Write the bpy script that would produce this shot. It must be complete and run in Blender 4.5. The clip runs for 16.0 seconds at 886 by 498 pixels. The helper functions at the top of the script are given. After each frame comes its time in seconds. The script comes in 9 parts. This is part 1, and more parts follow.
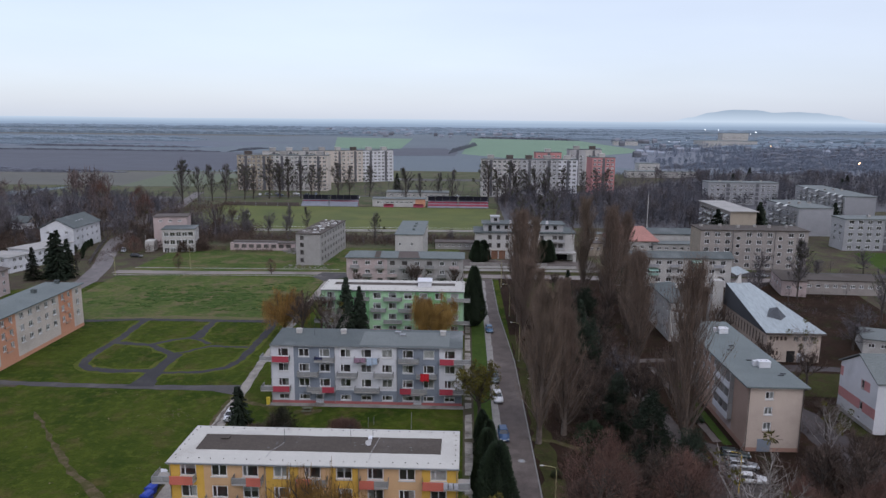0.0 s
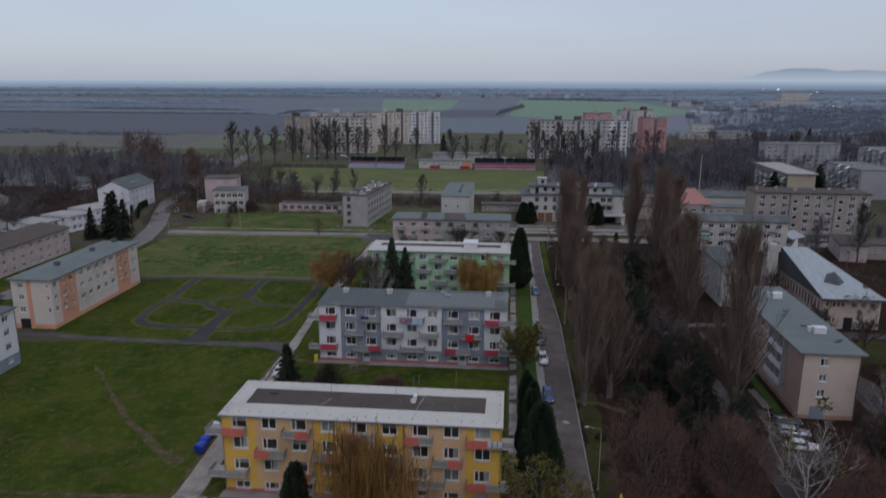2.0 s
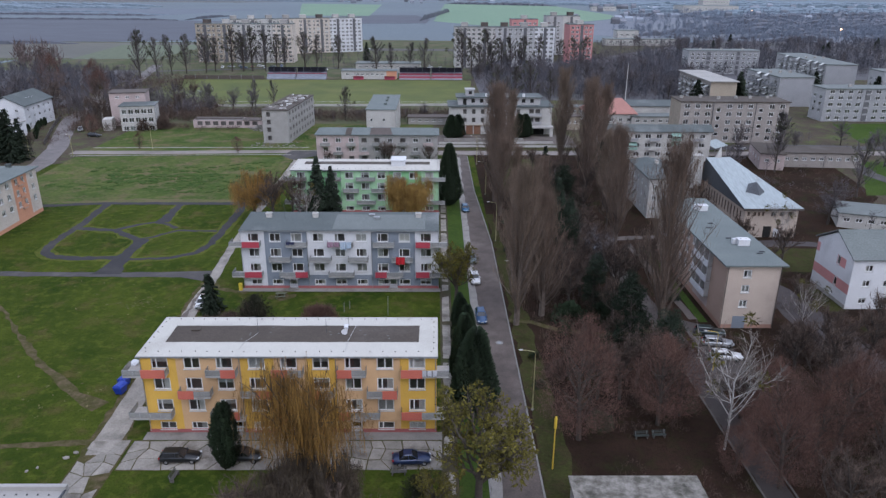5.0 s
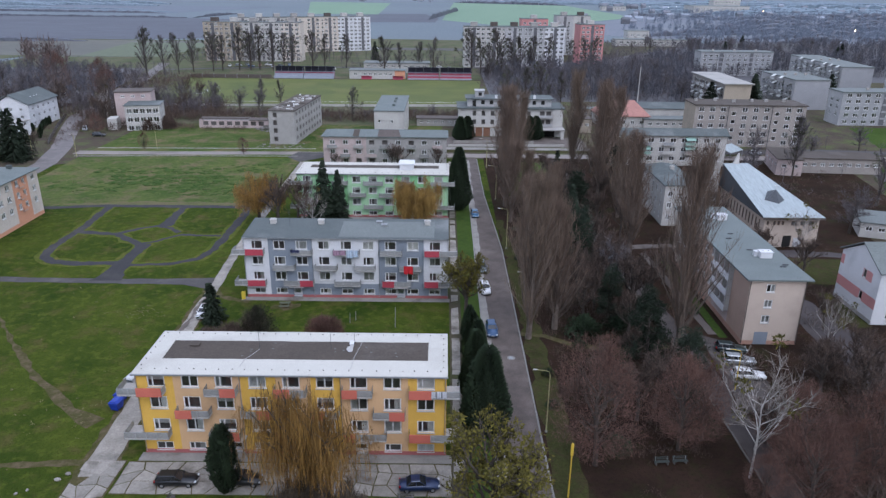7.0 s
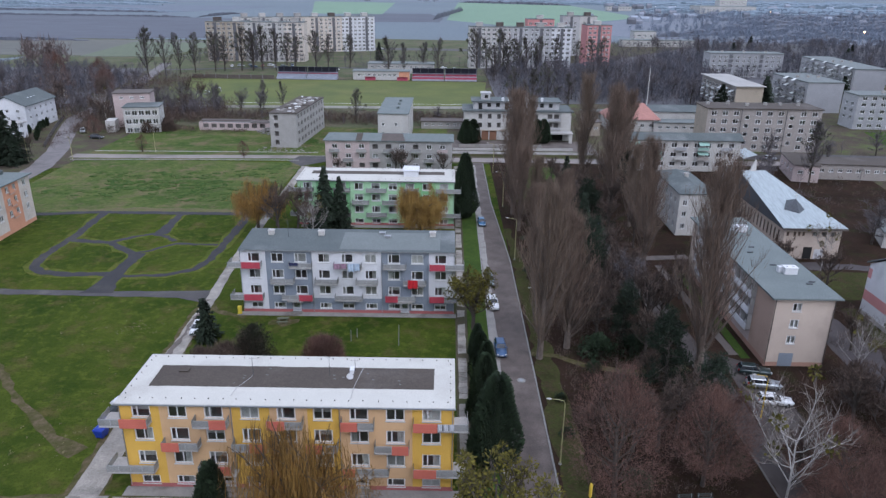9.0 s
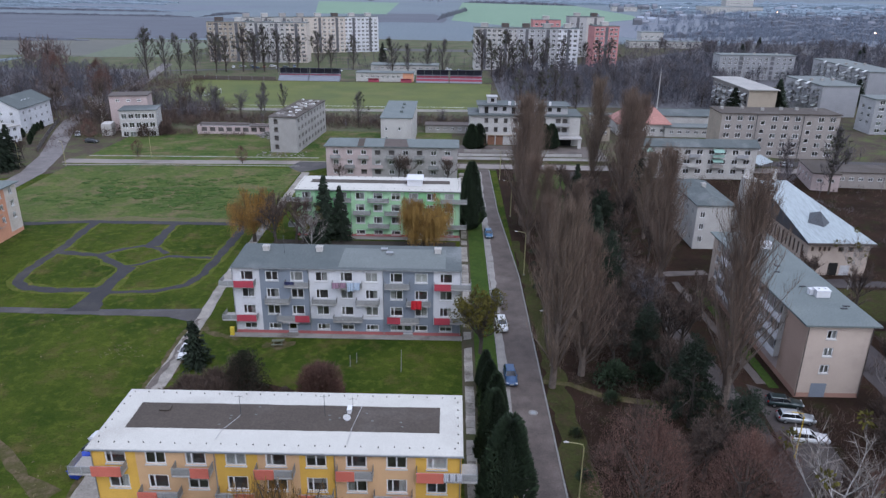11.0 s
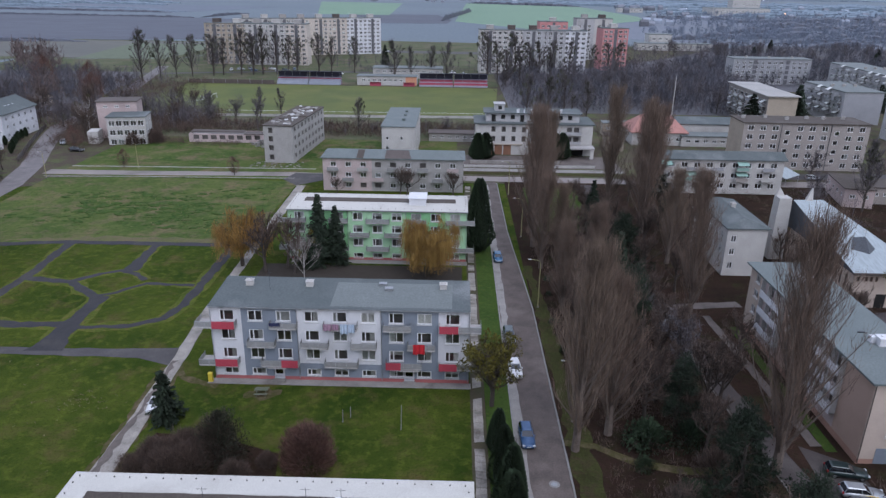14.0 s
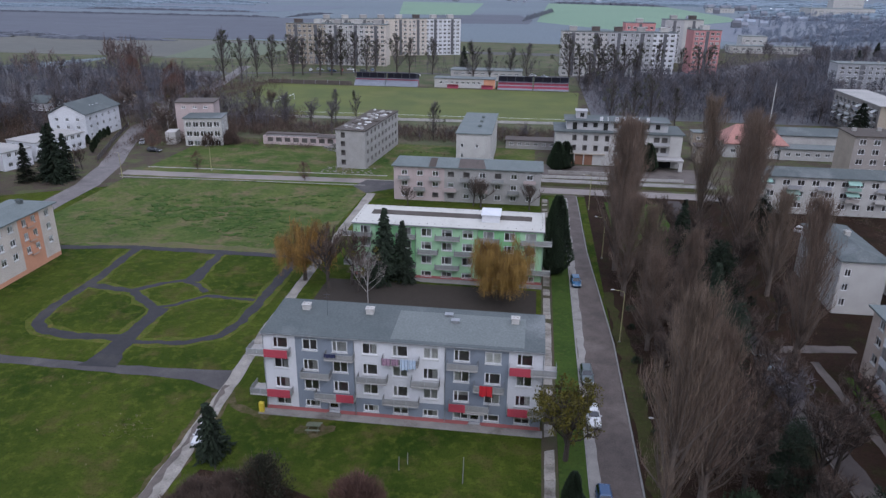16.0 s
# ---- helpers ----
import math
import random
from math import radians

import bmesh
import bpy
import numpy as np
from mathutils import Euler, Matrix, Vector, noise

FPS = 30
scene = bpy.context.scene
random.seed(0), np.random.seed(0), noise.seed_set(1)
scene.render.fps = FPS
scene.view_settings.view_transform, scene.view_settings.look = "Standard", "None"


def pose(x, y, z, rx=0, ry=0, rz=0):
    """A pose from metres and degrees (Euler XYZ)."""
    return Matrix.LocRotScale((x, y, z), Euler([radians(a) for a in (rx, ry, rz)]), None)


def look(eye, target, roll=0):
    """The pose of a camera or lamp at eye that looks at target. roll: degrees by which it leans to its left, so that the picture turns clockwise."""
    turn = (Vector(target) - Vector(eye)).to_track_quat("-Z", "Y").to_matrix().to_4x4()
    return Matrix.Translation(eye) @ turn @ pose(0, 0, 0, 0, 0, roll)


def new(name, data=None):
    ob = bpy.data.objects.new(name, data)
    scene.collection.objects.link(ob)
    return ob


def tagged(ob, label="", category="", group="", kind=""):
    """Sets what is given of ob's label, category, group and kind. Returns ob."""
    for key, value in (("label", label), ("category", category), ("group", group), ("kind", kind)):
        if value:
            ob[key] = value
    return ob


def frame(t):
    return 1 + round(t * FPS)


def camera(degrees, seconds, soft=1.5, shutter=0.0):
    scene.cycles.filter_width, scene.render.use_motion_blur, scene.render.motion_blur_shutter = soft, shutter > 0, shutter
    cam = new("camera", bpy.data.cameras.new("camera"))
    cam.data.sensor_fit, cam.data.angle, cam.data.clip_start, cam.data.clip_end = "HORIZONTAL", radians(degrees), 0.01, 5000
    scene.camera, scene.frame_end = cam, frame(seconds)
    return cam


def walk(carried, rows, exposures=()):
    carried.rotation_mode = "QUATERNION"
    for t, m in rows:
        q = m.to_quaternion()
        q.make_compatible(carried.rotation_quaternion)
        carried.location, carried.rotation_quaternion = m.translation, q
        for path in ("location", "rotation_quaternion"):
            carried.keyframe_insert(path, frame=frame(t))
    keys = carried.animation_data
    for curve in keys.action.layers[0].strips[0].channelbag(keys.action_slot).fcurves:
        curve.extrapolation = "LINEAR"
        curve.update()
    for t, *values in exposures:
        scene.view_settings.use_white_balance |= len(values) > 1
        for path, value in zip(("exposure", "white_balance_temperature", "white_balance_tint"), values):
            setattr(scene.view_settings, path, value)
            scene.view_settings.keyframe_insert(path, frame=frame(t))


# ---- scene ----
cam = camera(64.5, 16.0, soft=1.4, shutter=0.5)
PATH = [
    (0, (35.608, -122.328, 52.435), (35.549, -120.363, 52.071), 0.5),
    (0.5, (35.509, -122.218, 52.336), (35.422, -120.254, 51.972), 0.3),
    (1, (35.495, -122.201, 52.197), (35.382, -120.238, 51.832), 0.2),
    (1.5, (35.586, -122.059, 52.095), (35.446, -120.098, 51.729), 0.1),
    (2, (35.636, -121.838, 51.942), (35.448, -119.902, 51.474), 0.1),
    (2.5, (35.671, -121.276, 51.949), (35.438, -119.388, 51.332), 0.1),
    (3, (35.652, -120.558, 52.134), (35.395, -118.704, 51.427), 0.2),
    (3.5, (35.649, -119.862, 52.26), (35.378, -118.012, 51.552), 0.3),
    (4, (35.727, -119.087, 52.344), (35.543, -117.225, 51.637), 0.3),
    (4.5, (35.487, -118.299, 52.436), (35.482, -116.429, 51.729), 0.4),
    (4.7, (35.387, -117.938, 52.449), (35.406, -116.067, 51.741), 0.3),
    (7, (34.736, -112.78, 52.655), (34.736, -110.911, 51.943), 0.6),
    (7.5, (34.625, -111.396, 52.676), (34.622, -109.527, 51.964), 0.6),
    (8, (34.493, -109.883, 52.668), (34.488, -108.014, 51.956), 0.7),
    (8.5, (34.361, -108.22, 52.654), (34.354, -106.351, 51.942), 0.7),
    (9, (34.27, -106.474, 52.648), (34.26, -104.605, 51.935), 0.7),
    (11.5, (33.677, -96.562, 52.712), (33.657, -94.694, 51.999), 0.8),
    (12, (33.549, -94.363, 52.689), (33.529, -92.494, 51.977), 0.8),
    (12.5, (33.448, -92.026, 52.673), (33.426, -90.157, 51.961), 0.8),
    (13, (33.328, -89.711, 52.656), (33.305, -87.842, 51.943), 0.9),
    (13.5, (33.207, -87.259, 52.671), (33.181, -85.39, 51.959), 0.9),
    (14, (33.081, -84.828, 52.693), (33.054, -82.959, 51.981), 0.9),
    (14.5, (32.935, -82.282, 52.724), (32.907, -80.413, 52.012), 0.9),
    (15, (32.792, -79.869, 52.749), (32.751, -78.001, 52.037), 0.8),
    (15.5, (32.74, -77.293, 52.836), (32.53, -75.437, 52.121), 0.7),
    (16, (32.632, -74.749, 52.858), (32.399, -72.896, 52.143), 0.7),
]
EXPOSURES = [(0, 0.6, 5970, 15), (0.5, 0.24, 5950, 14), (1.0, 0.14, 5950, 14), (1.5, 0.06, 5920, 15), (2.0, 0.0, 5890, 15), (2.5, 0.38, 5930, 15), (3.0, 0.74, 5990, 15), (3.6, 1.0, 6020, 15), (4.5, 0.98, 5800, 14), (7.0, 1.14, 5610, 13), (9.0, 1.14, 5610, 13), (12.5, 1.03, 5630, 14), (16, 0.9, 5660, 15)]
walk(cam, [(t, look(eye, target, roll)) for t, eye, target, roll in PATH], EXPOSURES)

# ---- sky and sun: a flat overcast winter afternoon ----
world = bpy.data.worlds.new("overcast")
scene.world = world
world.use_nodes = True
wn, wl = world.node_tree.nodes, world.node_tree.links
wn.clear()
w_out = wn.new("ShaderNodeOutputWorld")
w_sky = wn.new("ShaderNodeTexSky")
w_sky.sky_type, w_sky.sun_disc = "NISHITA", False
w_sky.sun_elevation, w_sky.sun_rotation = radians(24), radians(150)
w_b1 = wn.new("ShaderNodeBackground")
w_b1.inputs["Strength"].default_value = 0.025
wl.new(w_sky.outputs[0], w_b1.inputs["Color"])
w_co = wn.new("ShaderNodeTexCoord")
w_sep = wn.new("ShaderNodeSeparateXYZ")
wl.new(w_co.outputs["Generated"], w_sep.inputs[0])
w_ramp = wn.new("ShaderNodeValToRGB")
w_ramp.color_ramp.elements[0].position, w_ramp.color_ramp.elements[0].color = 0.0, (0.535, 0.572, 0.628, 1)
w_ramp.color_ramp.elements[1].position, w_ramp.color_ramp.elements[1].color = 0.9, (0.93, 0.95, 1.05, 1)
w_mid = w_ramp.color_ramp.elements.new(0.3)
w_mid.color = (0.642, 0.667, 0.71, 1)
wl.new(w_sep.outputs["Z"], w_ramp.inputs[0])
w_map = wn.new("ShaderNodeMapping")
w_map.inputs["Scale"].default_value = (1.0, 1.0, 6.0)
wl.new(w_co.outputs["Generated"], w_map.inputs[0])
w_noise = wn.new("ShaderNodeTexNoise")
w_noise.inputs["Scale"].default_value, w_noise.inputs["Detail"].default_value = 1.6, 5
wl.new(w_map.outputs[0], w_noise.inputs["Vector"])
w_mix = wn.new("ShaderNodeMix")
w_mix.data_type, w_mix.blend_type = "RGBA", "MULTIPLY"
w_mix.inputs[0].default_value = 0.3
wl.new(w_ramp.outputs[0], w_mix.inputs[6])
wl.new(w_noise.outputs["Fac"], w_mix.inputs[7])
w_b2 = wn.new("ShaderNodeBackground")
w_b2.inputs["Strength"].default_value = 0.77
wl.new(w_mix.outputs[2], w_b2.inputs["Color"])
w_add = wn.new("ShaderNodeAddShader")
wl.new(w_b1.outputs[0], w_add.inputs[0])
wl.new(w_b2.outputs[0], w_add.inputs[1])
wl.new(w_add.outputs[0], w_out.inputs["Surface"])

sun = new("sun", bpy.data.lights.new("sun", "SUN"))
sun.data.energy, sun.data.angle, sun.data.color = 0.8, radians(40), (1.0, 0.95, 0.9)
sun.matrix_world = look((30, -60, 80), (0, 0, 0))


# ---- materials ----
def mat(name, a, b=None, rough=0.85, scale=1.0, fine=12.0, bump=0.15, metal=0.0, spec=0.3, sharp=0.5, c=None, rnd=0.0, island=0.0, stretch=None):
    """A surface of two colours mixed in patches (scale: patches per metre), with fine grain and relief; c adds stains."""
    m = bpy.data.materials.new(name)
    m.use_nodes = True
    n, l = m.node_tree.nodes, m.node_tree.links
    bsdf = n["Principled BSDF"]
    bsdf.inputs["Roughness"].default_value, bsdf.inputs["Metallic"].default_value = rough, metal
    bsdf.inputs["Specular IOR Level"].default_value = spec
    b = b or tuple(v * 0.8 for v in a)
    geo = n.new("ShaderNodeNewGeometry")
    vec = geo.outputs["Position"]
    if stretch:
        mp = n.new("ShaderNodeMapping")
        mp.inputs["Scale"].default_value = stretch
        l.new(vec, mp.inputs[0])
        vec = mp.outputs[0]

    def noise_at(s, detail, lo, hi):
        t = n.new("ShaderNodeTexNoise")
        t.inputs["Scale"].default_value, t.inputs["Detail"].default_value, t.inputs["Roughness"].default_value = s, detail, 0.6
        l.new(vec, t.inputs["Vector"])
        r = n.new("ShaderNodeMapRange")
        r.inputs["From Min"].default_value, r.inputs["From Max"].default_value = lo, hi
        l.new(t.outputs["Fac"], r.inputs["Value"])
        return r.outputs[0], t.outputs["Fac"]

    def mixed(kind, fac, x, y):
        q = n.new("ShaderNodeMix")
        q.data_type, q.blend_type = "RGBA", kind
        for i, v in ((0, fac), (6, x), (7, y)):
            if isinstance(v, tuple):
                q.inputs[i].default_value = (*v[:3], 1)
            elif isinstance(v, float):
                q.inputs[i].default_value = v
            else:
                l.new(v, q.inputs[i])
        return q.outputs[2]

    big, _ = noise_at(scale, 4, 0.5 - sharp / 2, 0.5 + sharp / 2)
    col = mixed("MIX", big, tuple(a), tuple(b))
    if c:
        st, _ = noise_at(scale * 0.37, 5, 0.52, 0.7)
        col = mixed("MIX", st, col, tuple(c))
    grain, raw = noise_at(fine, 3, 0.3, 0.75)
    col = mixed("MULTIPLY", 0.35, col, grain)
    if rnd or island:
        src = n.new("ShaderNodeObjectInfo").outputs["Random"] if rnd else geo.outputs["Random Per Island"]
        r = n.new("ShaderNodeMapRange")
        k = rnd or island
        r.inputs["To Min"].default_value, r.inputs["To Max"].default_value = 1 - k, 1 + k
        l.new(src, r.inputs["Value"])
        hs = n.new("ShaderNodeHueSaturation")
        l.new(r.outputs[0], hs.inputs["Value"])
        l.new(col, hs.inputs["Color"])
        col = hs.outputs[0]
    l.new(col, bsdf.inputs["Base Color"])
    if bump:
        bp = n.new("ShaderNodeBump")
        bp.inputs["Strength"].default_value, bp.inputs["Distance"].default_value = bump, 0.05
        l.new(raw, bp.inputs["Height"])
        l.new(bp.outputs[0], bsdf.inputs["Normal"])
    return m


def glass_mat(name, tint=(0.9, 0.95, 0.97), gloss=0.6):
    """Thin window glass: clear, with mirror gloss that grows at a slant."""
    m = bpy.data.materials.new(name)
    m.use_nodes = True
    n, l = m.node_tree.nodes, m.node_tree.links
    n.clear()
    out, mix = n.new("ShaderNodeOutputMaterial"), n.new("ShaderNodeMixShader")
    tr, gl, fr = n.new("ShaderNodeBsdfTransparent"), n.new("ShaderNodeBsdfGlossy"), n.new("ShaderNodeFresnel")
    tr.inputs["Color"].default_value = (*tint, 1)
    gl.inputs["Roughness"].default_value = 0.03
    fr.inputs["IOR"].default_value = 1.5 + gloss
    l.new(fr.outputs[0], mix.inputs[0])
    l.new(tr.outputs[0], mix.inputs[1])
    l.new(gl.outputs[0], mix.inputs[2])
    l.new(mix.outputs[0], out.inputs["Surface"])
    return m


def lamp_mat(name, colour, power):
    m = bpy.data.materials.new(name)
    m.use_nodes = True
    b = m.node_tree.nodes["Principled BSDF"]
    b.inputs["Emission Color"].default_value, b.inputs["Emission Strength"].default_value = (*colour, 1), power
    return m


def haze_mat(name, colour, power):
    """An unlit glow in one tone: haze painted onto far hills."""
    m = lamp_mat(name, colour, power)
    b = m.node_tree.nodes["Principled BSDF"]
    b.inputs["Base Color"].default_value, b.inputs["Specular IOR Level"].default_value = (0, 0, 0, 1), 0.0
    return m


def turf(name, greens, dry, soil, scale=0.06, dryness=0.62, fine=3.0):
    """Grass in three scales: broad patches of two greens, dry spots, and tufts with bare soil between."""
    m = bpy.data.materials.new(name)
    m.use_nodes = True
    n, l = m.node_tree.nodes, m.node_tree.links
    bsdf = n["Principled BSDF"]
    bsdf.inputs["Roughness"].default_value, bsdf.inputs["Specular IOR Level"].default_value = 1.0, 0.04
    geo = n.new("ShaderNodeNewGeometry")
    col = None

    def layer(s, lo, hi, detail=5.0):
        t, r = n.new("ShaderNodeTexNoise"), n.new("ShaderNodeMapRange")
        t.inputs["Scale"].default_value, t.inputs["Detail"].default_value, t.inputs["Roughness"].default_value = s, detail, 0.65
        r.inputs["From Min"].default_value, r.inputs["From Max"].default_value = lo, hi
        l.new(geo.outputs["Position"], t.inputs["Vector"])
        l.new(t.outputs["Fac"], r.inputs["Value"])
        return r.outputs[0], t.outputs["Fac"]

    def over(fac, x, y):
        q = n.new("ShaderNodeMix")
        q.data_type = "RGBA"
        l.new(fac, q.inputs[0])
        for i, v in ((6, x), (7, y)):
            if isinstance(v, tuple):
                q.inputs[i].default_value = (*v, 1)
            else:
                l.new(v, q.inputs[i])
        return q.outputs[2]

    col = over(layer(scale, 0.35, 0.65)[0], greens[0], greens[1])
    col = over(layer(scale * 2.7, dryness - 0.08, dryness + 0.12)[0], col, dry)
    col = over(layer(scale * 9, 0.5, 0.75)[0], col, greens[2])
    tuft, raw = layer(fine, 0.5, 0.85, 6.0)
    col = over(tuft, col, soil)
    l.new(col, bsdf.inputs["Base Color"])
    bp = n.new("ShaderNodeBump")
    bp.inputs["Strength"].default_value, bp.inputs["Distance"].default_value = 1.0, 0.25
    l.new(raw, bp.inputs["Height"])
    l.new(bp.outputs[0], bsdf.inputs["Normal"])
    return m


GRASS = turf("grass", ((0.056, 0.072, 0.011), (0.022, 0.039, 0.006), (0.08, 0.096, 0.015)), (0.082, 0.068, 0.024), (0.016, 0.021, 0.006), 0.07, 0.6)
ROUGH_GRASS = turf("rough_grass", ((0.082, 0.1, 0.03), (0.032, 0.062, 0.014), (0.108, 0.116, 0.04)), (0.125, 0.098, 0.058), (0.022, 0.03, 0.012), 0.05, 0.56, 1.0)
VERGE = turf("verge_grass", ((0.052, 0.082, 0.018), (0.034, 0.06, 0.014), (0.066, 0.092, 0.02)), (0.07, 0.062, 0.03), (0.025, 0.032, 0.013), 0.12, 0.66)
GARDEN = turf("garden_ground", ((0.082, 0.066, 0.05), (0.06, 0.048, 0.04), (0.075, 0.08, 0.04)), (0.085, 0.105, 0.04), (0.04, 0.033, 0.027), 0.05, 0.55)
ESTATE = turf("estate_grass", ((0.095, 0.105, 0.06), (0.06, 0.07, 0.036), (0.085, 0.095, 0.05)), (0.12, 0.1, 0.075), (0.05, 0.048, 0.035), 0.03, 0.55, 1.0)
TUFT = mat("tuft", (0.07, 0.1, 0.026), (0.085, 0.11, 0.034), 0.95, 0.1, 3, 0.0, island=0.3)
DRY_TUFT = mat("dry_tuft", (0.17, 0.135, 0.075), (0.13, 0.12, 0.05), 0.95, 0.1, 3, 0.0, island=0.4)
OLIVE_GRASS = turf("olive_grass", ((0.05, 0.054, 0.018), (0.032, 0.032, 0.013), (0.052, 0.064, 0.019)), (0.05, 0.036, 0.022), (0.02, 0.016, 0.01), 0.2, 0.55)
DRY_EARTH = turf("dry_earth", ((0.12, 0.1, 0.06), (0.085, 0.09, 0.04), (0.14, 0.11, 0.07)), (0.1, 0.11, 0.04), (0.06, 0.055, 0.035), 0.15, 0.55)
TRODDEN = turf("trodden_grass", ((0.07, 0.062, 0.028), (0.046, 0.05, 0.015), (0.088, 0.072, 0.04)), (0.105, 0.08, 0.05), (0.036, 0.034, 0.014), 0.25, 0.52, 1.6)
YARD_SLAB = mat("yard_slab", (0.31, 0.285, 0.25), (0.22, 0.2, 0.175), 0.9, 0.7, 6, 0.3, c=(0.1, 0.085, 0.068), rnd=0.18)
LAWN_TUFT = mat("lawn_tuft", (0.052, 0.074, 0.014), (0.066, 0.086, 0.02), 0.95, 0.1, 3, 0.0, island=0.3)
RIM_GRASS = turf("rim_grass", ((0.08, 0.095, 0.018), (0.046, 0.066, 0.012), (0.11, 0.112, 0.024)), (0.115, 0.095, 0.03), (0.028, 0.032, 0.012), 0.3, 0.56)
PITCH = mat("pitch_grass", (0.112, 0.124, 0.03), (0.08, 0.1, 0.026), 0.95, 0.05, 2, 0.3, c=(0.145, 0.134, 0.045), sharp=0.3)
# the far plain's haze is painted in as blue-grey
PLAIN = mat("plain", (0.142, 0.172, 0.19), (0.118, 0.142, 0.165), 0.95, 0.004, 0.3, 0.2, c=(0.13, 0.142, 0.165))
LITTER = turf("leaf_litter", ((0.037, 0.022, 0.016), (0.019, 0.0125, 0.0095), (0.027, 0.021, 0.011)), (0.026, 0.028, 0.011), (0.01, 0.007, 0.006), 0.1, 0.6, 2.2)
# floors of the distant woods, lightened and blued by painted haze
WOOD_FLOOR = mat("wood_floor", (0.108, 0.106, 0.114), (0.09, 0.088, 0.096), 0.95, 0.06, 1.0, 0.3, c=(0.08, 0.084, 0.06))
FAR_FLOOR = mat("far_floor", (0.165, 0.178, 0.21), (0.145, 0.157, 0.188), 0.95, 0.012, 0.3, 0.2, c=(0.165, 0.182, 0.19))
YARD_EARTH = mat("yard_earth", (0.072, 0.06, 0.06), (0.05, 0.042, 0.042), 0.85, 0.2, 3, 0.3, c=(0.085, 0.075, 0.072))
# PLOUGH, CROP and FARFIELD hold painted haze: paler and bluer with distance
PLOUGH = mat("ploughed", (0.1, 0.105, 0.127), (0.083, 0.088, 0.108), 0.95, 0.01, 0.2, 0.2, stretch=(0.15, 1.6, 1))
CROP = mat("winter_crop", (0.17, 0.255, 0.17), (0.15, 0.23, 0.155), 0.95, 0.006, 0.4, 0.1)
STUBBLE = mat("stubble", (0.125, 0.118, 0.102), (0.105, 0.105, 0.094), 0.95, 0.01, 0.3, 0.2, stretch=(0.2, 1.5, 1))
STUBBLE_GREEN = mat("stubble_green", (0.12, 0.14, 0.085), (0.105, 0.12, 0.08), 0.95, 0.01, 0.3, 0.2)
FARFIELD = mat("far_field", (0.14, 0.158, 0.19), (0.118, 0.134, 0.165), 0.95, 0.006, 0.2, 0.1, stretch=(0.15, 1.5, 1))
LANE = mat("worn_lane", (0.066, 0.054, 0.05), (0.045, 0.037, 0.034), 0.9, 0.4, 8, 0.3, c=(0.085, 0.072, 0.066))
FOOTWAY = mat("worn_footway", (0.15, 0.125, 0.11), (0.105, 0.088, 0.078), 0.9, 0.5, 7, 0.3, c=(0.06, 0.05, 0.043))
DARK_ASPHALT = mat("dark_asphalt", (0.04, 0.038, 0.041), (0.027, 0.026, 0.028), 0.9, 0.5, 8, 0.3, c=(0.056, 0.052, 0.048))
ASPHALT = mat("asphalt", (0.124, 0.1, 0.088), (0.078, 0.063, 0.056), 0.85, 0.3, 5, 0.3, c=(0.165, 0.136, 0.12), sharp=0.3)
WEST_ASPHALT = mat("grey_asphalt", (0.18, 0.16, 0.155), (0.13, 0.116, 0.114), 0.85, 0.3, 5, 0.3, c=(0.21, 0.19, 0.18), sharp=0.3)
CROSS_ASPHALT = mat("pale_asphalt", (0.27, 0.235, 0.215), (0.2, 0.175, 0.16), 0.88, 0.2, 4, 0.3, c=(0.15, 0.13, 0.12))
OLD_ASPHALT = mat("old_asphalt", (0.078, 0.072, 0.071), (0.058, 0.053, 0.053), 0.9, 0.5, 8, 0.3, c=(0.105, 0.097, 0.09))
CONCRETE = mat("concrete", (0.31, 0.29, 0.265), (0.22, 0.205, 0.19), 0.9, 0.5, 8, 0.3, c=(0.12, 0.105, 0.09), rnd=0.12)
DIRT = mat("trodden_earth", (0.078, 0.06, 0.038), (0.055, 0.05, 0.026), 0.95, 0.4, 5, 0.4, c=(0.045, 0.055, 0.016))
DARK_KERB = mat("mossy_kerb", (0.15, 0.138, 0.125), (0.095, 0.086, 0.078), 0.9, 1.5, 10, 0.2)
KERB = mat("kerb_stone", (0.27, 0.26, 0.245), (0.18, 0.172, 0.16), 0.85, 1.5, 10, 0.2, rnd=0.1)
PALE_WALK = mat("pale_walk", (0.36, 0.35, 0.325), (0.26, 0.25, 0.23), 0.85, 0.8, 8, 0.2, c=(0.13, 0.125, 0.1))
PALE_PATH = mat("pale_path", (0.33, 0.3, 0.262), (0.235, 0.213, 0.186), 0.9, 0.5, 5, 0.3, c=(0.13, 0.118, 0.105), sharp=0.35)
SOIL = mat("soil", (0.045, 0.036, 0.028), None, 0.95, 0.8, 6, 0.5)
WHITE_ROOF = mat("white_sheet", (0.52, 0.5, 0.455), (0.485, 0.465, 0.42), 0.75, 0.4, 14, 0.02, c=(0.42, 0.4, 0.36))
TAR = mat("tar_felt", (0.082, 0.066, 0.054), (0.064, 0.052, 0.043), 0.9, 0.3, 5, 0.2, c=(0.105, 0.09, 0.08))
SOUTH_ROOF = mat("grey_sheet_roof", (0.36, 0.345, 0.33), (0.325, 0.31, 0.295), 0.7, 0.25, 20, 0.03, c=(0.28, 0.27, 0.25))
GRAVEL = mat("mossy_gravel", (0.27, 0.25, 0.225), (0.1, 0.092, 0.075), 0.95, 1.1, 9, 0.6, c=(0.05, 0.048, 0.036), sharp=0.3)
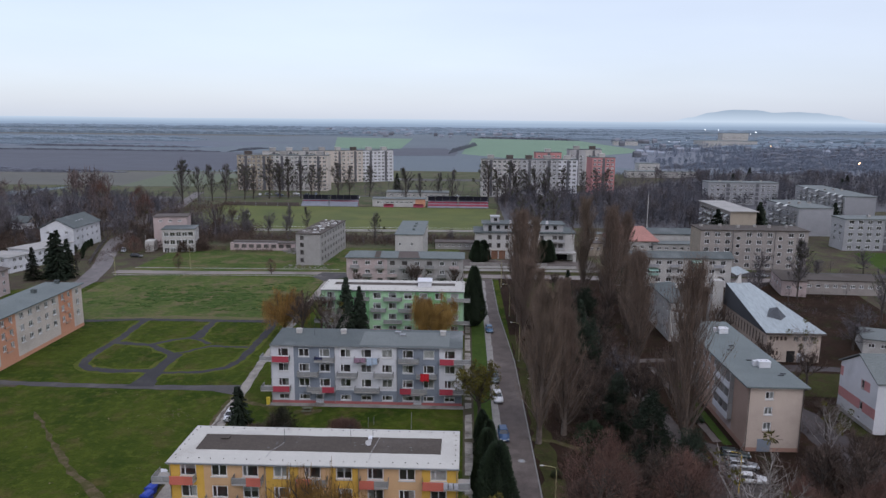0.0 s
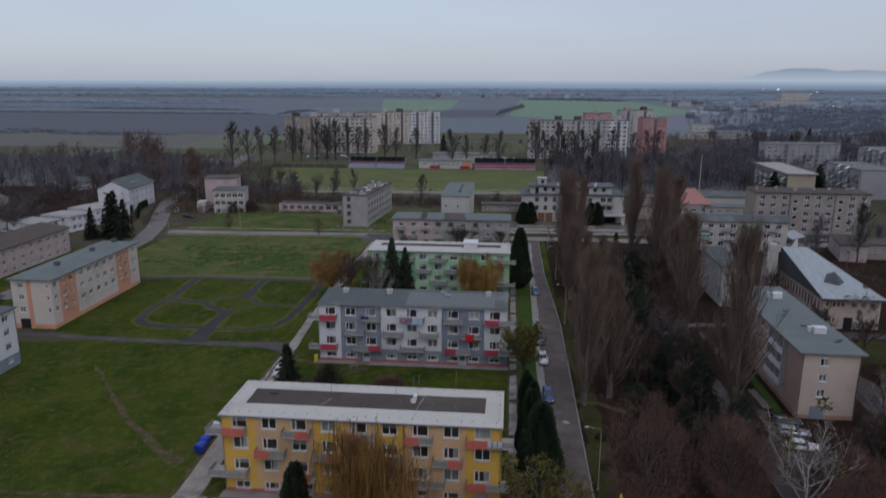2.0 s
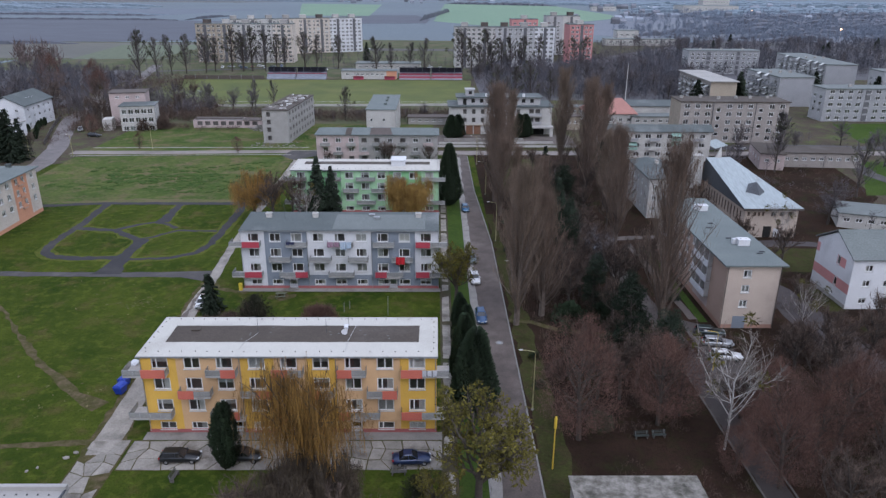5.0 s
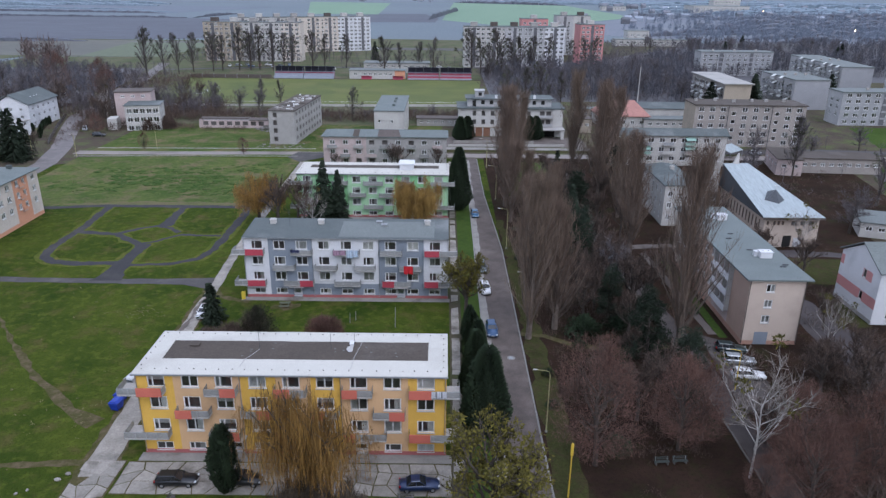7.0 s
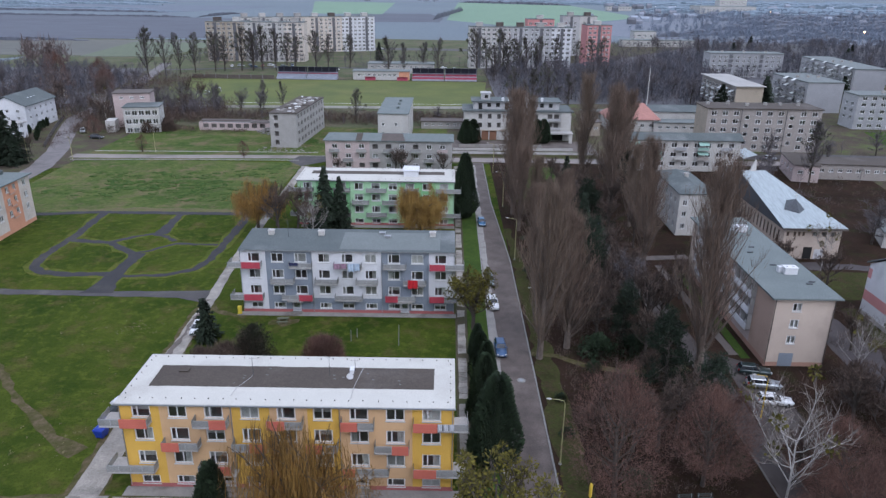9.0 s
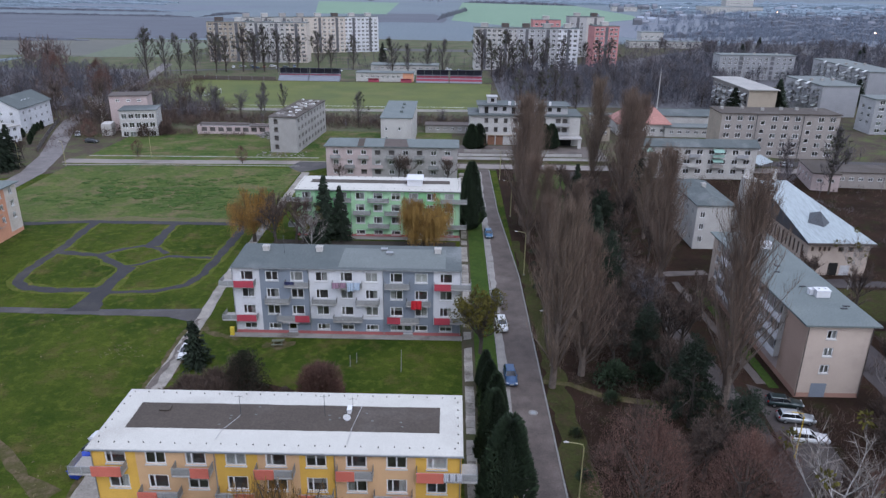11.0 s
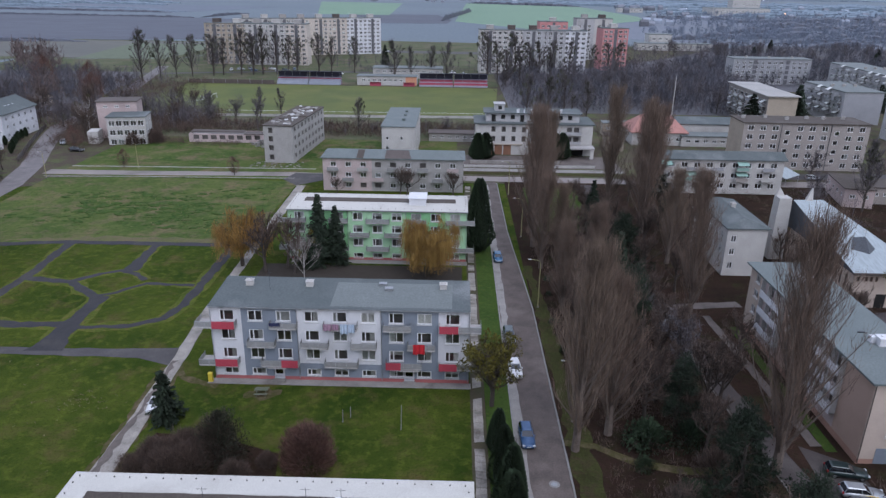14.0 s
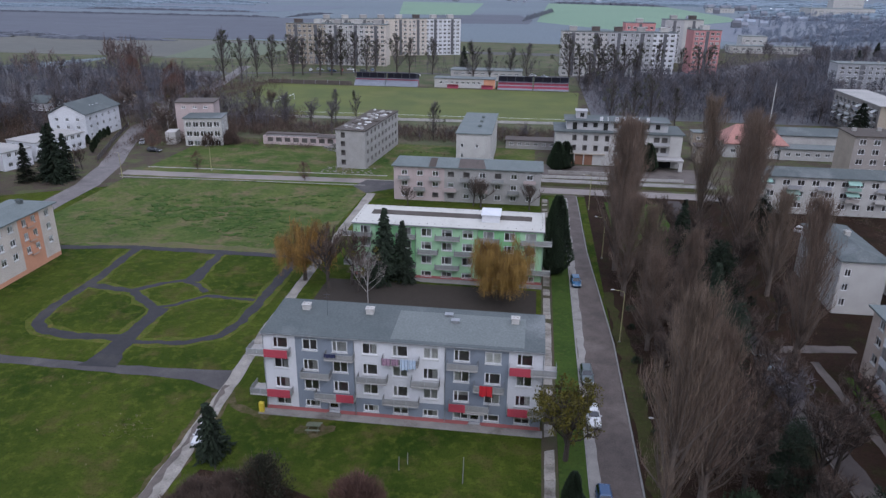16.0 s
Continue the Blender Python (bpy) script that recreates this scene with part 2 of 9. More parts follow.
GREYWOOD = mat("grey_wood", (0.10, 0.095, 0.088), (0.07, 0.065, 0.06), 0.85, 2, 12, 0.2)
GREY_ROOF = mat("grey_felt", (0.102, 0.115, 0.114), (0.08, 0.094, 0.094), 0.8, 0.25, 4, 0.15, c=(0.17, 0.18, 0.18))
PALE_ROOF = mat("pale_felt", (0.16, 0.175, 0.17), (0.135, 0.15, 0.145), 0.8, 0.25, 4, 0.15)
GREEN_ROOF = mat("green_grey_felt", (0.16, 0.18, 0.175), (0.12, 0.14, 0.138), 0.8, 0.2, 4, 0.15)
BLUE_SHEET = mat("blue_white_sheet", (0.35, 0.39, 0.4), (0.3, 0.335, 0.345), 0.65, 0.5, 2, 0.0, c=(0.27, 0.305, 0.315), stretch=(1.6, 0.15, 1))
PALE_SHEET = mat("pale_sheet", (0.36, 0.34, 0.315), (0.31, 0.295, 0.275), 0.7, 0.2, 6, 0.05, c=(0.26, 0.25, 0.235))
STAIR_GLASS = mat("stair_glazing", (0.15, 0.15, 0.16), (0.1, 0.1, 0.11), 0.4, 0.8, 5, 0.0)
DARK_SHEET = mat("dark_sheet", (0.07, 0.075, 0.085), None, 0.5, 0.4, 3, 0.05)
BROWN_ROOF = mat("brown_roof", (0.085, 0.07, 0.062), (0.11, 0.09, 0.08), 0.9, 0.5, 3, 0.2)
RED_ROOF = mat("red_tiles", (0.4, 0.2, 0.165), (0.33, 0.165, 0.14), 0.8, 0.6, 3, 0.2)


def plaster(name, a, k=0.88, c=None):
    return mat(name, a, tuple(v * k for v in a), 0.9, 0.35, 40, 0.06, c=c or tuple(v * 0.74 for v in a), sharp=0.6)


YELLOW = plaster("yellow_plaster", (0.74, 0.45, 0.085))
PEACH = plaster("peach_plaster", (0.68, 0.44, 0.24))
CORAL = plaster("coral_panel", (0.55, 0.15, 0.105))
RED = plaster("red_panel", (0.42, 0.06, 0.085))
PLINTH = plaster("plinth_rose", (0.40, 0.135, 0.13))
WHITE = plaster("white_plaster", (0.68, 0.68, 0.70))
BLUEGREY = plaster("blue_grey_plaster", (0.235, 0.265, 0.31))
PALEGREY = plaster("pale_grey_plaster", (0.43, 0.425, 0.425))
GREEN = plaster("green_plaster", (0.27, 0.56, 0.27))
LIGHTGREEN = plaster("light_green_plaster", (0.42, 0.66, 0.40))
CREAM = plaster("cream_plaster", (0.60, 0.53, 0.46))
ORANGE = plaster("orange_plaster", (0.62, 0.31, 0.19))
PINKCREAM = plaster("pink_cream_plaster", (0.56, 0.46, 0.385))
PANELGREY = plaster("panel_grey", (0.34, 0.34, 0.355), 0.85)
SCREEN = plaster("balcony_screen", (0.7, 0.7, 0.68), 0.7)
TANPINK = plaster("tan_pink_plaster", (0.47, 0.335, 0.27))
DARKPINK = plaster("dark_pink_plaster", (0.42, 0.25, 0.19))
OLDPINK = plaster("old_pink_plaster", (0.53, 0.43, 0.41), 0.75)
OLDGREY = plaster("old_grey_render", (0.41, 0.39, 0.37), 0.72)
BEIGE = plaster("beige_render", (0.40, 0.34, 0.27), 0.85)
TAUPE = plaster("taupe_render", (0.34, 0.305, 0.28), 0.8)
OFFWHITE = plaster("off_white_render", (0.52, 0.50, 0.47), 0.8)
PINK = plaster("pink_plaster", (0.56, 0.265, 0.255))
FRAME_WHITE = mat("white_frame", (0.82, 0.82, 0.82), None, 0.5, 2, 20, 0.0)
FRAME_BROWN = mat("brown_frame", (0.16, 0.10, 0.07), None, 0.6, 2, 20, 0.0)
SILL = mat("white_sill", (0.62, 0.62, 0.61), None, 0.5, 2, 20, 0.0)
METAL = mat("galvanised", (0.36, 0.37, 0.38), None, 0.5, 3, 20, 0.0, 0.6)


def see_through(m, share):
    """Wire mesh too fine to build: part of the light goes through."""
    n, l = m.node_tree.nodes, m.node_tree.links
    out, bsdf = n["Material Output"], n["Principled BSDF"]
    mix, tr = n.new("ShaderNodeMixShader"), n.new("ShaderNodeBsdfTransparent")
    mix.inputs[0].default_value = share
    l.new(bsdf.outputs[0], mix.inputs[1])
    l.new(tr.outputs[0], mix.inputs[2])
    l.new(mix.outputs[0], out.inputs["Surface"])
    return m


RAIL = see_through(mat("rail_wire_mesh", (0.36, 0.36, 0.35), (0.29, 0.29, 0.28), 0.6, 1, 10, 0.05, rnd=0.12), 0.38)
SLAB = mat("balcony_slab", (0.42, 0.40, 0.38), None, 0.85, 1, 10, 0.1)
INSIDE = mat("room_inside", (0.17, 0.155, 0.145), None, 0.9, 0.3, 2, 0.0)
CURTAIN = mat("curtain", (0.62, 0.61, 0.58), (0.45, 0.44, 0.42), 0.9, 3, 20, 0.0, rnd=0.35)
GLASS = glass_mat("window_glass")
DOOR_W = mat("white_door", (0.6, 0.6, 0.62), None, 0.5, 1, 10, 0.0)
DARK = mat("dark_opening", (0.02, 0.019, 0.018), None, 0.9, 1, 5, 0.0)
POST_YELLOW = mat("yellow_paint", (0.62, 0.43, 0.05), None, 0.5, 2, 10, 0.0)
LAMPGREY = mat("lamp_paint", (0.36, 0.33, 0.16), None, 0.5, 2, 10, 0.0)
BARK = mat("bark", (0.085, 0.068, 0.056), (0.05, 0.042, 0.036), 0.95, 2, 12, 0.6)
PALE_BARK = mat("pale_bark", (0.185, 0.148, 0.122), (0.098, 0.078, 0.066), 0.95, 2, 12, 0.6)
BIRCH_BARK = mat("birch_bark", (0.58, 0.55, 0.52), (0.26, 0.235, 0.22), 0.8, 3, 12, 0.2, stretch=(1, 1, 3))
TWIG = mat("twigs", (0.115, 0.08, 0.062), (0.08, 0.058, 0.047), 0.95, 0.5, 6, 0.0, island=0.45)
TWIG_PALE = mat("pale_twigs", (0.17, 0.118, 0.088), (0.122, 0.088, 0.068), 0.95, 0.5, 6, 0.0, island=0.45)
TWIG_POPLAR = mat("poplar_twigs", (0.187, 0.134, 0.098), (0.135, 0.1, 0.075), 0.95, 0.5, 6, 0.0, island=0.45)
TWIG_RED = mat("red_brown_twigs", (0.15, 0.08, 0.06), (0.1, 0.058, 0.046), 0.95, 0.25, 3, 0.0, island=0.45)
TWIG_BIRCH = mat("birch_twigs", (0.21, 0.18, 0.16), (0.14, 0.12, 0.105), 0.9, 0.5, 6, 0.0, island=0.3)
BUSH_GREEN = mat("bush_green", (0.03, 0.036, 0.018), (0.026, 0.022, 0.014), 0.9, 0.5, 6, 0.0, island=0.4)
WILLOW = mat("willow_leaves", (0.32, 0.20, 0.05), (0.22, 0.125, 0.035), 0.9, 0.6, 6, 0.0, island=0.35)
WILLOW_DARK = mat("willow_dark", (0.085, 0.064, 0.04), (0.052, 0.04, 0.03), 0.95, 0.5, 6, 0.0, island=0.4)
WILLOW_BROWN = mat("willow_brown", (0.285, 0.162, 0.036), (0.165, 0.092, 0.028), 0.9, 0.6, 6, 0.0, island=0.45)
NEEDLE = mat("needles", (0.021, 0.033, 0.017), (0.014, 0.021, 0.012), 0.9, 0.8, 6, 0.0, island=0.45)
THUJA = mat("thuja", (0.03, 0.048, 0.022), (0.021, 0.036, 0.017), 0.9, 0.8, 6, 0.0, island=0.4)
MISTLE = mat("mistletoe", (0.125, 0.105, 0.013), (0.05, 0.046, 0.009), 0.9, 0.8, 6, 0.0, island=0.45)
DARK_CLUMP = mat("dark_clump", (0.085, 0.088, 0.05), (0.06, 0.062, 0.038), 0.9, 0.8, 6, 0.0, island=0.4)
# BRUSH and DARK_BRUSH: distant twigs with grey-blue haze painted in
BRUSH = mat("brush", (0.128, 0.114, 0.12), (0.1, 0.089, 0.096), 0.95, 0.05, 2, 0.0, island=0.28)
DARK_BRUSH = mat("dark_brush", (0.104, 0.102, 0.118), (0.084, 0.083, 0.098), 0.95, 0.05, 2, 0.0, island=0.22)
GARDEN_BRUSH = mat("garden_brush", (0.056, 0.05, 0.05), (0.04, 0.037, 0.04), 0.95, 0.05, 2, 0.0, island=0.3)
# russet twigs, paled with painted haze
RUSSET = mat("russet_twigs", (0.15, 0.114, 0.102), (0.11, 0.088, 0.085), 0.95, 0.05, 2, 0.0, island=0.35)
# far hedges and woods: blue-grey haze is painted into these three colours
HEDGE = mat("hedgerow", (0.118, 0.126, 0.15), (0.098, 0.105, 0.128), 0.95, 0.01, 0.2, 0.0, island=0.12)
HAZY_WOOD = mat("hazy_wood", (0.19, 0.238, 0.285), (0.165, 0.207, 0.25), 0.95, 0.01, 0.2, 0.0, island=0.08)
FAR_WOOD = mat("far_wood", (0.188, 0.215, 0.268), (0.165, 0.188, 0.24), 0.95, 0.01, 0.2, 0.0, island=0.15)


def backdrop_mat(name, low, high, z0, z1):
    """Far hills that glow with painted haze: the tone at their foot passes into that of their crest."""
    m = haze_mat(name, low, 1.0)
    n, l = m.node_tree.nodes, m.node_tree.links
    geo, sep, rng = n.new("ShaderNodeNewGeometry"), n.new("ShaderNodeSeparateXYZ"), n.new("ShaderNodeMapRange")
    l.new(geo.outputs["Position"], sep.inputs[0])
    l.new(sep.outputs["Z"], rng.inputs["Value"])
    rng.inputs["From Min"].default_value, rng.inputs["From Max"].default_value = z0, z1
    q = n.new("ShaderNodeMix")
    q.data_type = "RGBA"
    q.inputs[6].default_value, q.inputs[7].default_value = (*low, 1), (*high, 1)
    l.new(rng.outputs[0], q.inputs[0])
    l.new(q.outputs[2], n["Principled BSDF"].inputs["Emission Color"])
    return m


# haze of the distance, painted as glow that shifts with height
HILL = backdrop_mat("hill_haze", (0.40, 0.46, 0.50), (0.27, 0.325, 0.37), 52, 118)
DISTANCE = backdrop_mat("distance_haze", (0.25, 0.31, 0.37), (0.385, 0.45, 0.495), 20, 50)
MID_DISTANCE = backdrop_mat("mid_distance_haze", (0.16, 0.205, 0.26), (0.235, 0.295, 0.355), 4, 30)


# ---- building blocks ----
class Geo:
    """Collects vertices and faces of one mesh."""

    def __init__(self):
        self.v, self.f = [], []

    def face(self, *pts):
        k = len(self.v)
        self.v.extend(tuple(p) for p in pts)
        self.f.append(tuple(range(k, k + len(pts))))

    def box(self, x0, x1, y0, y1, z0, z1):
        k = len(self.v)
        self.v += [(x0, y0, z0), (x1, y0, z0), (x1, y1, z0), (x0, y1, z0), (x0, y0, z1), (x1, y0, z1), (x1, y1, z1), (x0, y1, z1)]
        self.f += [tuple(k + i for i in q) for q in ((0, 3, 2, 1), (4, 5, 6, 7), (0, 1, 5, 4), (1, 2, 6, 5), (2, 3, 7, 6), (3, 0, 4, 7))]
        return self

    def loft(self, rings, cap=True):
        """Rings of equally many points, joined in order."""
        k, n = len(self.v), len(rings[0])
        for r in rings:
            self.v.extend(tuple(p) for p in r)
        for i in range(len(rings) - 1):
            for j in range(n):
                a, b = k + i * n + j, k + i * n + (j + 1) % n
                self.f.append((a, b, b + n, a + n))
        if cap:
            self.f.append(tuple(k + j for j in reversed(range(n))))
            self.f.append(tuple(k + (len(rings) - 1) * n + j for j in range(n)))
        return self

    def tube(self, pts, radii, n=5, cap=False):
        rings = []
        for i, p in enumerate(pts):
            p = Vector(p)
            d = (Vector(pts[min(i + 1, len(pts) - 1)]) - Vector(pts[max(i - 1, 0)])).normalized()
            a = d.orthogonal().normalized()
            b = d.cross(a)
            rings.append([p + radii[i] * (math.cos(6.2832 * j / n) * a + math.sin(6.2832 * j / n) * b) for j in range(n)])
        return self.loft(rings, cap)

    def prism(self, poly, z0, z1):
        n = len(poly)
        return self.loft([[(x, y, z0) for x, y in poly], [(x, y, z1) for x, y in poly]])

    def leaf(self, p, d, length, width):
        """A narrow blade from p along d."""
        a = d.orthogonal().normalized() * width * 0.5
        m = p + d * length * 0.5
        self.face(p, m + a, p + d * length, m - a)

    def twig(self, p, d, length, width):
        a = d.orthogonal()
        a.rotate(Euler((random.random() * 6, random.random() * 6, random.random() * 6)))
        a = a.cross(d).normalized() * width * 0.5
        self.face(p + a, p - a, p + d * length)

    def mesh(self, name, material, smooth=False):
        me = bpy.data.meshes.new(name)
        me.from_pydata(self.v, [], self.f)
        me.materials.append(material)
        if smooth:
            me.polygons.foreach_set("use_smooth", [True] * len(me.polygons))
        me.update()
        return me


def part(name, geo, material, parent=None, label="", at=None, rz=0.0, smooth=False):
    """Links a Geo (or a mesh) as one mesh object, under a thing or a part if one is given."""
    ob = new(name, geo.mesh(name, material, smooth) if isinstance(geo, Geo) else geo)
    if parent is not None:
        ob.parent = parent
    if at is not None:
        ob.matrix_local = pose(*at, 0, 0, rz)
    return tagged(ob, label)


def thing(name, label, category, x, y, z=0.0, rz=0.0, group="", kind=""):
    ob = new(name)
    ob.empty_display_size = 0.5
    ob.matrix_world = pose(x, y, z, 0, 0, rz)
    return tagged(ob, label, category, group, kind)


def setting(name, geo, material, label, category):
    return tagged(part(name, geo, material), label, category, "", "structure")


# ---- ground, roads and paths ----
def sheet(poly, z, depth=0.3):
    """A flat slab with its top at z."""
    return Geo().prism(poly, z - depth, z)


def ribbon(points, widths, z, ragged=0.0, step=2.0, depth=0.2):
    """A strip along a line of points, with uneven edges."""
    pts, ws = [], []
    if not isinstance(widths, (list, tuple)):
        widths = [widths] * len(points)
    for i in range(len(points) - 1):
        a, b = Vector(points[i]), Vector(points[i + 1])
        k = max(1, int((b - a).length / step))
        for j in range(k):
            pts.append(a.lerp(b, j / k))
            ws.append(widths[i] + (widths[i + 1] - widths[i]) * j / k)
    pts.append(Vector(points[-1]))
    ws.append(widths[-1])
    g = Geo()
    left, right = [], []
    for i, p in enumerate(pts):
        d = (pts[min(i + 1, len(pts) - 1)] - pts[max(i - 1, 0)]).normalized()
        s = Vector((-d.y, d.x))
        left.append(p + s * (ws[i] / 2 + random.uniform(-1, 1) * ragged))
        right.append(p - s * (ws[i] / 2 + random.uniform(-1, 1) * ragged))
    for i in range(len(pts) - 1):
        a, b, c, d = right[i], right[i + 1], left[i + 1], left[i]
        g.face((a.x, a.y, z), (b.x, b.y, z), (c.x, c.y, z), (d.x, d.y, z))
        g.face((a.x, a.y, z - depth), (b.x, b.y, z - depth), (b.x, b.y, z), (a.x, a.y, z))
        g.face((c.x, c.y, z - depth), (d.x, d.y, z - depth), (d.x, d.y, z), (c.x, c.y, z))
    return g


def disc(cx, cy, rx, ry, n=28, rag=0.0):
    return [(cx + rx * (1 + random.uniform(-rag, rag)) * math.cos(6.2832 * i / n), cy + ry * (1 + random.uniform(-rag, rag)) * math.sin(6.2832 * i / n)) for i in range(n)]


# ---- houses ----
SIDES = {"S": 0.0, "E": 90.0, "N": 180.0, "W": -90.0}
WINDOW_MESHES = {}


def window_meshes(w, h, style, material):
    """Frame, panes and curtain of one window; the wall's outside lies at -y."""
    key = (round(w, 2), round(h, 2), style, material.name)
    if key not in WINDOW_MESHES:
        t = 0.13
        g = Geo()
        g.box(-w / 2, w / 2, 0, 0.07, -h / 2, -h / 2 + t).box(-w / 2, w / 2, 0, 0.07, h / 2 - t, h / 2)
        cuts = {"one": [], "two": [0.0], "door": [-w * 0.2], "three": [-w / 6, w / 6]}[style]
        for x in [-w / 2 + t / 2] + cuts + [w / 2 - t / 2]:
            g.box(x - t / 2, x + t / 2, 0.002, 0.068, -h / 2 + t, h / 2 - t)
        xs = [-w / 2 + t / 2] + cuts + [w / 2 - t / 2]
        panes = []
        for a, b in zip(xs, xs[1:]):
            p = Geo()
            p.face((a + t / 2, 0.035, -h / 2 + t), (b - t / 2, 0.035, -h / 2 + t), (b - t / 2, 0.035, h / 2 - t), (a + t / 2, 0.035, h / 2 - t))
            panes.append(p.mesh("pane", GLASS))
        sill = Geo().box(-w / 2 - 0.06, w / 2 + 0.06, -0.17, 0.0, -h / 2 - 0.12, -h / 2 - 0.004).mesh("sill", SILL)
        blinds = []
        for lo, a, b in ((-0.5, -0.5, 0.5), (0.0, -0.5, 0.5), (-0.5, -0.5, -0.12), (-0.5, 0.1, 0.5)):
            c = Geo()
            n = 6
            for i in range(n):
                u0, u1 = (a + (b - a) * i / n) * (w - 0.1), (a + (b - a) * (i + 1) / n) * (w - 0.1)
                y0, y1 = 0.16 + 0.03 * (i % 2), 0.16 + 0.03 * ((i + 1) % 2)
                c.face((u0, y0, lo * h + 0.03), (u1, y1, lo * h + 0.03), (u1, y1, h / 2 - 0.03), (u0, y0, h / 2 - 0.03))
            blinds.append(c.mesh("curtain", CURTAIN))
        whole = Geo()
        whole.v, whole.f = list(g.v), list(g.f)
        n_frame = len(whole.f)
        whole.face((-w / 2 + t, 0.03, -h / 2 + t), (w / 2 - t, 0.03, -h / 2 + t), (w / 2 - t, 0.03, h / 2 - t), (-w / 2 + t, 0.03, h / 2 - t))
        far = whole.mesh("window", material)
        far.materials.append(GLASS)
        far.polygons[n_frame].material_index = 1
        WINDOW_MESHES[key] = (g.mesh("window", material), panes, sill, blinds, far)
    return WINDOW_MESHES[key]


def on_side(side, W, D, u, inset):
    return {"S": (u, inset), "N": (u, D - inset), "W": (inset, u), "E": (W - inset, u)}[side]


def wall_part(house, side, W, D, u0, u1, z0, z1, holes, material, depth=0.2, name="wall", proud=0.0, label=""):
    """A stretch of wall with openings cut through to their reveals."""
    g = Geo()
    us = sorted({u0, u1, *[v for h in holes for v in h[:2]]})
    zs = sorted({z0, z1, *[v for h in holes for v in h[2:]]})
    flip = side in ("N", "W")

    def pt(u, z, inset):
        x, y = on_side(side, W, D, u, inset - proud)
        return (x, y, z)

    def quad(*p):
        g.face(*(reversed(p) if flip else p))

    for a, b in zip(us, us[1:]):
        for c, d in zip(zs, zs[1:]):
            m, k = (a + b) / 2, (c + d) / 2
            if not any(h[0] < m < h[1] and h[2] < k < h[3] for h in holes):
                quad(pt(a, c, 0), pt(b, c, 0), pt(b, d, 0), pt(a, d, 0))
    for a, b, c, d in holes:
        quad(pt(a, c, 0), pt(a, c, depth), pt(b, c, depth), pt(b, c, 0))
        quad(pt(a, d, 0), pt(b, d, 0), pt(b, d, depth), pt(a, d, depth))
        quad(pt(a, c, 0), pt(a, d, 0), pt(a, d, depth), pt(a, c, depth))
        quad(pt(b, c, 0), pt(b, c, depth), pt(b, d, depth), pt(b, d, 0))
    quad(pt(u0, z1, 0), pt(u1, z1, 0), pt(u1, z1, depth), pt(u0, z1, depth))
    return part(name, g, material, house, label)


def put_window(house, side, W, D, u, z, w, h, style="two", frame_mat=None, near=True, empty=False, inset=0.07):
    if empty:
        return None
    me, panes, sill, blinds, far = window_meshes(w, h, style, frame_mat or FRAME_WHITE)
    x, y = on_side(side, W, D, u, inset)
    ob = part("window", me if near else far, None, house, at=(x, y, z), rz=SIDES[side])
    for p in panes if near else ():
        pane = part("pane", p, None, ob)
        pane.visible_shadow = False
    if near:
        part("sill", sill, None, ob)
    if random.random() < (0.74 if near else 0.12):
        part("curtain", random.choice(blinds), None, ob)
    return ob


def facade(house, side, W, D, H, bays, windows, near=True, z0=0.0, frame_mat=None, empty=0.0, skip=()):
    """bays: (u0, u1, z0, z1, material); windows: (u, z, w, h, style). Openings are cut in the bays that they lie in."""
    for u0, u1, a, b, m in bays:
        holes = [(u - w / 2, u + w / 2, z - h / 2, z + h / 2) for u, z, w, h, s in windows if u0 < u < u1 and a < z < b]
        holes = [(max(p, u0 + 0.02), min(q, u1 - 0.02), max(r, a + 0.02), min(t, b - 0.02)) for p, q, r, t in holes]
        wall_part(house, side, W, D, u0, u1, a, b, holes, m)
    for u, z, w, h, s in windows:
        put_window(house, side, W, D, u, z, w, h, s, frame_mat, near, random.random() < empty)


def core(house, W, D, H, inset=0.9, storey=2.8):
    """The rooms' back walls and floors behind the windows."""
    g = Geo().box(inset, W - inset, inset, D - inset, 0.05, H - 0.1)
    z = storey
    while z < H - 0.5:
        g.box(0.21, W - 0.21, 0.21, D - 0.21, z - 0.12, z)
        z += storey
    part("inner_wall", g, INSIDE, house)


def flat_roof(house, W, D, H, material, over=0.5, thick=0.3, rise=0.0, label="", edge=None):
    g = Geo()
    o = over
    lo = [(-o, -o, H), (W + o, -o, H), (W + o, D + o, H), (-o, D + o, H)]
    hi = [(-o, -o, H + thick), (W + o, -o, H + thick), (W + o, D + o, H + thick + rise), (-o, D + o, H + thick + rise)]
    g.loft([lo, hi])
    return part("roof", g, material, house, label)


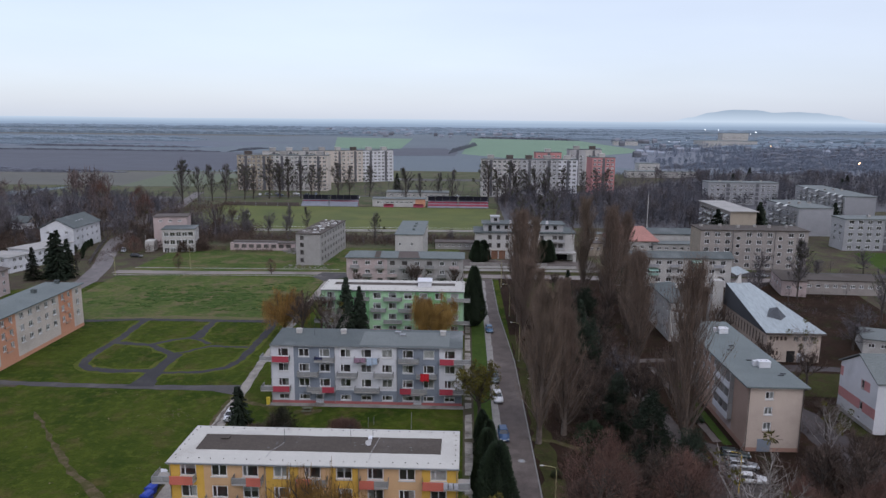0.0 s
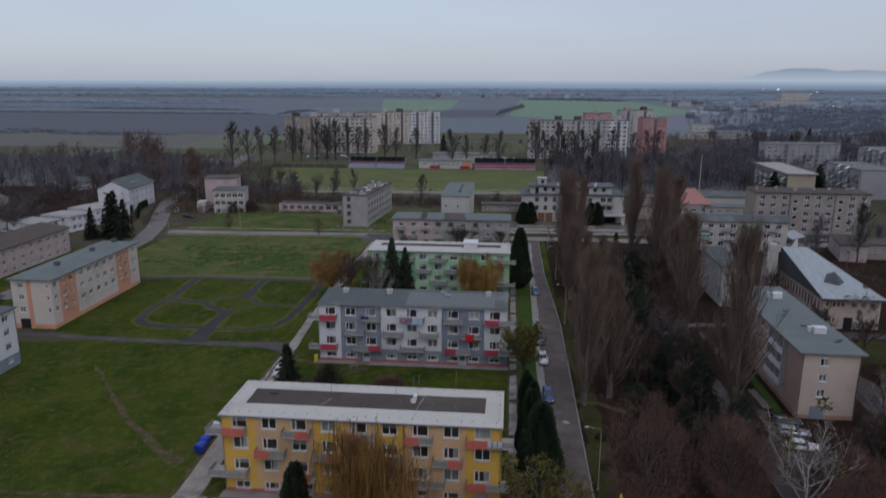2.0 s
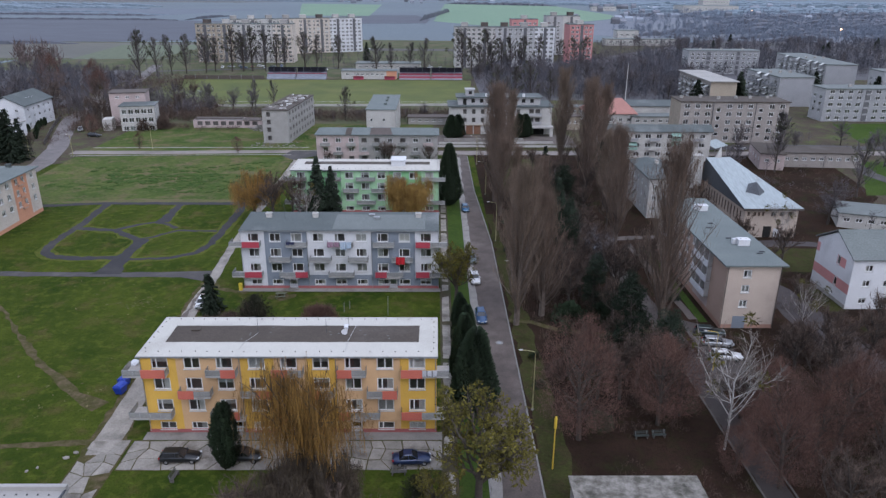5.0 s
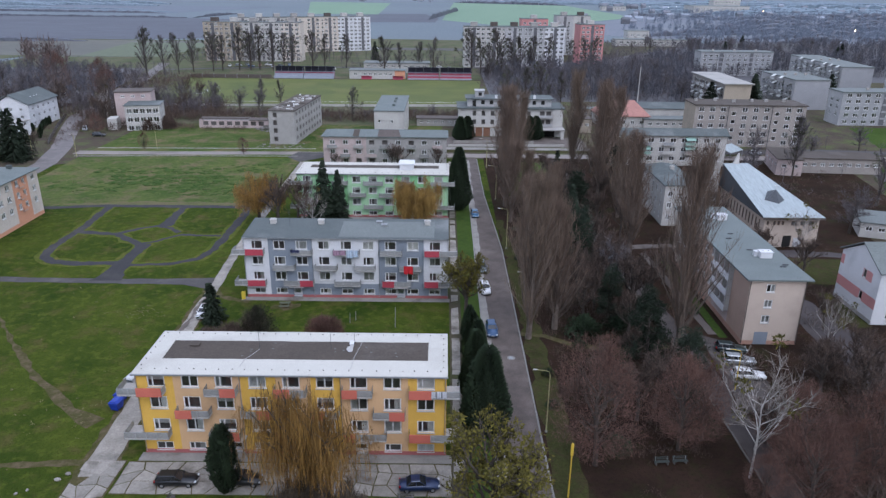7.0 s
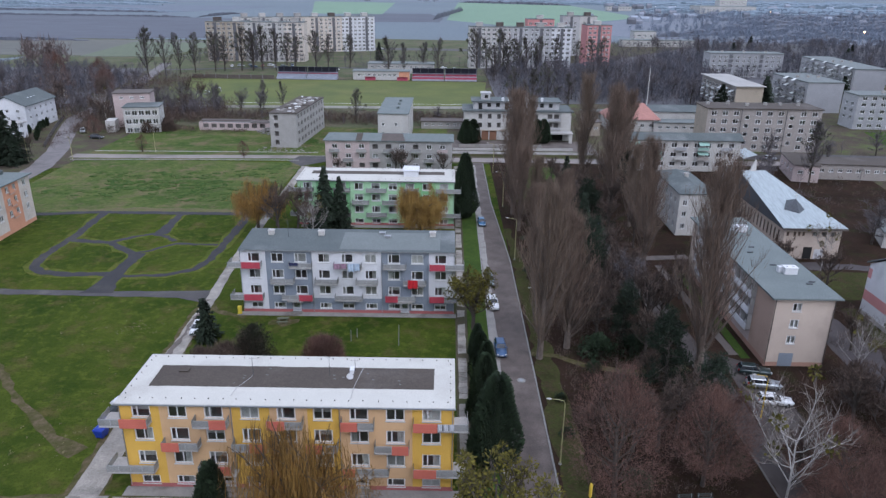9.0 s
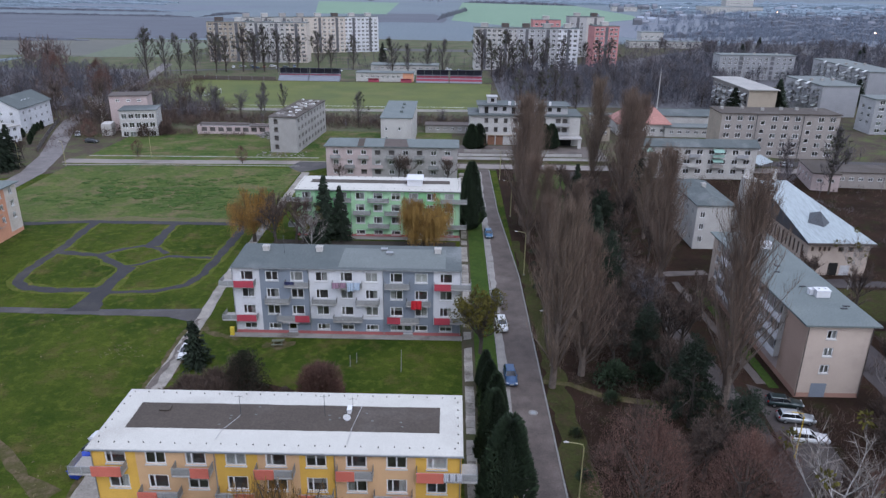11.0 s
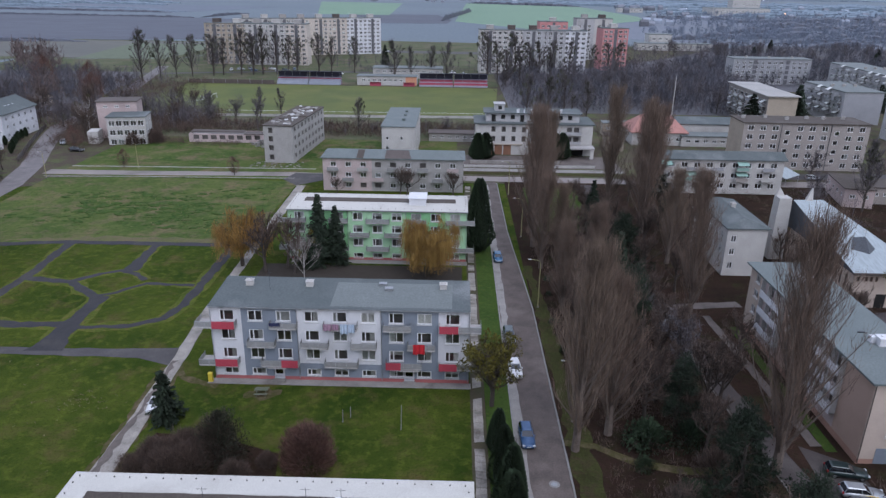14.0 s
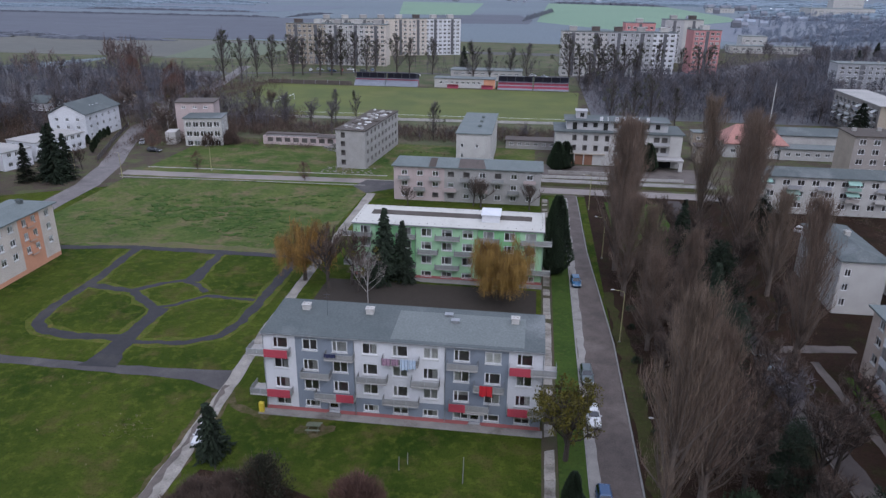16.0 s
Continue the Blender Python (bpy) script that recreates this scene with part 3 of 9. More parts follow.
def gable_roof(house, W, D, H, rise, material, along="x", over=0.5, hip=0.0, wall=None, label=""):
    """A pitched roof with a slab's thickness; hip draws the ridge's ends in."""
    o, t = over, 0.22
    if along == "x":
        e = [(-o, -o), (W + o, -o), (W + o, D + o), (-o, D + o)]
        r = [(-o + hip, D / 2), (W + o - hip, D / 2)]
    else:
        e = [(W + o, -o), (W + o, D + o), (-o, D + o), (-o, -o)]
        r = [(W / 2, -o + hip), (W / 2, D + o - hip)]
    g = Geo()
    E = [(x, y, H) for x, y in e]
    R = [(x, y, H + rise) for x, y in r]
    up = lambda p: (p[0], p[1], p[2] + t)
    for k in (0, 1):
        f = up if k else (lambda p: p)
        fs = [(E[0], E[1], R[1], R[0]), (E[2], E[3], R[0], R[1]), (E[1], E[2], R[1]), (E[3], E[0], R[0])]
        for i, q in enumerate(fs):
            if i > 1 and hip <= 0:
                continue
            q = [f(p) for p in q]
            g.face(*(q if k else reversed(q)))
    ring = E if hip > 0 else [E[0], E[1], R[1], E[2], E[3], R[0]]
    for a, b in zip(ring, ring[1:] + ring[:1]):
        g.face(a, b, up(b), up(a))
    part("roof", g, material, house, label)
    if wall is not None and hip <= 0:
        for s in (0, 1):
            w = Geo()
            if along == "x":
                x = W * s
                w.face((x, 0, H), (x, D, H), (x, D / 2, H + rise * (1 - o / (D / 2 + o)) - 0.02))
            else:
                y = D * s
                w.face((0, y, H), (W, y, H), (W / 2, y, H + rise * (1 - o / (W / 2 + o)) - 0.02))
            part("gable", w, wall, house)


def chimney(house, x, y, z, w=0.9, d=0.7, h=1.1, material=None):
    g = Geo().box(x - w / 2, x + w / 2, y - d / 2, y + d / 2, z - 0.1, z + h)
    g.box(x - w / 2 - 0.08, x + w / 2 + 0.08, y - d / 2 - 0.08, y + d / 2 + 0.08, z + h, z + h + 0.12)
    for k in (-1, 1):
        g.box(x + k * w * 0.25 - 0.12, x + k * w * 0.25 + 0.12, y - 0.12, y + 0.12, z + h + 0.12, z + h + 0.3)
    part("chimney", g, material or OFFWHITE, house)


def antenna(house, x, y, z, h=3.0, bars=2):
    g = Geo().tube([(x, y, z), (x, y, z + h)], [0.03, 0.02], 5)
    for k in range(bars):
        zz, s = z + h - 0.2 - 0.45 * k, 0.42 - 0.08 * k
        g.tube([(x - s, y, zz), (x + s, y, zz)], [0.014, 0.014], 4)
    part("aerial", g, DARK_SHEET, house)


BALCONY_MESHES = {}


def balcony(house, u0, u1, z, panel=None, panel_mat=None, D=1.25, wrap=0, y=0.0, rail_mat=None, label=""):
    """A slab on the south front (or, with wrap, round its end) with a rail of wired panels and part of it a solid panel."""
    w = u1 - u0
    g = Geo().box(0, w, -D, 0.0 if not wrap else 0.0, -0.08, 0.08)
    if wrap:
        a, b = (0, -u0) if wrap < 0 else (35.5 - u0, w)
        g.box(a + (0.01 if wrap > 0 else 0), b - (0.01 if wrap < 0 else 0), 0.0, 1.4, -0.08, 0.08)
    ob = part("balcony", g, SLAB, house, label, at=(u0, y, z))
    h = 0.95
    p0, p1 = panel if panel else (w, w)
    for a, b in ((0, p0), (p1, w)):
        if b - a > 0.1:
            part("railing", Geo().box(a + 0.03, b - 0.03, -D + 0.01, -D + 0.035, 0.16, h - 0.08), rail_mat or RAIL, ob)
    for a in (0, w):
        part("side_railing", Geo().box(a - 0.02 + (0.03 if a == 0 else -0.03), a + 0.02 + (0.03 if a == 0 else -0.03), -D + 0.04, 1.3 if (wrap < 0 and a == 0) or (wrap > 0 and a > 0) else -0.02, 0.16, h - 0.08), rail_mat or RAIL, ob)
    k = max(2, int(w / 1.25))
    for i in range(k + 1):
        x = 0.03 + (w - 0.06) * i / k
        part("rail_post", BALCONY_MESHES.setdefault("post", Geo().box(-0.025, 0.025, -0.03, 0.005, -0.05, h).mesh("rail_post", METAL)), None, ob, at=(x, -D, 0))
    part("handrail", Geo().tube([(0.03, -0.01, h - 0.03), (0.03, -D, h - 0.03), (w - 0.03, -D, h - 0.03), (w - 0.03, -0.01, h - 0.03)], [0.035, 0.035, 0.035, 0.035], 5), METAL, ob)
    if panel and panel_mat:
        part("panel", Geo().box(p0, p1, -D - 0.06, -D + 0.045, -0.12, h + 0.02), panel_mat, ob, "painted balcony panel")
    return ob


# ---- the setting ----
GROUND_R = 4900
gg = Geo()
rings = [0, 150, 400, 1000, 2200, GROUND_R]
for i in range(len(rings) - 1):
    for j in range(48):
        a, b = 6.28319 * j / 48, 6.28319 * (j + 1) / 48
        p = [(rings[i] * math.cos(a), rings[i] * math.sin(a), 0), (rings[i + 1] * math.cos(a), rings[i + 1] * math.sin(a), 0),
             (rings[i + 1] * math.cos(b), rings[i + 1] * math.sin(b), 0), (rings[i] * math.cos(b), rings[i] * math.sin(b), 0)]
        gg.face(*(p if i else p[1:]))
setting("ground", gg, PLAIN, "flat plain of winter fields with painted blue-grey haze", "ground")
setting("town_ground", sheet([(-330, -160), (460, -160), (460, 300), (-330, 300)], 0.006), GARDEN, "damp ground of gardens and yards", "ground")
setting("lawn", sheet([(-140, -160), (47.2, -160), (47.2, 106), (-60, 106), (-140, 60)], 0.02), GRASS, "worn winter lawn between the houses", "grass")
setting("meadow", sheet([(-78, 55), (-62, 52), (-11, 53), (-10, 104), (-60, 105.5), (-80, 103), (-79, 75)], 0.03), ROUGH_GRASS, "rough meadow with tufts and bare patches", "grass")
setting("park_floor", sheet([(47.2, -160), (130, -160), (130, 108), (47.2, 108)], 0.02), LITTER, "park floor of wet leaf litter and thin grass", "ground")
setting("west_ground", sheet([(-300, -160), (-140.1, -160), (-140.1, 60), (-80, 96), (-80.1, 160), (-60, 204), (-112, 204), (-112, 300), (-300, 300)], 0.018), GARDEN, "damp garden ground and leaf litter", "ground")
setting("east_ground", sheet([(130.1, -160), (460, -160), (460, 560), (56, 560), (56, 214), (100, 160), (100, 108.1), (130.1, 108.1)], 0.016), GARDEN, "damp ground with leaf litter and thin grass", "ground")
setting("east_lawn", sheet([(150, 62), (215, 62), (215, 100), (170, 100)], 0.03), VERGE, "green lawn by the east road", "grass")
setting("east_lawn_2", sheet([(186, 128), (260, 128), (260, 165), (195, 165)], 0.03), VERGE, "green lawn by the panel blocks", "grass")
setting("east_road", ribbon([(118, 118), (160, 122), (205, 118), (300, 100)], 6, 0.04, 0.2, 4), OLD_ASPHALT, "wet grey asphalt road", "road")
setting("east_road_2", ribbon([(168, 121), (164, 85), (170, 40)], 5, 0.043, 0.2, 4), OLD_ASPHALT, "wet grey asphalt road", "road")
setting("verge", sheet([(37.9, -60), (41.2, -60), (41.2, 104), (37.9, 104)], 0.05), VERGE, "green verge between walkway and street", "grass")
setting("street_lawn", sheet([(52, 66), (66, 66), (66, 102), (52, 102)], 0.05), VERGE, "small green lawn near the crossing", "grass")
setting("north_lawn", sheet([(-80, 106.1), (33.9, 106.1), (33.9, 160), (-80, 160)], 0.025), ROUGH_GRASS, "waste ground beyond the cross street", "grass")
setting("estate_ground", sheet([(-260, 300.1), (460, 300.1), (460, 560), (-60, 600), (-115, 560), (-160, 410), (-260, 400)], 0.014), ESTATE, "thin winter grass and earth round the high blocks", "grass")
setting("hotel_ground", sheet([(33.9, 106.1), (100.1, 106.1), (100.1, 160), (70, 223), (57, 352), (56, 300), (49.9, 300), (49.9, 213), (33.9, 160.2)], 0.010), GARDEN, "damp trodden ground round the hotel", "ground")
setting("pitch_edge", sheet([(-80, 160.1), (56, 160.1), (56, 212), (-60, 204.6)], 0.013), ESTATE, "rough ground along the pitch", "ground")
setting("estate_road", ribbon([(-150, 330), (-60, 356), (20, 352), (130, 372), (240, 380)], 6, 0.03, 0.2, 5), OLD_ASPHALT, "asphalt road before the high blocks", "road")
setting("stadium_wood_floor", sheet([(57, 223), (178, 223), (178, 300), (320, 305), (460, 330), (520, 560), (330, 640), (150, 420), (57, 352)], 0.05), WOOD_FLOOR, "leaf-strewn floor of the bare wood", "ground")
setting("town_wood_floor", sheet([(230, 642), (520, 562), (1100, 600), (1500, 1300), (700, 1330), (345, 1190), (325, 1060), (150, 790)], 0.086), FAR_FLOOR, "floor of the far woods and gardens with painted haze", "ground")
setting("west_field", sheet([(-900, 300), (-300, 330), (-262, 401), (-161, 411), (-116, 560), (-276, 559), (-900, 559)], 0.02), ESTATE, "thin olive winter field behind the gardens", "field")
setting("garden_floor", sheet([(-320, 40), (-142, 40), (-140.5, 140), (-128, 205), (-320, 205)], 0.046), LITTER, "dark leaf-strewn garden soil", "ground")
setting("west_wood_floor", sheet([(-320, 205.1), (-128, 205.1), (-140, 290), (-152, 338), (-320, 332)], 0.05), WOOD_FLOOR, "leaf-strewn floor of the gardens' wood", "ground")
setting("estate_parking", sheet([(-60, 484), (60, 480), (60, 500), (-60, 504)], 0.03), OLD_ASPHALT, "parking place between the high blocks", "road")
setting("pitch", sheet([(-110, 205), (50, 212), (55, 294), (-110, 296)], 0.04), PITCH, "football pitch of mown green grass", "grass")
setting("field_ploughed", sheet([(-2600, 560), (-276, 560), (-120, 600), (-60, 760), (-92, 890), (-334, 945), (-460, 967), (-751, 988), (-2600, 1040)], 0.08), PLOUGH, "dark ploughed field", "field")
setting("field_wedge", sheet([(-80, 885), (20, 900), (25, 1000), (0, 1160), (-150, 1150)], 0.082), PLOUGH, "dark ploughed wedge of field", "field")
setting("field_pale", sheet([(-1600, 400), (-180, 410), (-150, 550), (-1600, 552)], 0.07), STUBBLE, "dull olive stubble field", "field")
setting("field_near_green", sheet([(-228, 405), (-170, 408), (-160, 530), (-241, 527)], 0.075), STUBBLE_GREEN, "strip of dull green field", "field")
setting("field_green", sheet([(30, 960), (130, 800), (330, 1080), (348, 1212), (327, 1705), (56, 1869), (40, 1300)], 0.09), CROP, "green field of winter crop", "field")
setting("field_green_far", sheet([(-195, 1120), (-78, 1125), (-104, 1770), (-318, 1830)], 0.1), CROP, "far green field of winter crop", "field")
setting("field_far", sheet([(-3200, 1150), (-420, 1080), (-320, 1400), (-3200, 1700)], 0.1), FARFIELD, "far field with painted blue-grey haze", "field")
setting("field_far_pale", sheet([(-3600, 2100), (-500, 1900), (-380, 2100), (-3600, 2500)], 0.1), STUBBLE, "far pale field", "field")

setting("road", sheet([(41.3, -170), (47.05, -170), (47.05, 25), (46.2, 45), (45.3, 65), (45.0, 107), (41.3, 107)], 0.03), ASPHALT, "narrow worn asphalt street", "road")
setting("parking_strip", ribbon([(41.95, -60), (41.95, 104)], 1.2, 0.036, 0.22), CONCRETE, "broken concrete strip where cars park", "road")
setting("cross_street", ribbon([(-84, 109.4), (-57, 109.8), (-17, 111.6), (40, 110.6), (110, 110.6), (200, 112)], [5.0, 4.6, 4.4, 5.4, 6, 6], 0.034, 0.15, 3), CROSS_ASPHALT, "pale worn asphalt cross street", "road")
setting("corner_paving", sheet([(-10, 100), (-1, 108), (-1, 113), (-13, 113), (-15, 106)], 0.037), OLD_ASPHALT, "worn asphalt at the corner", "road")
setting("west_street", ribbon([(-88, 30), (-84, 70), (-86, 95), (-92, 116), (-106, 150), (-114, 172), (-122, 235), (-131, 275), (-152, 368)], 6.5, 0.033, 0.15, 4), WEST_ASPHALT, "asphalt street bending past gardens", "road")
setting("park_street", ribbon([(73, -60), (73, -20), (71.5, 0), (69.5, 30), (69, 60), (70, 106)], 3.2, 0.032, 0.2), LANE, "narrow asphalt lane behind the park", "road")
setting("parking_lot", sheet([(74.5, -34), (81, -34), (81, -15.5), (76, -12)], 0.036), LANE, "asphalt parking place", "road")
setting("hotel_forecourt", sheet([(34, 124), (84, 124), (84, 140), (34, 140)], 0.03), FOOTWAY, "worn grey paved forecourt", "pavement")
setting("forecourt_lawn", sheet([(34, 115.5), (82, 115.5), (82, 118.5), (34, 118.5)], 0.045), OLIVE_GRASS, "strip of lawn before the hotel", "grass")
setting("forecourt_walk", ribbon([(34, 121), (60, 121), (84, 121.4)], [3.4, 3.4, 3.6], 0.036, 0.2, 3), CONCRETE, "pale cracked concrete walk before the hotel", "pavement")
for name, pts in (("kerb_east", [(47.15, -60), (47.15, 25), (46.3, 45), (45.4, 65), (45.1, 106)]), ("kerb_west", [(41.25, -60), (41.25, 104)])):
    setting(name, ribbon(pts, 0.2, 0.13, 0.015, 1.0), KERB, "pale kerb of concrete stones", "kerb")
setting("kerb_north", ribbon([(-82, 104.4), (-60, 105.6), (-12, 107.2)], 0.32, 0.12, 0.03), PALE_WALK, "pale kerb of concrete stones", "kerb")
setting("kerb_far", ribbon([(-80, 116.2), (-61, 116.9), (-18, 117.8), (-8, 118)], 0.55, 0.1, 0.1), PALE_WALK, "pale concrete kerb and footway", "kerb")
setting("west_path", ribbon([(-4.6, -48), (-5.4, -32), (-6.3, -20), (-6.4, -10), (-6.7, -3), (-7.0, 6), (-7.5, 14), (-8.0, 22), (-8.4, 48), (-8.6, 100)], [3.4, 3.1, 2.8, 2.3, 2.1, 1.9, 1.8, 1.8, 1.8, 2.4], 0.05, 0.1, 1.5), PALE_PATH, "cracked pale concrete path", "path")
setting("path_patch", ribbon([(-6.2, -30), (-7.0, -20), (-7.0, -10), (-7.1, -3), (-7.3, 5)], [0.4, 0.8, 0.8, 0.6, 0.4], 0.056, 0.3, 1), FOOTWAY, "darker asphalt patch along the concrete path", "path")
setting("cross_path", ribbon([(-66, 8.5), (-45, 7.0), (-26, 6.8), (-13, 7.0), (-9.5, 6.6), (-7, 6.2)], [2.1, 2.2, 2.2, 2.8, 4.4, 5.6], 0.042, 0.2), OLD_ASPHALT, "dark asphalt path over the lawn", "path")
setting("north_path", ribbon([(-64, 50.5), (-49, 53), (-30, 53), (-9, 53)], 2.0, 0.043, 0.25), DARK_ASPHALT, "dark asphalt path over the lawn", "path")
loops = ([(-47.6, 53), (-47.3, 49.8), (-46.4, 36), (-46.8, 25), (-46.1, 19.4), (-43.2, 16.2), (-38, 15.2), (-29, 15.6)],
         [(-46.4, 34), (-40, 32.7), (-36.7, 32.4), (-33.1, 28.8), (-29, 26.2)],
         [(-28.6, 26.6), (-28.4, 18), (-28.2, 11), (-28, 7)],
         [(-36.9, 32.6), (-33.7, 36.2), (-30.2, 38.2), (-26.8, 36.7), (-23.9, 33.9)],
         [(-29.4, 26.7), (-26.7, 28.3), (-24.6, 30.8), (-22.9, 32.4), (-14, 32.1)],
         [(-29.1, 53), (-29, 48), (-28.5, 38)],
         [(-13.2, 53), (-12.7, 44), (-12.9, 33), (-13.1, 24), (-14.4, 18.4), (-18.9, 15.6), (-28.4, 14.6)])
LOOP_W = (1.85, 1.7, [2.9, 2.7, 3.8, 5.8], 1.2, 1.05, [1.6, 1.9, 3.0], [2.1, 2.0, 1.8, 1.7, 1.5, 1.2, 1.05])
for k, pts in enumerate(loops):
    setting("park_path_%d" % (k + 1), ribbon(pts, LOOP_W[k], 0.046 + 0.001 * k, 0.28, 1.2), DARK_ASPHALT, "dark asphalt garden path", "path")
setting("trodden_path_1", ribbon([(-41, -6), (-34, -14), (-23.7, -25.8), (-13.6, -35), (-9, -38)], [0.5, 0.7, 0.9, 1.8, 2.8], 0.036, 0.35, 1.5), TRODDEN, "trodden brown path over the lawn", "path")
setting("trodden_path_2", ribbon([(-60, -45), (-35, -47), (-20, -46.5), (-6, -45.5)], [0.6, 0.7, 0.9, 1.2], 0.037, 0.2, 1.5), TRODDEN, "trodden brown path over the lawn", "path")
setting("path_edge", ribbon([(-6.5, -48), (-7.1, -31), (-7.9, -20), (-7.8, -10), (-8.0, 3)], [1.2, 0.9, 0.7, 0.6, 0.9], 0.044, 0.35, 1.0), TRODDEN, "worn earth edge of the concrete path", "ground")
setting("path_edge_east", ribbon([(-2.8, -48), (-3.9, -31), (-4.9, -20), (-5.2, -10), (-5.7, 3)], [0.9, 0.7, 0.5, 0.5, 0.6], 0.0445, 0.3, 1.0), TRODDEN, "worn earth edge of the concrete path", "ground")
setting("table_ground", ribbon([(5.2, -3.6), (7.6, -3.2), (10.2, -3.0)], [1.0, 3.0, 1.0], 0.033, 0.4, 0.6), TRODDEN, "bare trodden earth round the picnic table", "ground")
setting("east_yard", sheet([(100.2, 30), (126, 30), (152, 60), (160, 108), (100.2, 108)], 0.025), LITTER, "dark leaf-strewn yard behind the church hall", "ground")
setting("bush_soil", sheet([(-3.5, -23), (14, -23), (13, -16), (5, -13), (-3, -12.5), (-4, -16)], 0.034), LITTER, "bare leaf-strewn soil under the bushes", "ground")
setting("trodden_path_3", ribbon([(-6.2, 3.2), (-4.4, 0.6), (-1.6, -0.8), (1, -1.5)], [1.2, 1.0, 1.1, 1.4], 0.038, 0.2, 1), TRODDEN, "trodden brown path over the lawn", "path")
setting("bare_yard", ribbon([(-72, 8), (-62, 7), (-52, 6.5)], [5, 6, 2], 0.039, 0.6, 2), DIRT, "bare trodden earth by the orange house", "ground")
setting("park_verge", ribbon([(49.3, -62), (49.2, -30), (49.0, 0), (48.6, 25), (47.8, 45)], [3.6, 3.2, 2.6, 2.2, 1.6], 0.03, 0.5, 2), OLIVE_GRASS, "dull worn grass strip by the park", "grass")
setting("park_glade", ribbon([(52, -57), (58, -55), (64, -56)], [3, 5, 3], 0.031, 1.0, 2), OLIVE_GRASS, "thin worn grass under trees", "grass")
setting("meadow_edge", ribbon([(-62, 53.6), (-40, 55.4), (-25, 55.6), (-12, 55)], [1.5, 3.0, 3.2, 2.0], 0.036, 0.8, 2), DRY_EARTH, "bare brown strip at the meadow's edge", "ground")
setting("park_walk", ribbon([(47.3, -12.5), (51, -13), (55, -16), (62, -17.5), (70, -16)], 1.3, 0.04, 0.2), TRODDEN, "trodden path through the park", "path")
for k, (x0, y0, x1, y1) in enumerate(((-0.6, -0.9, 36, 0.55), (-0.6, -45.1, 36, -43.55), (1, 44.4, 36, 46.35))):
    setting("apron_%d" % (k + 1), Geo().box(x0, x1, y0, y1, -0.1, 0.06), CONCRETE, "concrete apron along the house wall", "pavement")
setting("green_yard", sheet([(-4, 30), (35, 30), (35, 43.5), (-4, 43.5)], 0.031), SOIL, "bare dark soil under trees", "ground")


def tufts(name, label, zones, material, seed):
    random.seed(seed)
    g = Geo()
    for x0, x1, y0, y1, n, size in zones:
        cs = [(random.uniform(x0, x1), random.uniform(y0, y1), random.uniform(1.0, 4.5)) for _ in range(max(3, n // 60))]
        for _ in range(n):
            cx, cy, cr = random.choice(cs)
            x, y = (random.gauss(cx, cr * 1.6), random.gauss(cy, cr)) if random.random() < 0.75 else (random.uniform(x0, x1), random.uniform(y0, y1))
            if not (x0 < x < x1 and y0 < y < y1):
                continue
            s = size * random.uniform(0.5, 1.3)
            for k in range(4):
                a = random.uniform(0, 6.2832)
                b = Vector((x + random.gauss(0, s * 0.4), y + random.gauss(0, s * 0.4), 0.02))
                g.face(b + Vector((-0.2 * s * math.sin(a), 0.2 * s * math.cos(a), 0)), b + Vector((0.2 * s * math.sin(a), -0.2 * s * math.cos(a), 0)), b + Vector((0.5 * s * math.cos(a), 0.5 * s * math.sin(a), 0.55 * s)))
    return tagged(part(name, g, material), label, "grass", "", "stuff")


tufts("meadow_tufts", "rough grass tufts on the meadow", [(-76, -12, 56, 104, 420, 0.3), (-78, 34, 118, 150, 420, 0.3)], TUFT, 71)


def mounds(name, label, zones, material, seed):
    """Low uneven humps of old grass: zones of (x0, x1, y0, y1, number, radius)."""
    random.seed(seed)
    g = Geo()
    for x0, x1, y0, y1, n, size in zones:
        for _ in range(n):
            x, y, r, a = random.uniform(x0, x1), random.uniform(y0, y1), size * random.uniform(0.5, 1.4), random.uniform(-0.5, 0.5)
            lump = [random.uniform(0.7, 1.2) for _ in range(9)]
            rings = []
            for k, z in ((1.0, 0.0), (0.75, 0.2), (0.35, 0.32), (0.04, 0.36)):
                ring = []
                for q in range(9):
                    u, v = 1.7 * r * k * lump[q] * math.cos(q * 0.698), r * k * lump[q] * math.sin(q * 0.698)
                    ring.append((x + u * math.cos(a) - v * math.sin(a), y + u * math.sin(a) + v * math.cos(a), z * r * 0.9 + 0.02))
                rings.append(ring)
            g.loft(rings)
    return tagged(part(name, g, material, smooth=True), label, "grass", "", "stuff")


TUSSOCK = turf("tussock_grass", ((0.05, 0.082, 0.022), (0.03, 0.06, 0.015), (0.085, 0.1, 0.034)), (0.1, 0.09, 0.045), (0.018, 0.028, 0.01), 0.3, 0.6, 1.6)
mounds("tussocks", "low green humps of old grass over the meadow", [(-60, -20, 72, 82, 130, 0.8), (-68, -30, 84, 91, 70, 0.7), (-44, -16, 63, 71, 50, 0.6), (-30, -14, 86, 98, 24, 0.6), (-72, -50, 66, 74, 30, 0.6)], TUSSOCK, 73)
tufts("dry_tufts", "dry yellowish grass tufts on the meadow", [(-76, -12, 56, 104, 300, 0.35), (-78, 34, 118, 150, 500, 0.45), (-60, -9, -60, 4, 350, 0.3)], DRY_TUFT, 72)

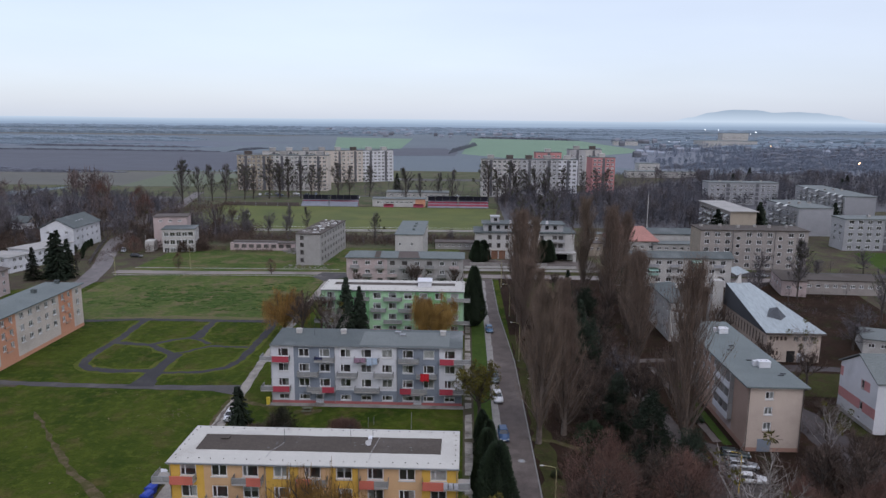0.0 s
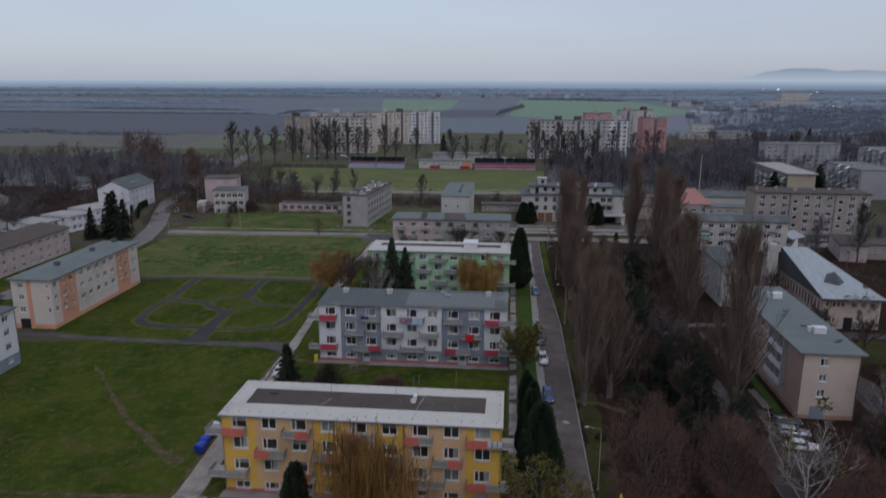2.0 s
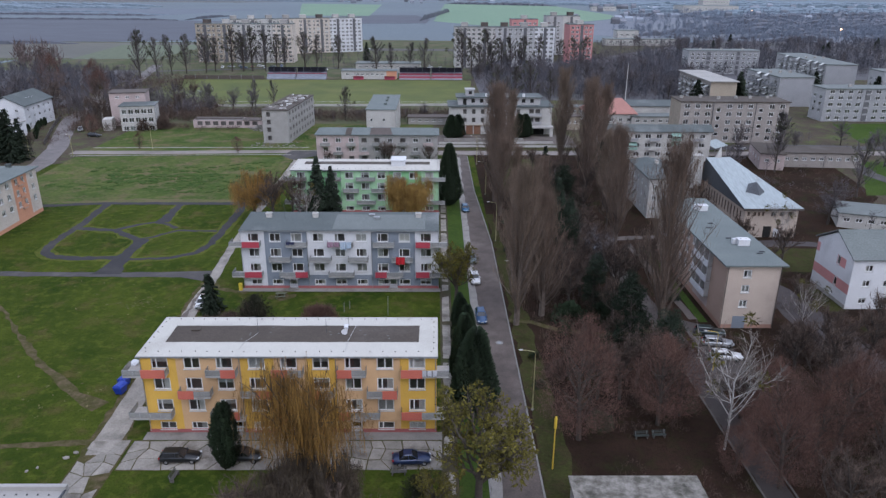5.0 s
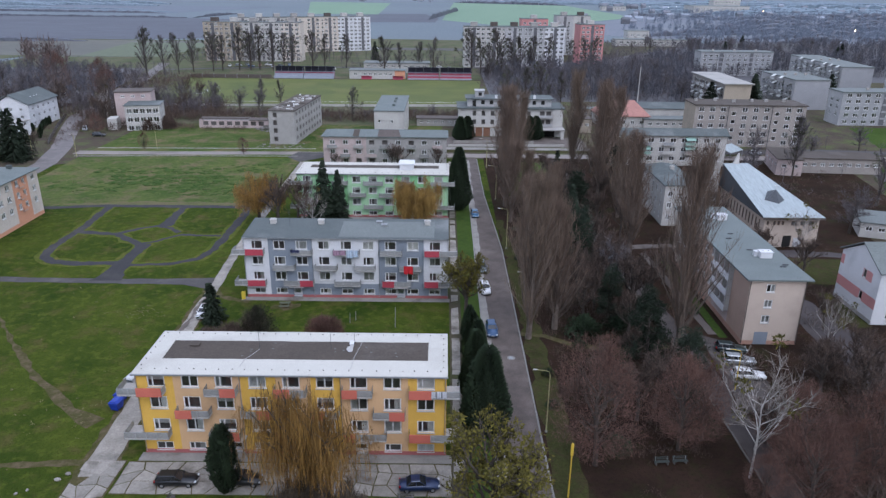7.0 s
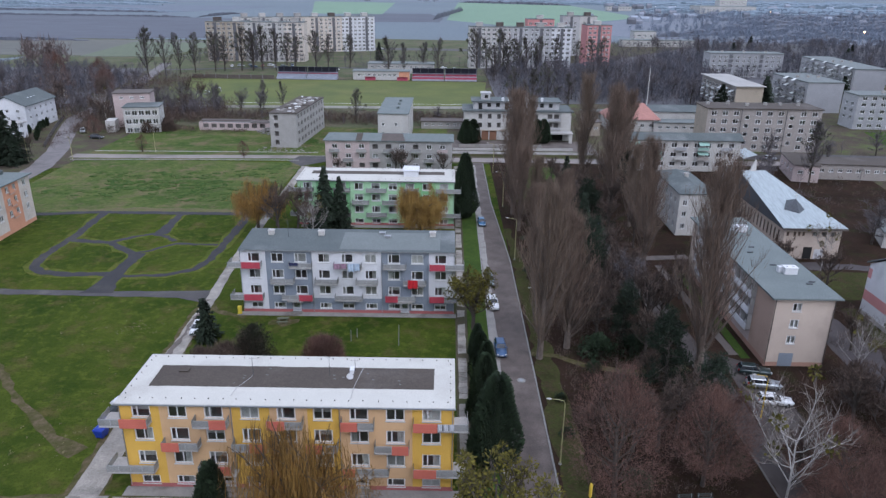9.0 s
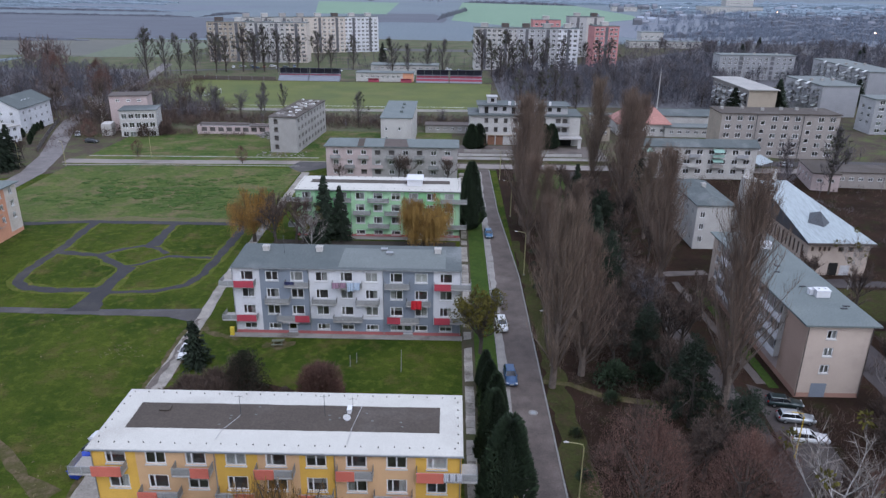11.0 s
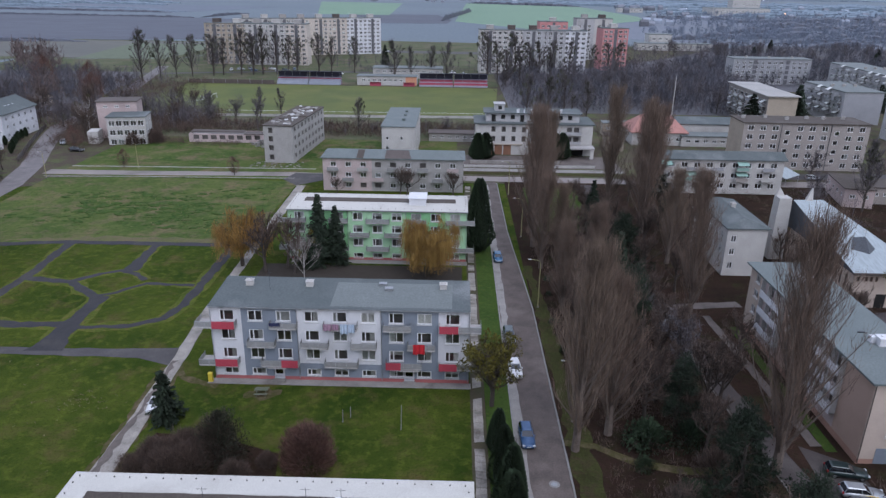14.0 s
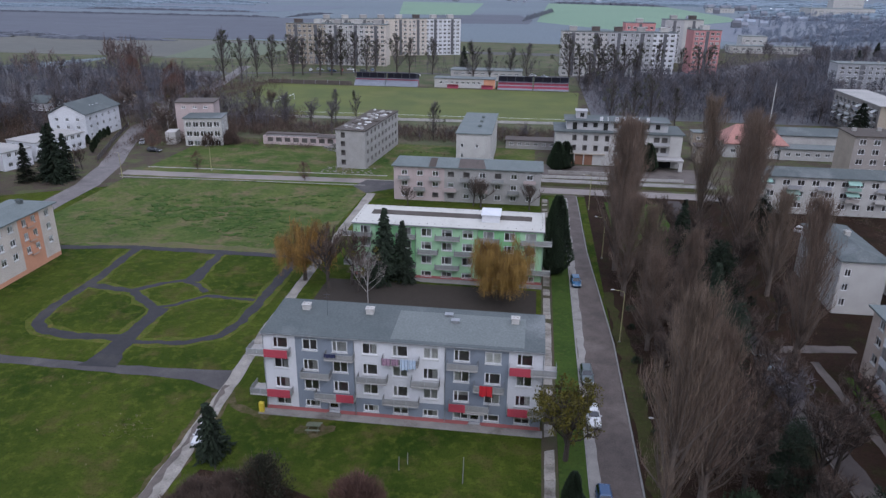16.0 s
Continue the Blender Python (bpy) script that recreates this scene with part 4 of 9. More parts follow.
def borders():
    """Yellowish mown rims along the garden paths."""
    for k, pts in enumerate(loops):
        setting("path_rim_%d" % (k + 1), ribbon(pts, (3.3, 3.1, 4.2, 2.5, 2.2, 3.0, 3.2)[k], 0.041 - 0.0006 * k, 0.5), RIM_GRASS, "yellowish grass rim along the garden path", "grass")


borders()

setting("park_kerb_west", ribbon([(71.2, -60), (71.2, -20), (69.7, 0), (67.8, 30), (67.3, 60)], 0.22, 0.12, 0.03, 1.5), DARK_KERB, "worn kerb of concrete stones", "kerb")
setting("park_kerb_east", ribbon([(74.8, -60), (74.8, -36)], 0.22, 0.12, 0.03, 1.5), DARK_KERB, "worn kerb of concrete stones", "kerb")
setting("house_walk", ribbon([(78.2, -12), (77.6, 0), (77.2, 12), (76.5, 24)], 1.3, 0.05, 0.12, 1.5), FOOTWAY, "concrete footway beside the pink house", "path")
setting("yard_drive", ribbon([(101, -64), (99.5, -30), (97.5, -8), (96, 12), (97, 24), (112, 25), (128, 22)], [8, 8, 7, 5.5, 4, 3.5, 3.5], 0.03, 0.5, 2), YARD_EARTH, "wet dark drive between the houses", "road")
setting("striped_lawn", sheet([(102.6, -9), (105.6, -9), (105.6, 5), (103.2, 5)], 0.036), OLIVE_GRASS, "dull grass along the striped house", "grass")
setting("church_lawn", sheet([(99.5, 9), (128, 8), (126, 21), (101, 22.5)], 0.034), OLIVE_GRASS, "dull lawn before the church hall", "grass")
setting("pink_lawn", sheet([(78.9, -13), (80.3, -13), (80.3, 20), (78.9, 20)], 0.045), VERGE, "narrow lawn beside the pink house", "grass")
setting("back_yard_path", ribbon([(72, 27), (77, 28), (84, 29)], 2.2, 0.048, 0.2, 1.5), FOOTWAY, "pale path to the back yard", "path")


# ---- trees ----
def rnd_dir(lo, hi, az=None):
    """A direction with its elevation between lo and hi degrees."""
    e, a = radians(random.uniform(lo, hi)), random.uniform(0, 6.2832) if az is None else az
    return Vector((math.cos(e) * math.cos(a), math.cos(e) * math.sin(a), math.sin(e)))


def limb(g, p, d, length, r0, r1, bend=0.15, segs=3, up=0.0, n=4):
    pts, q = [Vector(p)], Vector(d)
    for i in range(segs):
        q = (q + Vector((random.uniform(-1, 1), random.uniform(-1, 1), random.uniform(-1, 1) + up)) * bend).normalized()
        pts.append(pts[-1] + q * length / segs)
    g.tube(pts, [r0 + (r1 - r0) * i / segs for i in range(segs + 1)], n)
    return pts, q


def along(pts, t):
    t = min(max(t, 0), 0.9999) * (len(pts) - 1)
    i = int(t)
    return pts[i].lerp(pts[i + 1], t - i)


def clump(g, c, r, n, lw=(0.45, 0.22)):
    """A loose ball of small leaves."""
    for _ in range(n):
        d = rnd_dir(-90, 90)
        p = c + d * r * random.uniform(0.35, 1.0)
        q = (d + rnd_dir(-90, 90) * 0.8).normalized()
        g.leaf(p, q, lw[0] * random.uniform(0.6, 1.3), lw[1] * random.uniform(0.7, 1.3))


def poplar(seed, H, limbs=104, twigs=128):
    random.seed(seed)
    tr, cr = Geo(), Geo()
    trunk, _ = limb(tr, (0, 0, -0.3), (0, 0, 1), H * 0.93, H * 0.021, 0.06, 0.03, 8, 0.4, 7)
    for i in range(limbs):
        t = 0.07 + 0.88 * (i / limbs) ** 0.95
        p = along(trunk, t)
        L = H * (0.36 * (1 - t) ** 0.75 + 0.07) * (0.7 + 0.3 * min(1, t / 0.25)) * random.uniform(0.7, 1.2)
        pts, q = limb(tr, p, rnd_dir(48, 76), L, H * 0.0052 * (1.3 - t), 0.025, 0.12, 4, 1.2, 3)
        for k in range(twigs):
            s = random.uniform(0.12, 1)
            b = along(pts, s)
            d = (rnd_dir(20, 88) + Vector((0, 0, 0.8)) + q * 0.3).normalized()
            b = b + rnd_dir(-30, 60) * random.uniform(0, 0.9)
            cr.twig(b, d, random.uniform(0.7, 2.0) * (H / 24), random.uniform(0.024, 0.05))
    return tr, cr


def clump_poplar(seed, H, clumps=34):
    """A tall slim crown of steep limbs with mistletoe balls in its upper half."""
    random.seed(seed)
    tr, cr, ml = Geo(), Geo(), Geo()
    trunk, _ = limb(tr, (0, 0, -0.3), (0, 0, 1), H * 0.9, H * 0.015, 0.07, 0.05, 6, 0.3, 6)
    tips = []
    for i in range(40):
        t = 0.16 + 0.8 * i / 40
        pts, q = limb(tr, along(trunk, t), rnd_dir(30, 72), H * (0.3 * (1 - t) ** 0.6 + 0.06) * random.uniform(0.7, 1.3), H * 0.004, 0.04, 0.16, 3, 0.9, 3)
        tips += [along(pts, random.uniform(0.3, 1)), pts[-1]]
        for k in range(24):
            cr.twig(along(pts, random.uniform(0.1, 1)), (rnd_dir(20, 88) + q * 0.5).normalized(), random.uniform(0.7, 2.0), random.uniform(0.06, 0.11))
    for _ in range(clumps):
        c = random.choice(tips)
        if c.z > H * 0.35:
            clump(ml, c, random.uniform(0.25, 0.55), 18, (0.45, 0.24))
    return tr, cr, ml


def light_tree(seed, H):
    """A bare tree of few, coarser twigs for the middle distance."""
    random.seed(seed)
    tr, cr = Geo(), Geo()
    trunk, _ = limb(tr, (0, 0, -0.3), (0, 0, 1), H * 0.6, H * 0.024, H * 0.01, 0.07, 3, 0.3, 5)
    for i in range(24):
        pts, q = limb(tr, along(trunk, 0.3 + 0.7 * i / 23), rnd_dir(5, 75, i * 2.4), H * 0.36 * random.uniform(0.7, 1.15), H * 0.006, 0.03, 0.2, 3, 0.5, 3)
        for k in range(46):
            cr.twig(along(pts, random.uniform(0.15, 1)) + rnd_dir(-40, 60) * random.uniform(0, 0.5), (q * 0.4 + rnd_dir(-30, 85)).normalized(), random.uniform(0.7, 1.9) * H / 13, random.uniform(0.06, 0.11))
    return tr, cr


def fuzzy(seed, H, W, n=9000, low=0.18):
    """A full rounded crown of very many fine twigs."""
    random.seed(seed)
    tr, cr = Geo(), Geo()
    trunk, _ = limb(tr, (0, 0, -0.3), (0, 0, 1), H * 0.6, H * 0.022, H * 0.01, 0.06, 4, 0.3, 7)
    for i in range(26):
        limb(tr, along(trunk, 0.25 + 0.75 * i / 25), rnd_dir(20, 75, i * 2.4), H * 0.34 * random.uniform(0.7, 1.1), H * 0.007, 0.02, 0.16, 4, 0.6, 3)
    lobes = [(rnd_dir(-40, 85), random.uniform(0.65, 1.18)) for _ in range(20)]
    z0, rz = H * (0.5 + low / 2), H * (0.5 - low / 2)
    for i in range(n):
        d = rnd_dir(-75, 90)
        k = max(lobes, key=lambda v: v[0].dot(d))
        s = k[1] * (0.68 + 0.36 * max(0.0, k[0].dot(d)) ** 3) * random.uniform(0.3, 1.0) ** 0.4
        p = Vector((d.x * W / 2 * s, d.y * W / 2 * s, max(0.3, z0 + d.z * rz * s)))
        if i % 3:
            cr.leaf(p, (d * 0.4 + rnd_dir(-80, 60)).normalized(), random.uniform(0.1, 0.26), random.uniform(0.035, 0.075))
        else:
            cr.twig(p, (d * 0.8 + Vector((0, 0, 0.5)) + rnd_dir(-60, 80) * 0.7).normalized(), random.uniform(0.5, 1.1), random.uniform(0.022, 0.05))
    return tr, cr


def broad(seed, H, spread=0.45, twigs=16, low=0.25, clumps=0, fine=1.0, limbs=13, thick=1.0):
    """A bare crown of spreading limbs; clumps adds mistletoe."""
    random.seed(seed)
    tr, cr, ml = Geo(), Geo(), Geo()
    trunk, _ = limb(tr, (0, 0, -0.3), (0, 0, 1), H * 0.55, H * 0.026 * thick, H * 0.012 * thick, 0.06, 4, 0.3, 7)
    tips = []
    for i in range(limbs):
        p = along(trunk, low / 0.55 + (1 - low / 0.55) * (i / 10))
        L = H * spread * random.uniform(0.75, 1.1) * (1 - 0.035 * i)
        pts, q = limb(tr, p, rnd_dir(25, 65, i * 2.4), L, H * 0.011 * thick, H * 0.004 * thick, 0.16, 4, 0.7, 5)
        for j in range(8):
            b = along(pts, random.uniform(0.25, 1))
            pts2, q2 = limb(tr, b, (q + rnd_dir(-10, 80) * 0.9).normalized(), L * random.uniform(0.3, 0.55), H * 0.0035 * thick, 0.018 * thick, 0.2, 3, 0.4, 3)
            tips.append(pts2[-1])
            for k in range(twigs):
                c = along(pts2, random.uniform(0.1, 1))
                cr.twig(c, (q2 * 0.7 + rnd_dir(-25, 80)).normalized(), random.uniform(0.5, 1.5) * H / 14 * fine, random.uniform(0.045, 0.09))
    for _ in range(clumps):
        clump(ml, random.choice(tips), random.uniform(0.45, 0.8) * H / 14, 60, (0.4, 0.2))
    return tr, cr, ml


def pollard(seed, H):
    """Heavy dark limbs, bent and forking, that end in yellow-green tufts of mistletoe."""
    random.seed(seed)
    tr, ml = Geo(), Geo()
    trunk, _ = limb(tr, (0, 0, -0.3), (0, 0, 1), H * 0.5, H * 0.03, H * 0.02, 0.08, 4, 0.3, 8)
    for i in range(15):
        p = along(trunk, 0.38 + 0.042 * i)
        pts, q = limb(tr, p, rnd_dir(5, 68, i * 2.4), H * random.uniform(0.3, 0.5), H * 0.013, H * 0.006, 0.28, 5, 0.6, 5)
        for j in range(7):
            pts2, q2 = limb(tr, along(pts, random.uniform(0.3, 1)), (q + rnd_dir(-10, 80)).normalized(), H * random.uniform(0.1, 0.22), 0.06, 0.025, 0.35, 3, 0.3, 4)
            for _ in range(5):
                limb(tr, along(pts2, random.uniform(0.3, 1)), (q2 + rnd_dir(-30, 80)).normalized(), H * 0.08, 0.02, 0.01, 0.3, 2, 0.2, 3)
            if random.random() < 0.68:
                clump(ml, pts2[-1] + rnd_dir(-60, 60) * 0.3, random.uniform(0.35, 0.85), 70, (0.3, 0.13))
    return tr, ml


def willow(seed, H, W, strands=4200, leaves=6):
    """A dome of long thin hanging twigs over spreading limbs."""
    random.seed(seed)
    tr, cr = Geo(), Geo()
    trunk, _ = limb(tr, (0, 0, -0.3), (0, 0, 1), H * 0.38, H * 0.034, H * 0.022, 0.06, 3, 0.3, 7)
    arms = []
    for i in range(22):
        pts, q = limb(tr, along(trunk, random.uniform(0.55, 1)), rnd_dir(28, 82, i * 2.4), H * random.uniform(0.4, 0.62), H * 0.011, 0.03, 0.16, 5, 0.15, 4)
        arms.append(pts)
        for _ in range(3):
            p2, q2 = limb(tr, along(pts, random.uniform(0.4, 0.9)), (q + rnd_dir(-10, 60)).normalized(), H * random.uniform(0.12, 0.22), 0.05, 0.02, 0.2, 3, -0.1, 3)
            arms.append(p2)
    for _ in range(strands):
        pts = random.choice(arms)
        q = along(pts, random.uniform(0.35, 1)) + rnd_dir(-20, 50) * random.uniform(0, W * 0.11)
        L = min(q.z * random.uniform(0.1, 0.62), H * 0.42)
        out = Vector((q.x, q.y, 0)) * random.uniform(0.02, 0.09)
        a = rnd_dir(0, 0) * random.uniform(0.012, 0.026)
        line = [q]
        for k in range(1, 4):
            line.append(q + out * (k / 3) ** 0.5 * 1.4 + Vector((random.uniform(-0.16, 0.16) * k, random.uniform(-0.16, 0.16) * k, -L * k / 3)))
        for p0, p1 in zip(line, line[1:]):
            cr.face(p0 - a, p0 + a, p1 + a * 0.8, p1 - a * 0.8)
        for _k in range(leaves):
            cr.leaf(along(line, random.random()) + rnd_dir(-60, 60) * random.uniform(0.05, 0.35), rnd_dir(-85, 20), random.uniform(0.14, 0.36), random.uniform(0.045, 0.08))
    return tr, cr


def spruce(seed, H, W, tiers=26, per=11):
    random.seed(seed)
    tr, cr = Geo(), Geo()
    limb(tr, (0, 0, -0.3), (0, 0, 1), H * 0.98, H * 0.016, 0.02, 0.01, 6, 0.3, 6)
    for i in range(tiers):
        t = 0.06 + 0.93 * i / tiers
        R = W / 2 * (1 - t) ** 0.85 + 0.15
        for j in range(per):
            az = random.uniform(0, 6.2832)
            L = R * random.uniform(0.7, 1.15)
            d = rnd_dir(-22, 2, az)
            p = Vector((0, 0, H * (t + random.uniform(-0.015, 0.015))))
            for k in range(7):
                s = (k + 0.6) / 7
                b = p + d * L * s + Vector((0, 0, -0.12 * L * s * s))
                for sd in (-1, 1):
                    q = (d * 0.55 + Vector((-d.y, d.x, 0)) * sd * random.uniform(0.4, 0.9) + Vector((0, 0, random.uniform(-0.55, 0.1)))).normalized()
                    cr.leaf(b, q, (0.35 + 0.55 * (1 - s)) * (0.5 + R * 0.3), 0.26)
            cr.leaf(p + d * L * 0.6, d, L * 0.5, 0.3)
    return tr, cr


def pine(seed, H, W, n=46):
    """A loose crown of needle tufts on spreading boughs, thin towards the ground."""
    random.seed(seed)
    tr, cr = Geo(), Geo()
    trunk, _ = limb(tr, (0, 0, -0.3), (0, 0, 1), H * 0.95, H * 0.02, 0.04, 0.03, 6, 0.3, 6)
    for i in range(n):
        t = 0.14 + 0.84 * i / n
        L = W / 2 * (1 - t * t * 0.75) * (0.6 + 0.4 * min(1, t / 0.3)) * random.uniform(0.6, 1.15)
        pts, q = limb(tr, along(trunk, t), rnd_dir(-5, 35), L, 0.06, 0.02, 0.16, 3, 0.2, 3)
        for k in range(6):
            c = along(pts, random.uniform(0.35, 1.0)) + rnd_dir(-30, 50) * 0.3
            clump(cr, c, random.uniform(0.35, 0.85), 34, (0.42, 0.09))
    return tr, cr


def column(seed, H, W, n=9000, shape=0.2):
    """A dense evergreen column of upright sprays; shape: how far up its widest part lies."""
    random.seed(seed)
    tr, cr = Geo(), Geo()
    tr.tube([(0, 0, -0.2), (0, 0, H * 0.8)], [W * 0.06, 0.04], 6)

    def radius(t):
        return W / 2 * (min(t / shape, 1) ** 0.45) * (max(0.0, (1 - t) / (1 - shape)) ** 0.55 if t > shape else 1)

    lobes = [(random.uniform(0, 6.28), random.uniform(2, 6), random.uniform(0.02, 0.07)) for _ in range(5)]
    for i in range(n):
        t, az = random.random() ** 0.85, random.uniform(0, 6.2832)
        r = radius(0.02 + 0.97 * t)
        for ph, fr, am in lobes:
            r *= 1 + am * math.sin(az * round(fr) + ph + t * 9)
        r *= random.uniform(0.82, 1.02)
        p = Vector((r * math.cos(az), r * math.sin(az), H * t * 0.97 + 0.1))
        d = (Vector((math.cos(az), math.sin(az), random.uniform(0.5, 1.8)))).normalized()
        cr.leaf(p, d, random.uniform(0.2, 0.5), random.uniform(0.11, 0.22))
    k = 12
    rings = [[(0.72 * radius(0.02 + 0.97 * t) * math.cos(6.2832 * j / k), 0.72 * radius(0.02 + 0.97 * t) * math.sin(6.2832 * j / k), H * t * 0.97 + 0.1) for j in range(k)] for t in (0.0, 0.12, 0.3, 0.5, 0.7, 0.85, 0.97)]
    cr.loft(rings)
    return tr, cr


def shrub(seed, R, H, n=1500, leafy=False):
    random.seed(seed)
    tr, cr = Geo(), Geo()
    for i in range(14):
        pts, q = limb(tr, (random.uniform(-0.3, 0.3), random.uniform(-0.3, 0.3), -0.1), rnd_dir(35, 85), H * random.uniform(0.5, 0.85), 0.05, 0.02, 0.12, 3, 0.3, 3)
    for i in range(n):
        d = rnd_dir(-8, 90)
        s = random.uniform(0.2, 1.0) ** 0.6 * (0.9 + 0.12 * math.sin(5 * d.x + seed) * math.cos(4 * d.y + 2 * seed))
        p = Vector((d.x * R * s, d.y * R * s, max(0.05, (0.12 + 0.88 * d.z) * H * s)))
        if leafy:
            cr.leaf(p, (d + rnd_dir(-90, 90) * 0.7).normalized(), random.uniform(0.16, 0.36), random.uniform(0.07, 0.15))
        else:
            cr.twig(p, (d + rnd_dir(0, 90) * 0.8).normalized(), random.uniform(0.4, 1.0), random.uniform(0.03, 0.06))
    return tr, cr


PLANTS = {}


def plant(kind, name, label, category, geos, mats, names):
    """Keeps one kind of tree: its meshes are shared by all that are set."""
    PLANTS[kind] = (name, label, category, [(nm, g.mesh(nm, m)) for nm, g, m in zip(names, geos, mats) if g.f])


def set_plant(kind, x, y, size=1.0, turn=None, label="", group="", squash=1.0):
    name, lab, cat, meshes = PLANTS[kind]
    ob = thing(name, label or lab, cat, x, y, 0, 0, group)
    ob.matrix_world = pose(x, y, 0, random.uniform(-1.5, 1.5), random.uniform(-1.5, 1.5), random.uniform(0, 360) if turn is None else turn) @ Matrix.Diagonal((size * squash, size * squash, size, 1))
    for nm, me in meshes:
        o = part(nm, me, None, ob)
        if nm in ("crown", "mistletoe"):
            tagged(o, "", "", "", "stuff")
    return ob


BARE = "bare deciduous tree with fine brown twigs"
for k in range(3):
    plant("poplar%d" % k, "poplar_tree", "tall bare poplar with upright grey-brown branches", "tree", poplar(10 + k, 28), (PALE_BARK, TWIG_POPLAR if k == 1 else TWIG_PALE), ("trunk", "crown"))
for k in range(3):
    plant("bare%d" % k, "bare_tree", BARE, "tree", broad(20 + k, 13), (BARK, TWIG), ("trunk", "crown"))
for k in range(3):
    plant("light%d" % k, "bare_tree", BARE, "tree", light_tree(25 + k, 13), (BARK, BRUSH), ("trunk", "crown"))
plant("redbare", "bare_tree", "dense tree with dry reddish brown leaves", "tree", fuzzy(31, 15.5, 11, 17000, 0.02), (BARK, TWIG_RED), ("trunk", "crown"))
plant("brownbare", "bare_tree", "dense tree of drooping dark brown twigs", "tree", willow(33, 11, 9, 3000), (BARK, WILLOW_DARK), ("trunk", "crown"))
plant("mistle", "tall_tree", "tall bare tree dotted with dark mistletoe balls", "tree", clump_poplar(41, 18), (BARK, BRUSH, DARK_CLUMP), ("trunk", "crown", "mistletoe"))
plant("mistle2", "tall_tree", "tall bare tree dotted with dark mistletoe balls", "tree", clump_poplar(42, 18, 26), (BARK, BRUSH, DARK_CLUMP), ("trunk", "crown", "mistletoe"))
plant("pollard", "pollarded_tree", "pollarded tree with yellow-green mistletoe tufts", "tree", pollard(51, 10), (BARK, MISTLE), ("trunk", "crown"))
plant("birch", "birch_tree", "bare birch with white bark and few tufts", "tree", broad(61, 15.5, 0.46, 6, 0.2, 5, 1.1, 12, 0.27), (BIRCH_BARK, TWIG_BIRCH, MISTLE), ("trunk", "crown", "mistletoe"))
plant("willow", "willow_tree", "weeping willow with hanging ochre leaves", "tree", willow(71, 14, 10, 5200), (BARK, WILLOW), ("trunk", "crown"))
plant("willowb", "willow_tree", "weeping willow with brown-orange hanging twigs", "tree", willow(72, 13, 11.5, 2200, 9), (BARK, WILLOW_BROWN), ("trunk", "crown"))
plant("spruce", "spruce_tree", "dark green spruce with drooping boughs", "tree", spruce(81, 14, 7), (BARK, NEEDLE), ("trunk", "crown"))
plant("thuja", "thuja_tree", "dense dark green thuja column", "tree", column(91, 10, 4.5), (BARK, THUJA), ("trunk", "crown"))
plant("thujab", "thuja_tree", "slender dark green thuja column", "tree", column(92, 6, 2.4, 4000, 0.42), (BARK, THUJA), ("trunk", "crown"))
plant("smallspruce", "spruce_tree", "small dark spruce by the concrete path", "tree", spruce(84, 7.6, 5.4, 19, 10), (BARK, NEEDLE), ("trunk", "crown"))
plant("pine", "pine_tree", "broad dark pine with loose needled boughs", "tree", pine(83, 12, 8), (BARK, NEEDLE), ("trunk", "crown"))
plant("bush", "shrub", "bare brown shrub in the thicket", "shrub", shrub(95, 2.2, 2.6), (BARK, TWIG), ("woody_base", "crown"))
plant("redbush", "shrub", "round red-brown shrub on the lawn", "shrub", shrub(96, 2.6, 3.6, 3200), (BARK, TWIG_RED), ("woody_base", "crown"))
plant("thickbush", "shrub", "dense brown shrub on the lawn", "shrub", shrub(98, 2.6, 3.4, 5200), (BARK, TWIG), ("woody_base", "crown"))
plant("greenbush", "shrub", "dark evergreen shrub with dense leaves", "shrub", shrub(97, 1.6, 1.6, 1500, True), (BARK, THUJA), ("woody_base", "crown"))

plant("fuzzybush", "shrub", "large dark evergreen bush", "shrub", shrub(101, 3.0, 6.2, 5200, True), (BARK, BUSH_GREEN), ("woody_base", "crown"))
plant("redround", "shrub", "round red-brown shrub on the lawn", "shrub", shrub(102, 3.0, 4.9, 15000), (BARK, TWIG_RED), ("woody_base", "crown"))

random.seed(7)
# along the street and in the park
for x, y, s, k in ((48.4, -13.9, 0.98, 1), (71.0, -17.2, 1.15, 0), (73.2, 22.5, 0.95, 2), (50.2, 56, 1.08, 0), (52.0, 68, 1.02, 2), (71.5, 84, 1.1, 1),
                   (75.5, 66, 1.05, 0), (78.5, 77, 1.05, 2), (54.5, 46, 0.62, 1), (50.5, 44, 0.7, 2), (57, 90, 0.85, 1), (86, 94, 0.9, 0), (54.5, 6, 0.62, 1), (58, 30, 0.66, 2), (76.5, 48, 0.72, 1), (53.0, -10.5, 0.8, 2), (52, 24, 0.6, 0)):
    set_plant("poplar%d" % k, x, y, s, squash=0.92 if s > 0.8 else 1.15)
for x, y, s in ((52.8, -45.0, 1.04), (63.4, -42.0, 0.84), (66.8, -40, 0.7), (73.5, -54, 0.8), (83, -48, 0.85), (92, -42, 0.8), (100, -52, 0.9), (88, -62, 0.8)):
    set_plant("redbare", x, y, s)
set_plant("birch", 70.0, -47.0, 1.16, squash=1.25)
set_plant("redbare", 76.5, -44.5, 0.72)
for x, y, s in ((73.4, -48.2, 0.5), (69.4, -51.4, 0.45), (79, -50, 0.66), (74.6, -40.4, 0.4)):
    set_plant("redbare", x, y, s, label="low reddish brown bare tree beside the lane")
set_plant("bare1", 74.5, -40.5, 0.7)
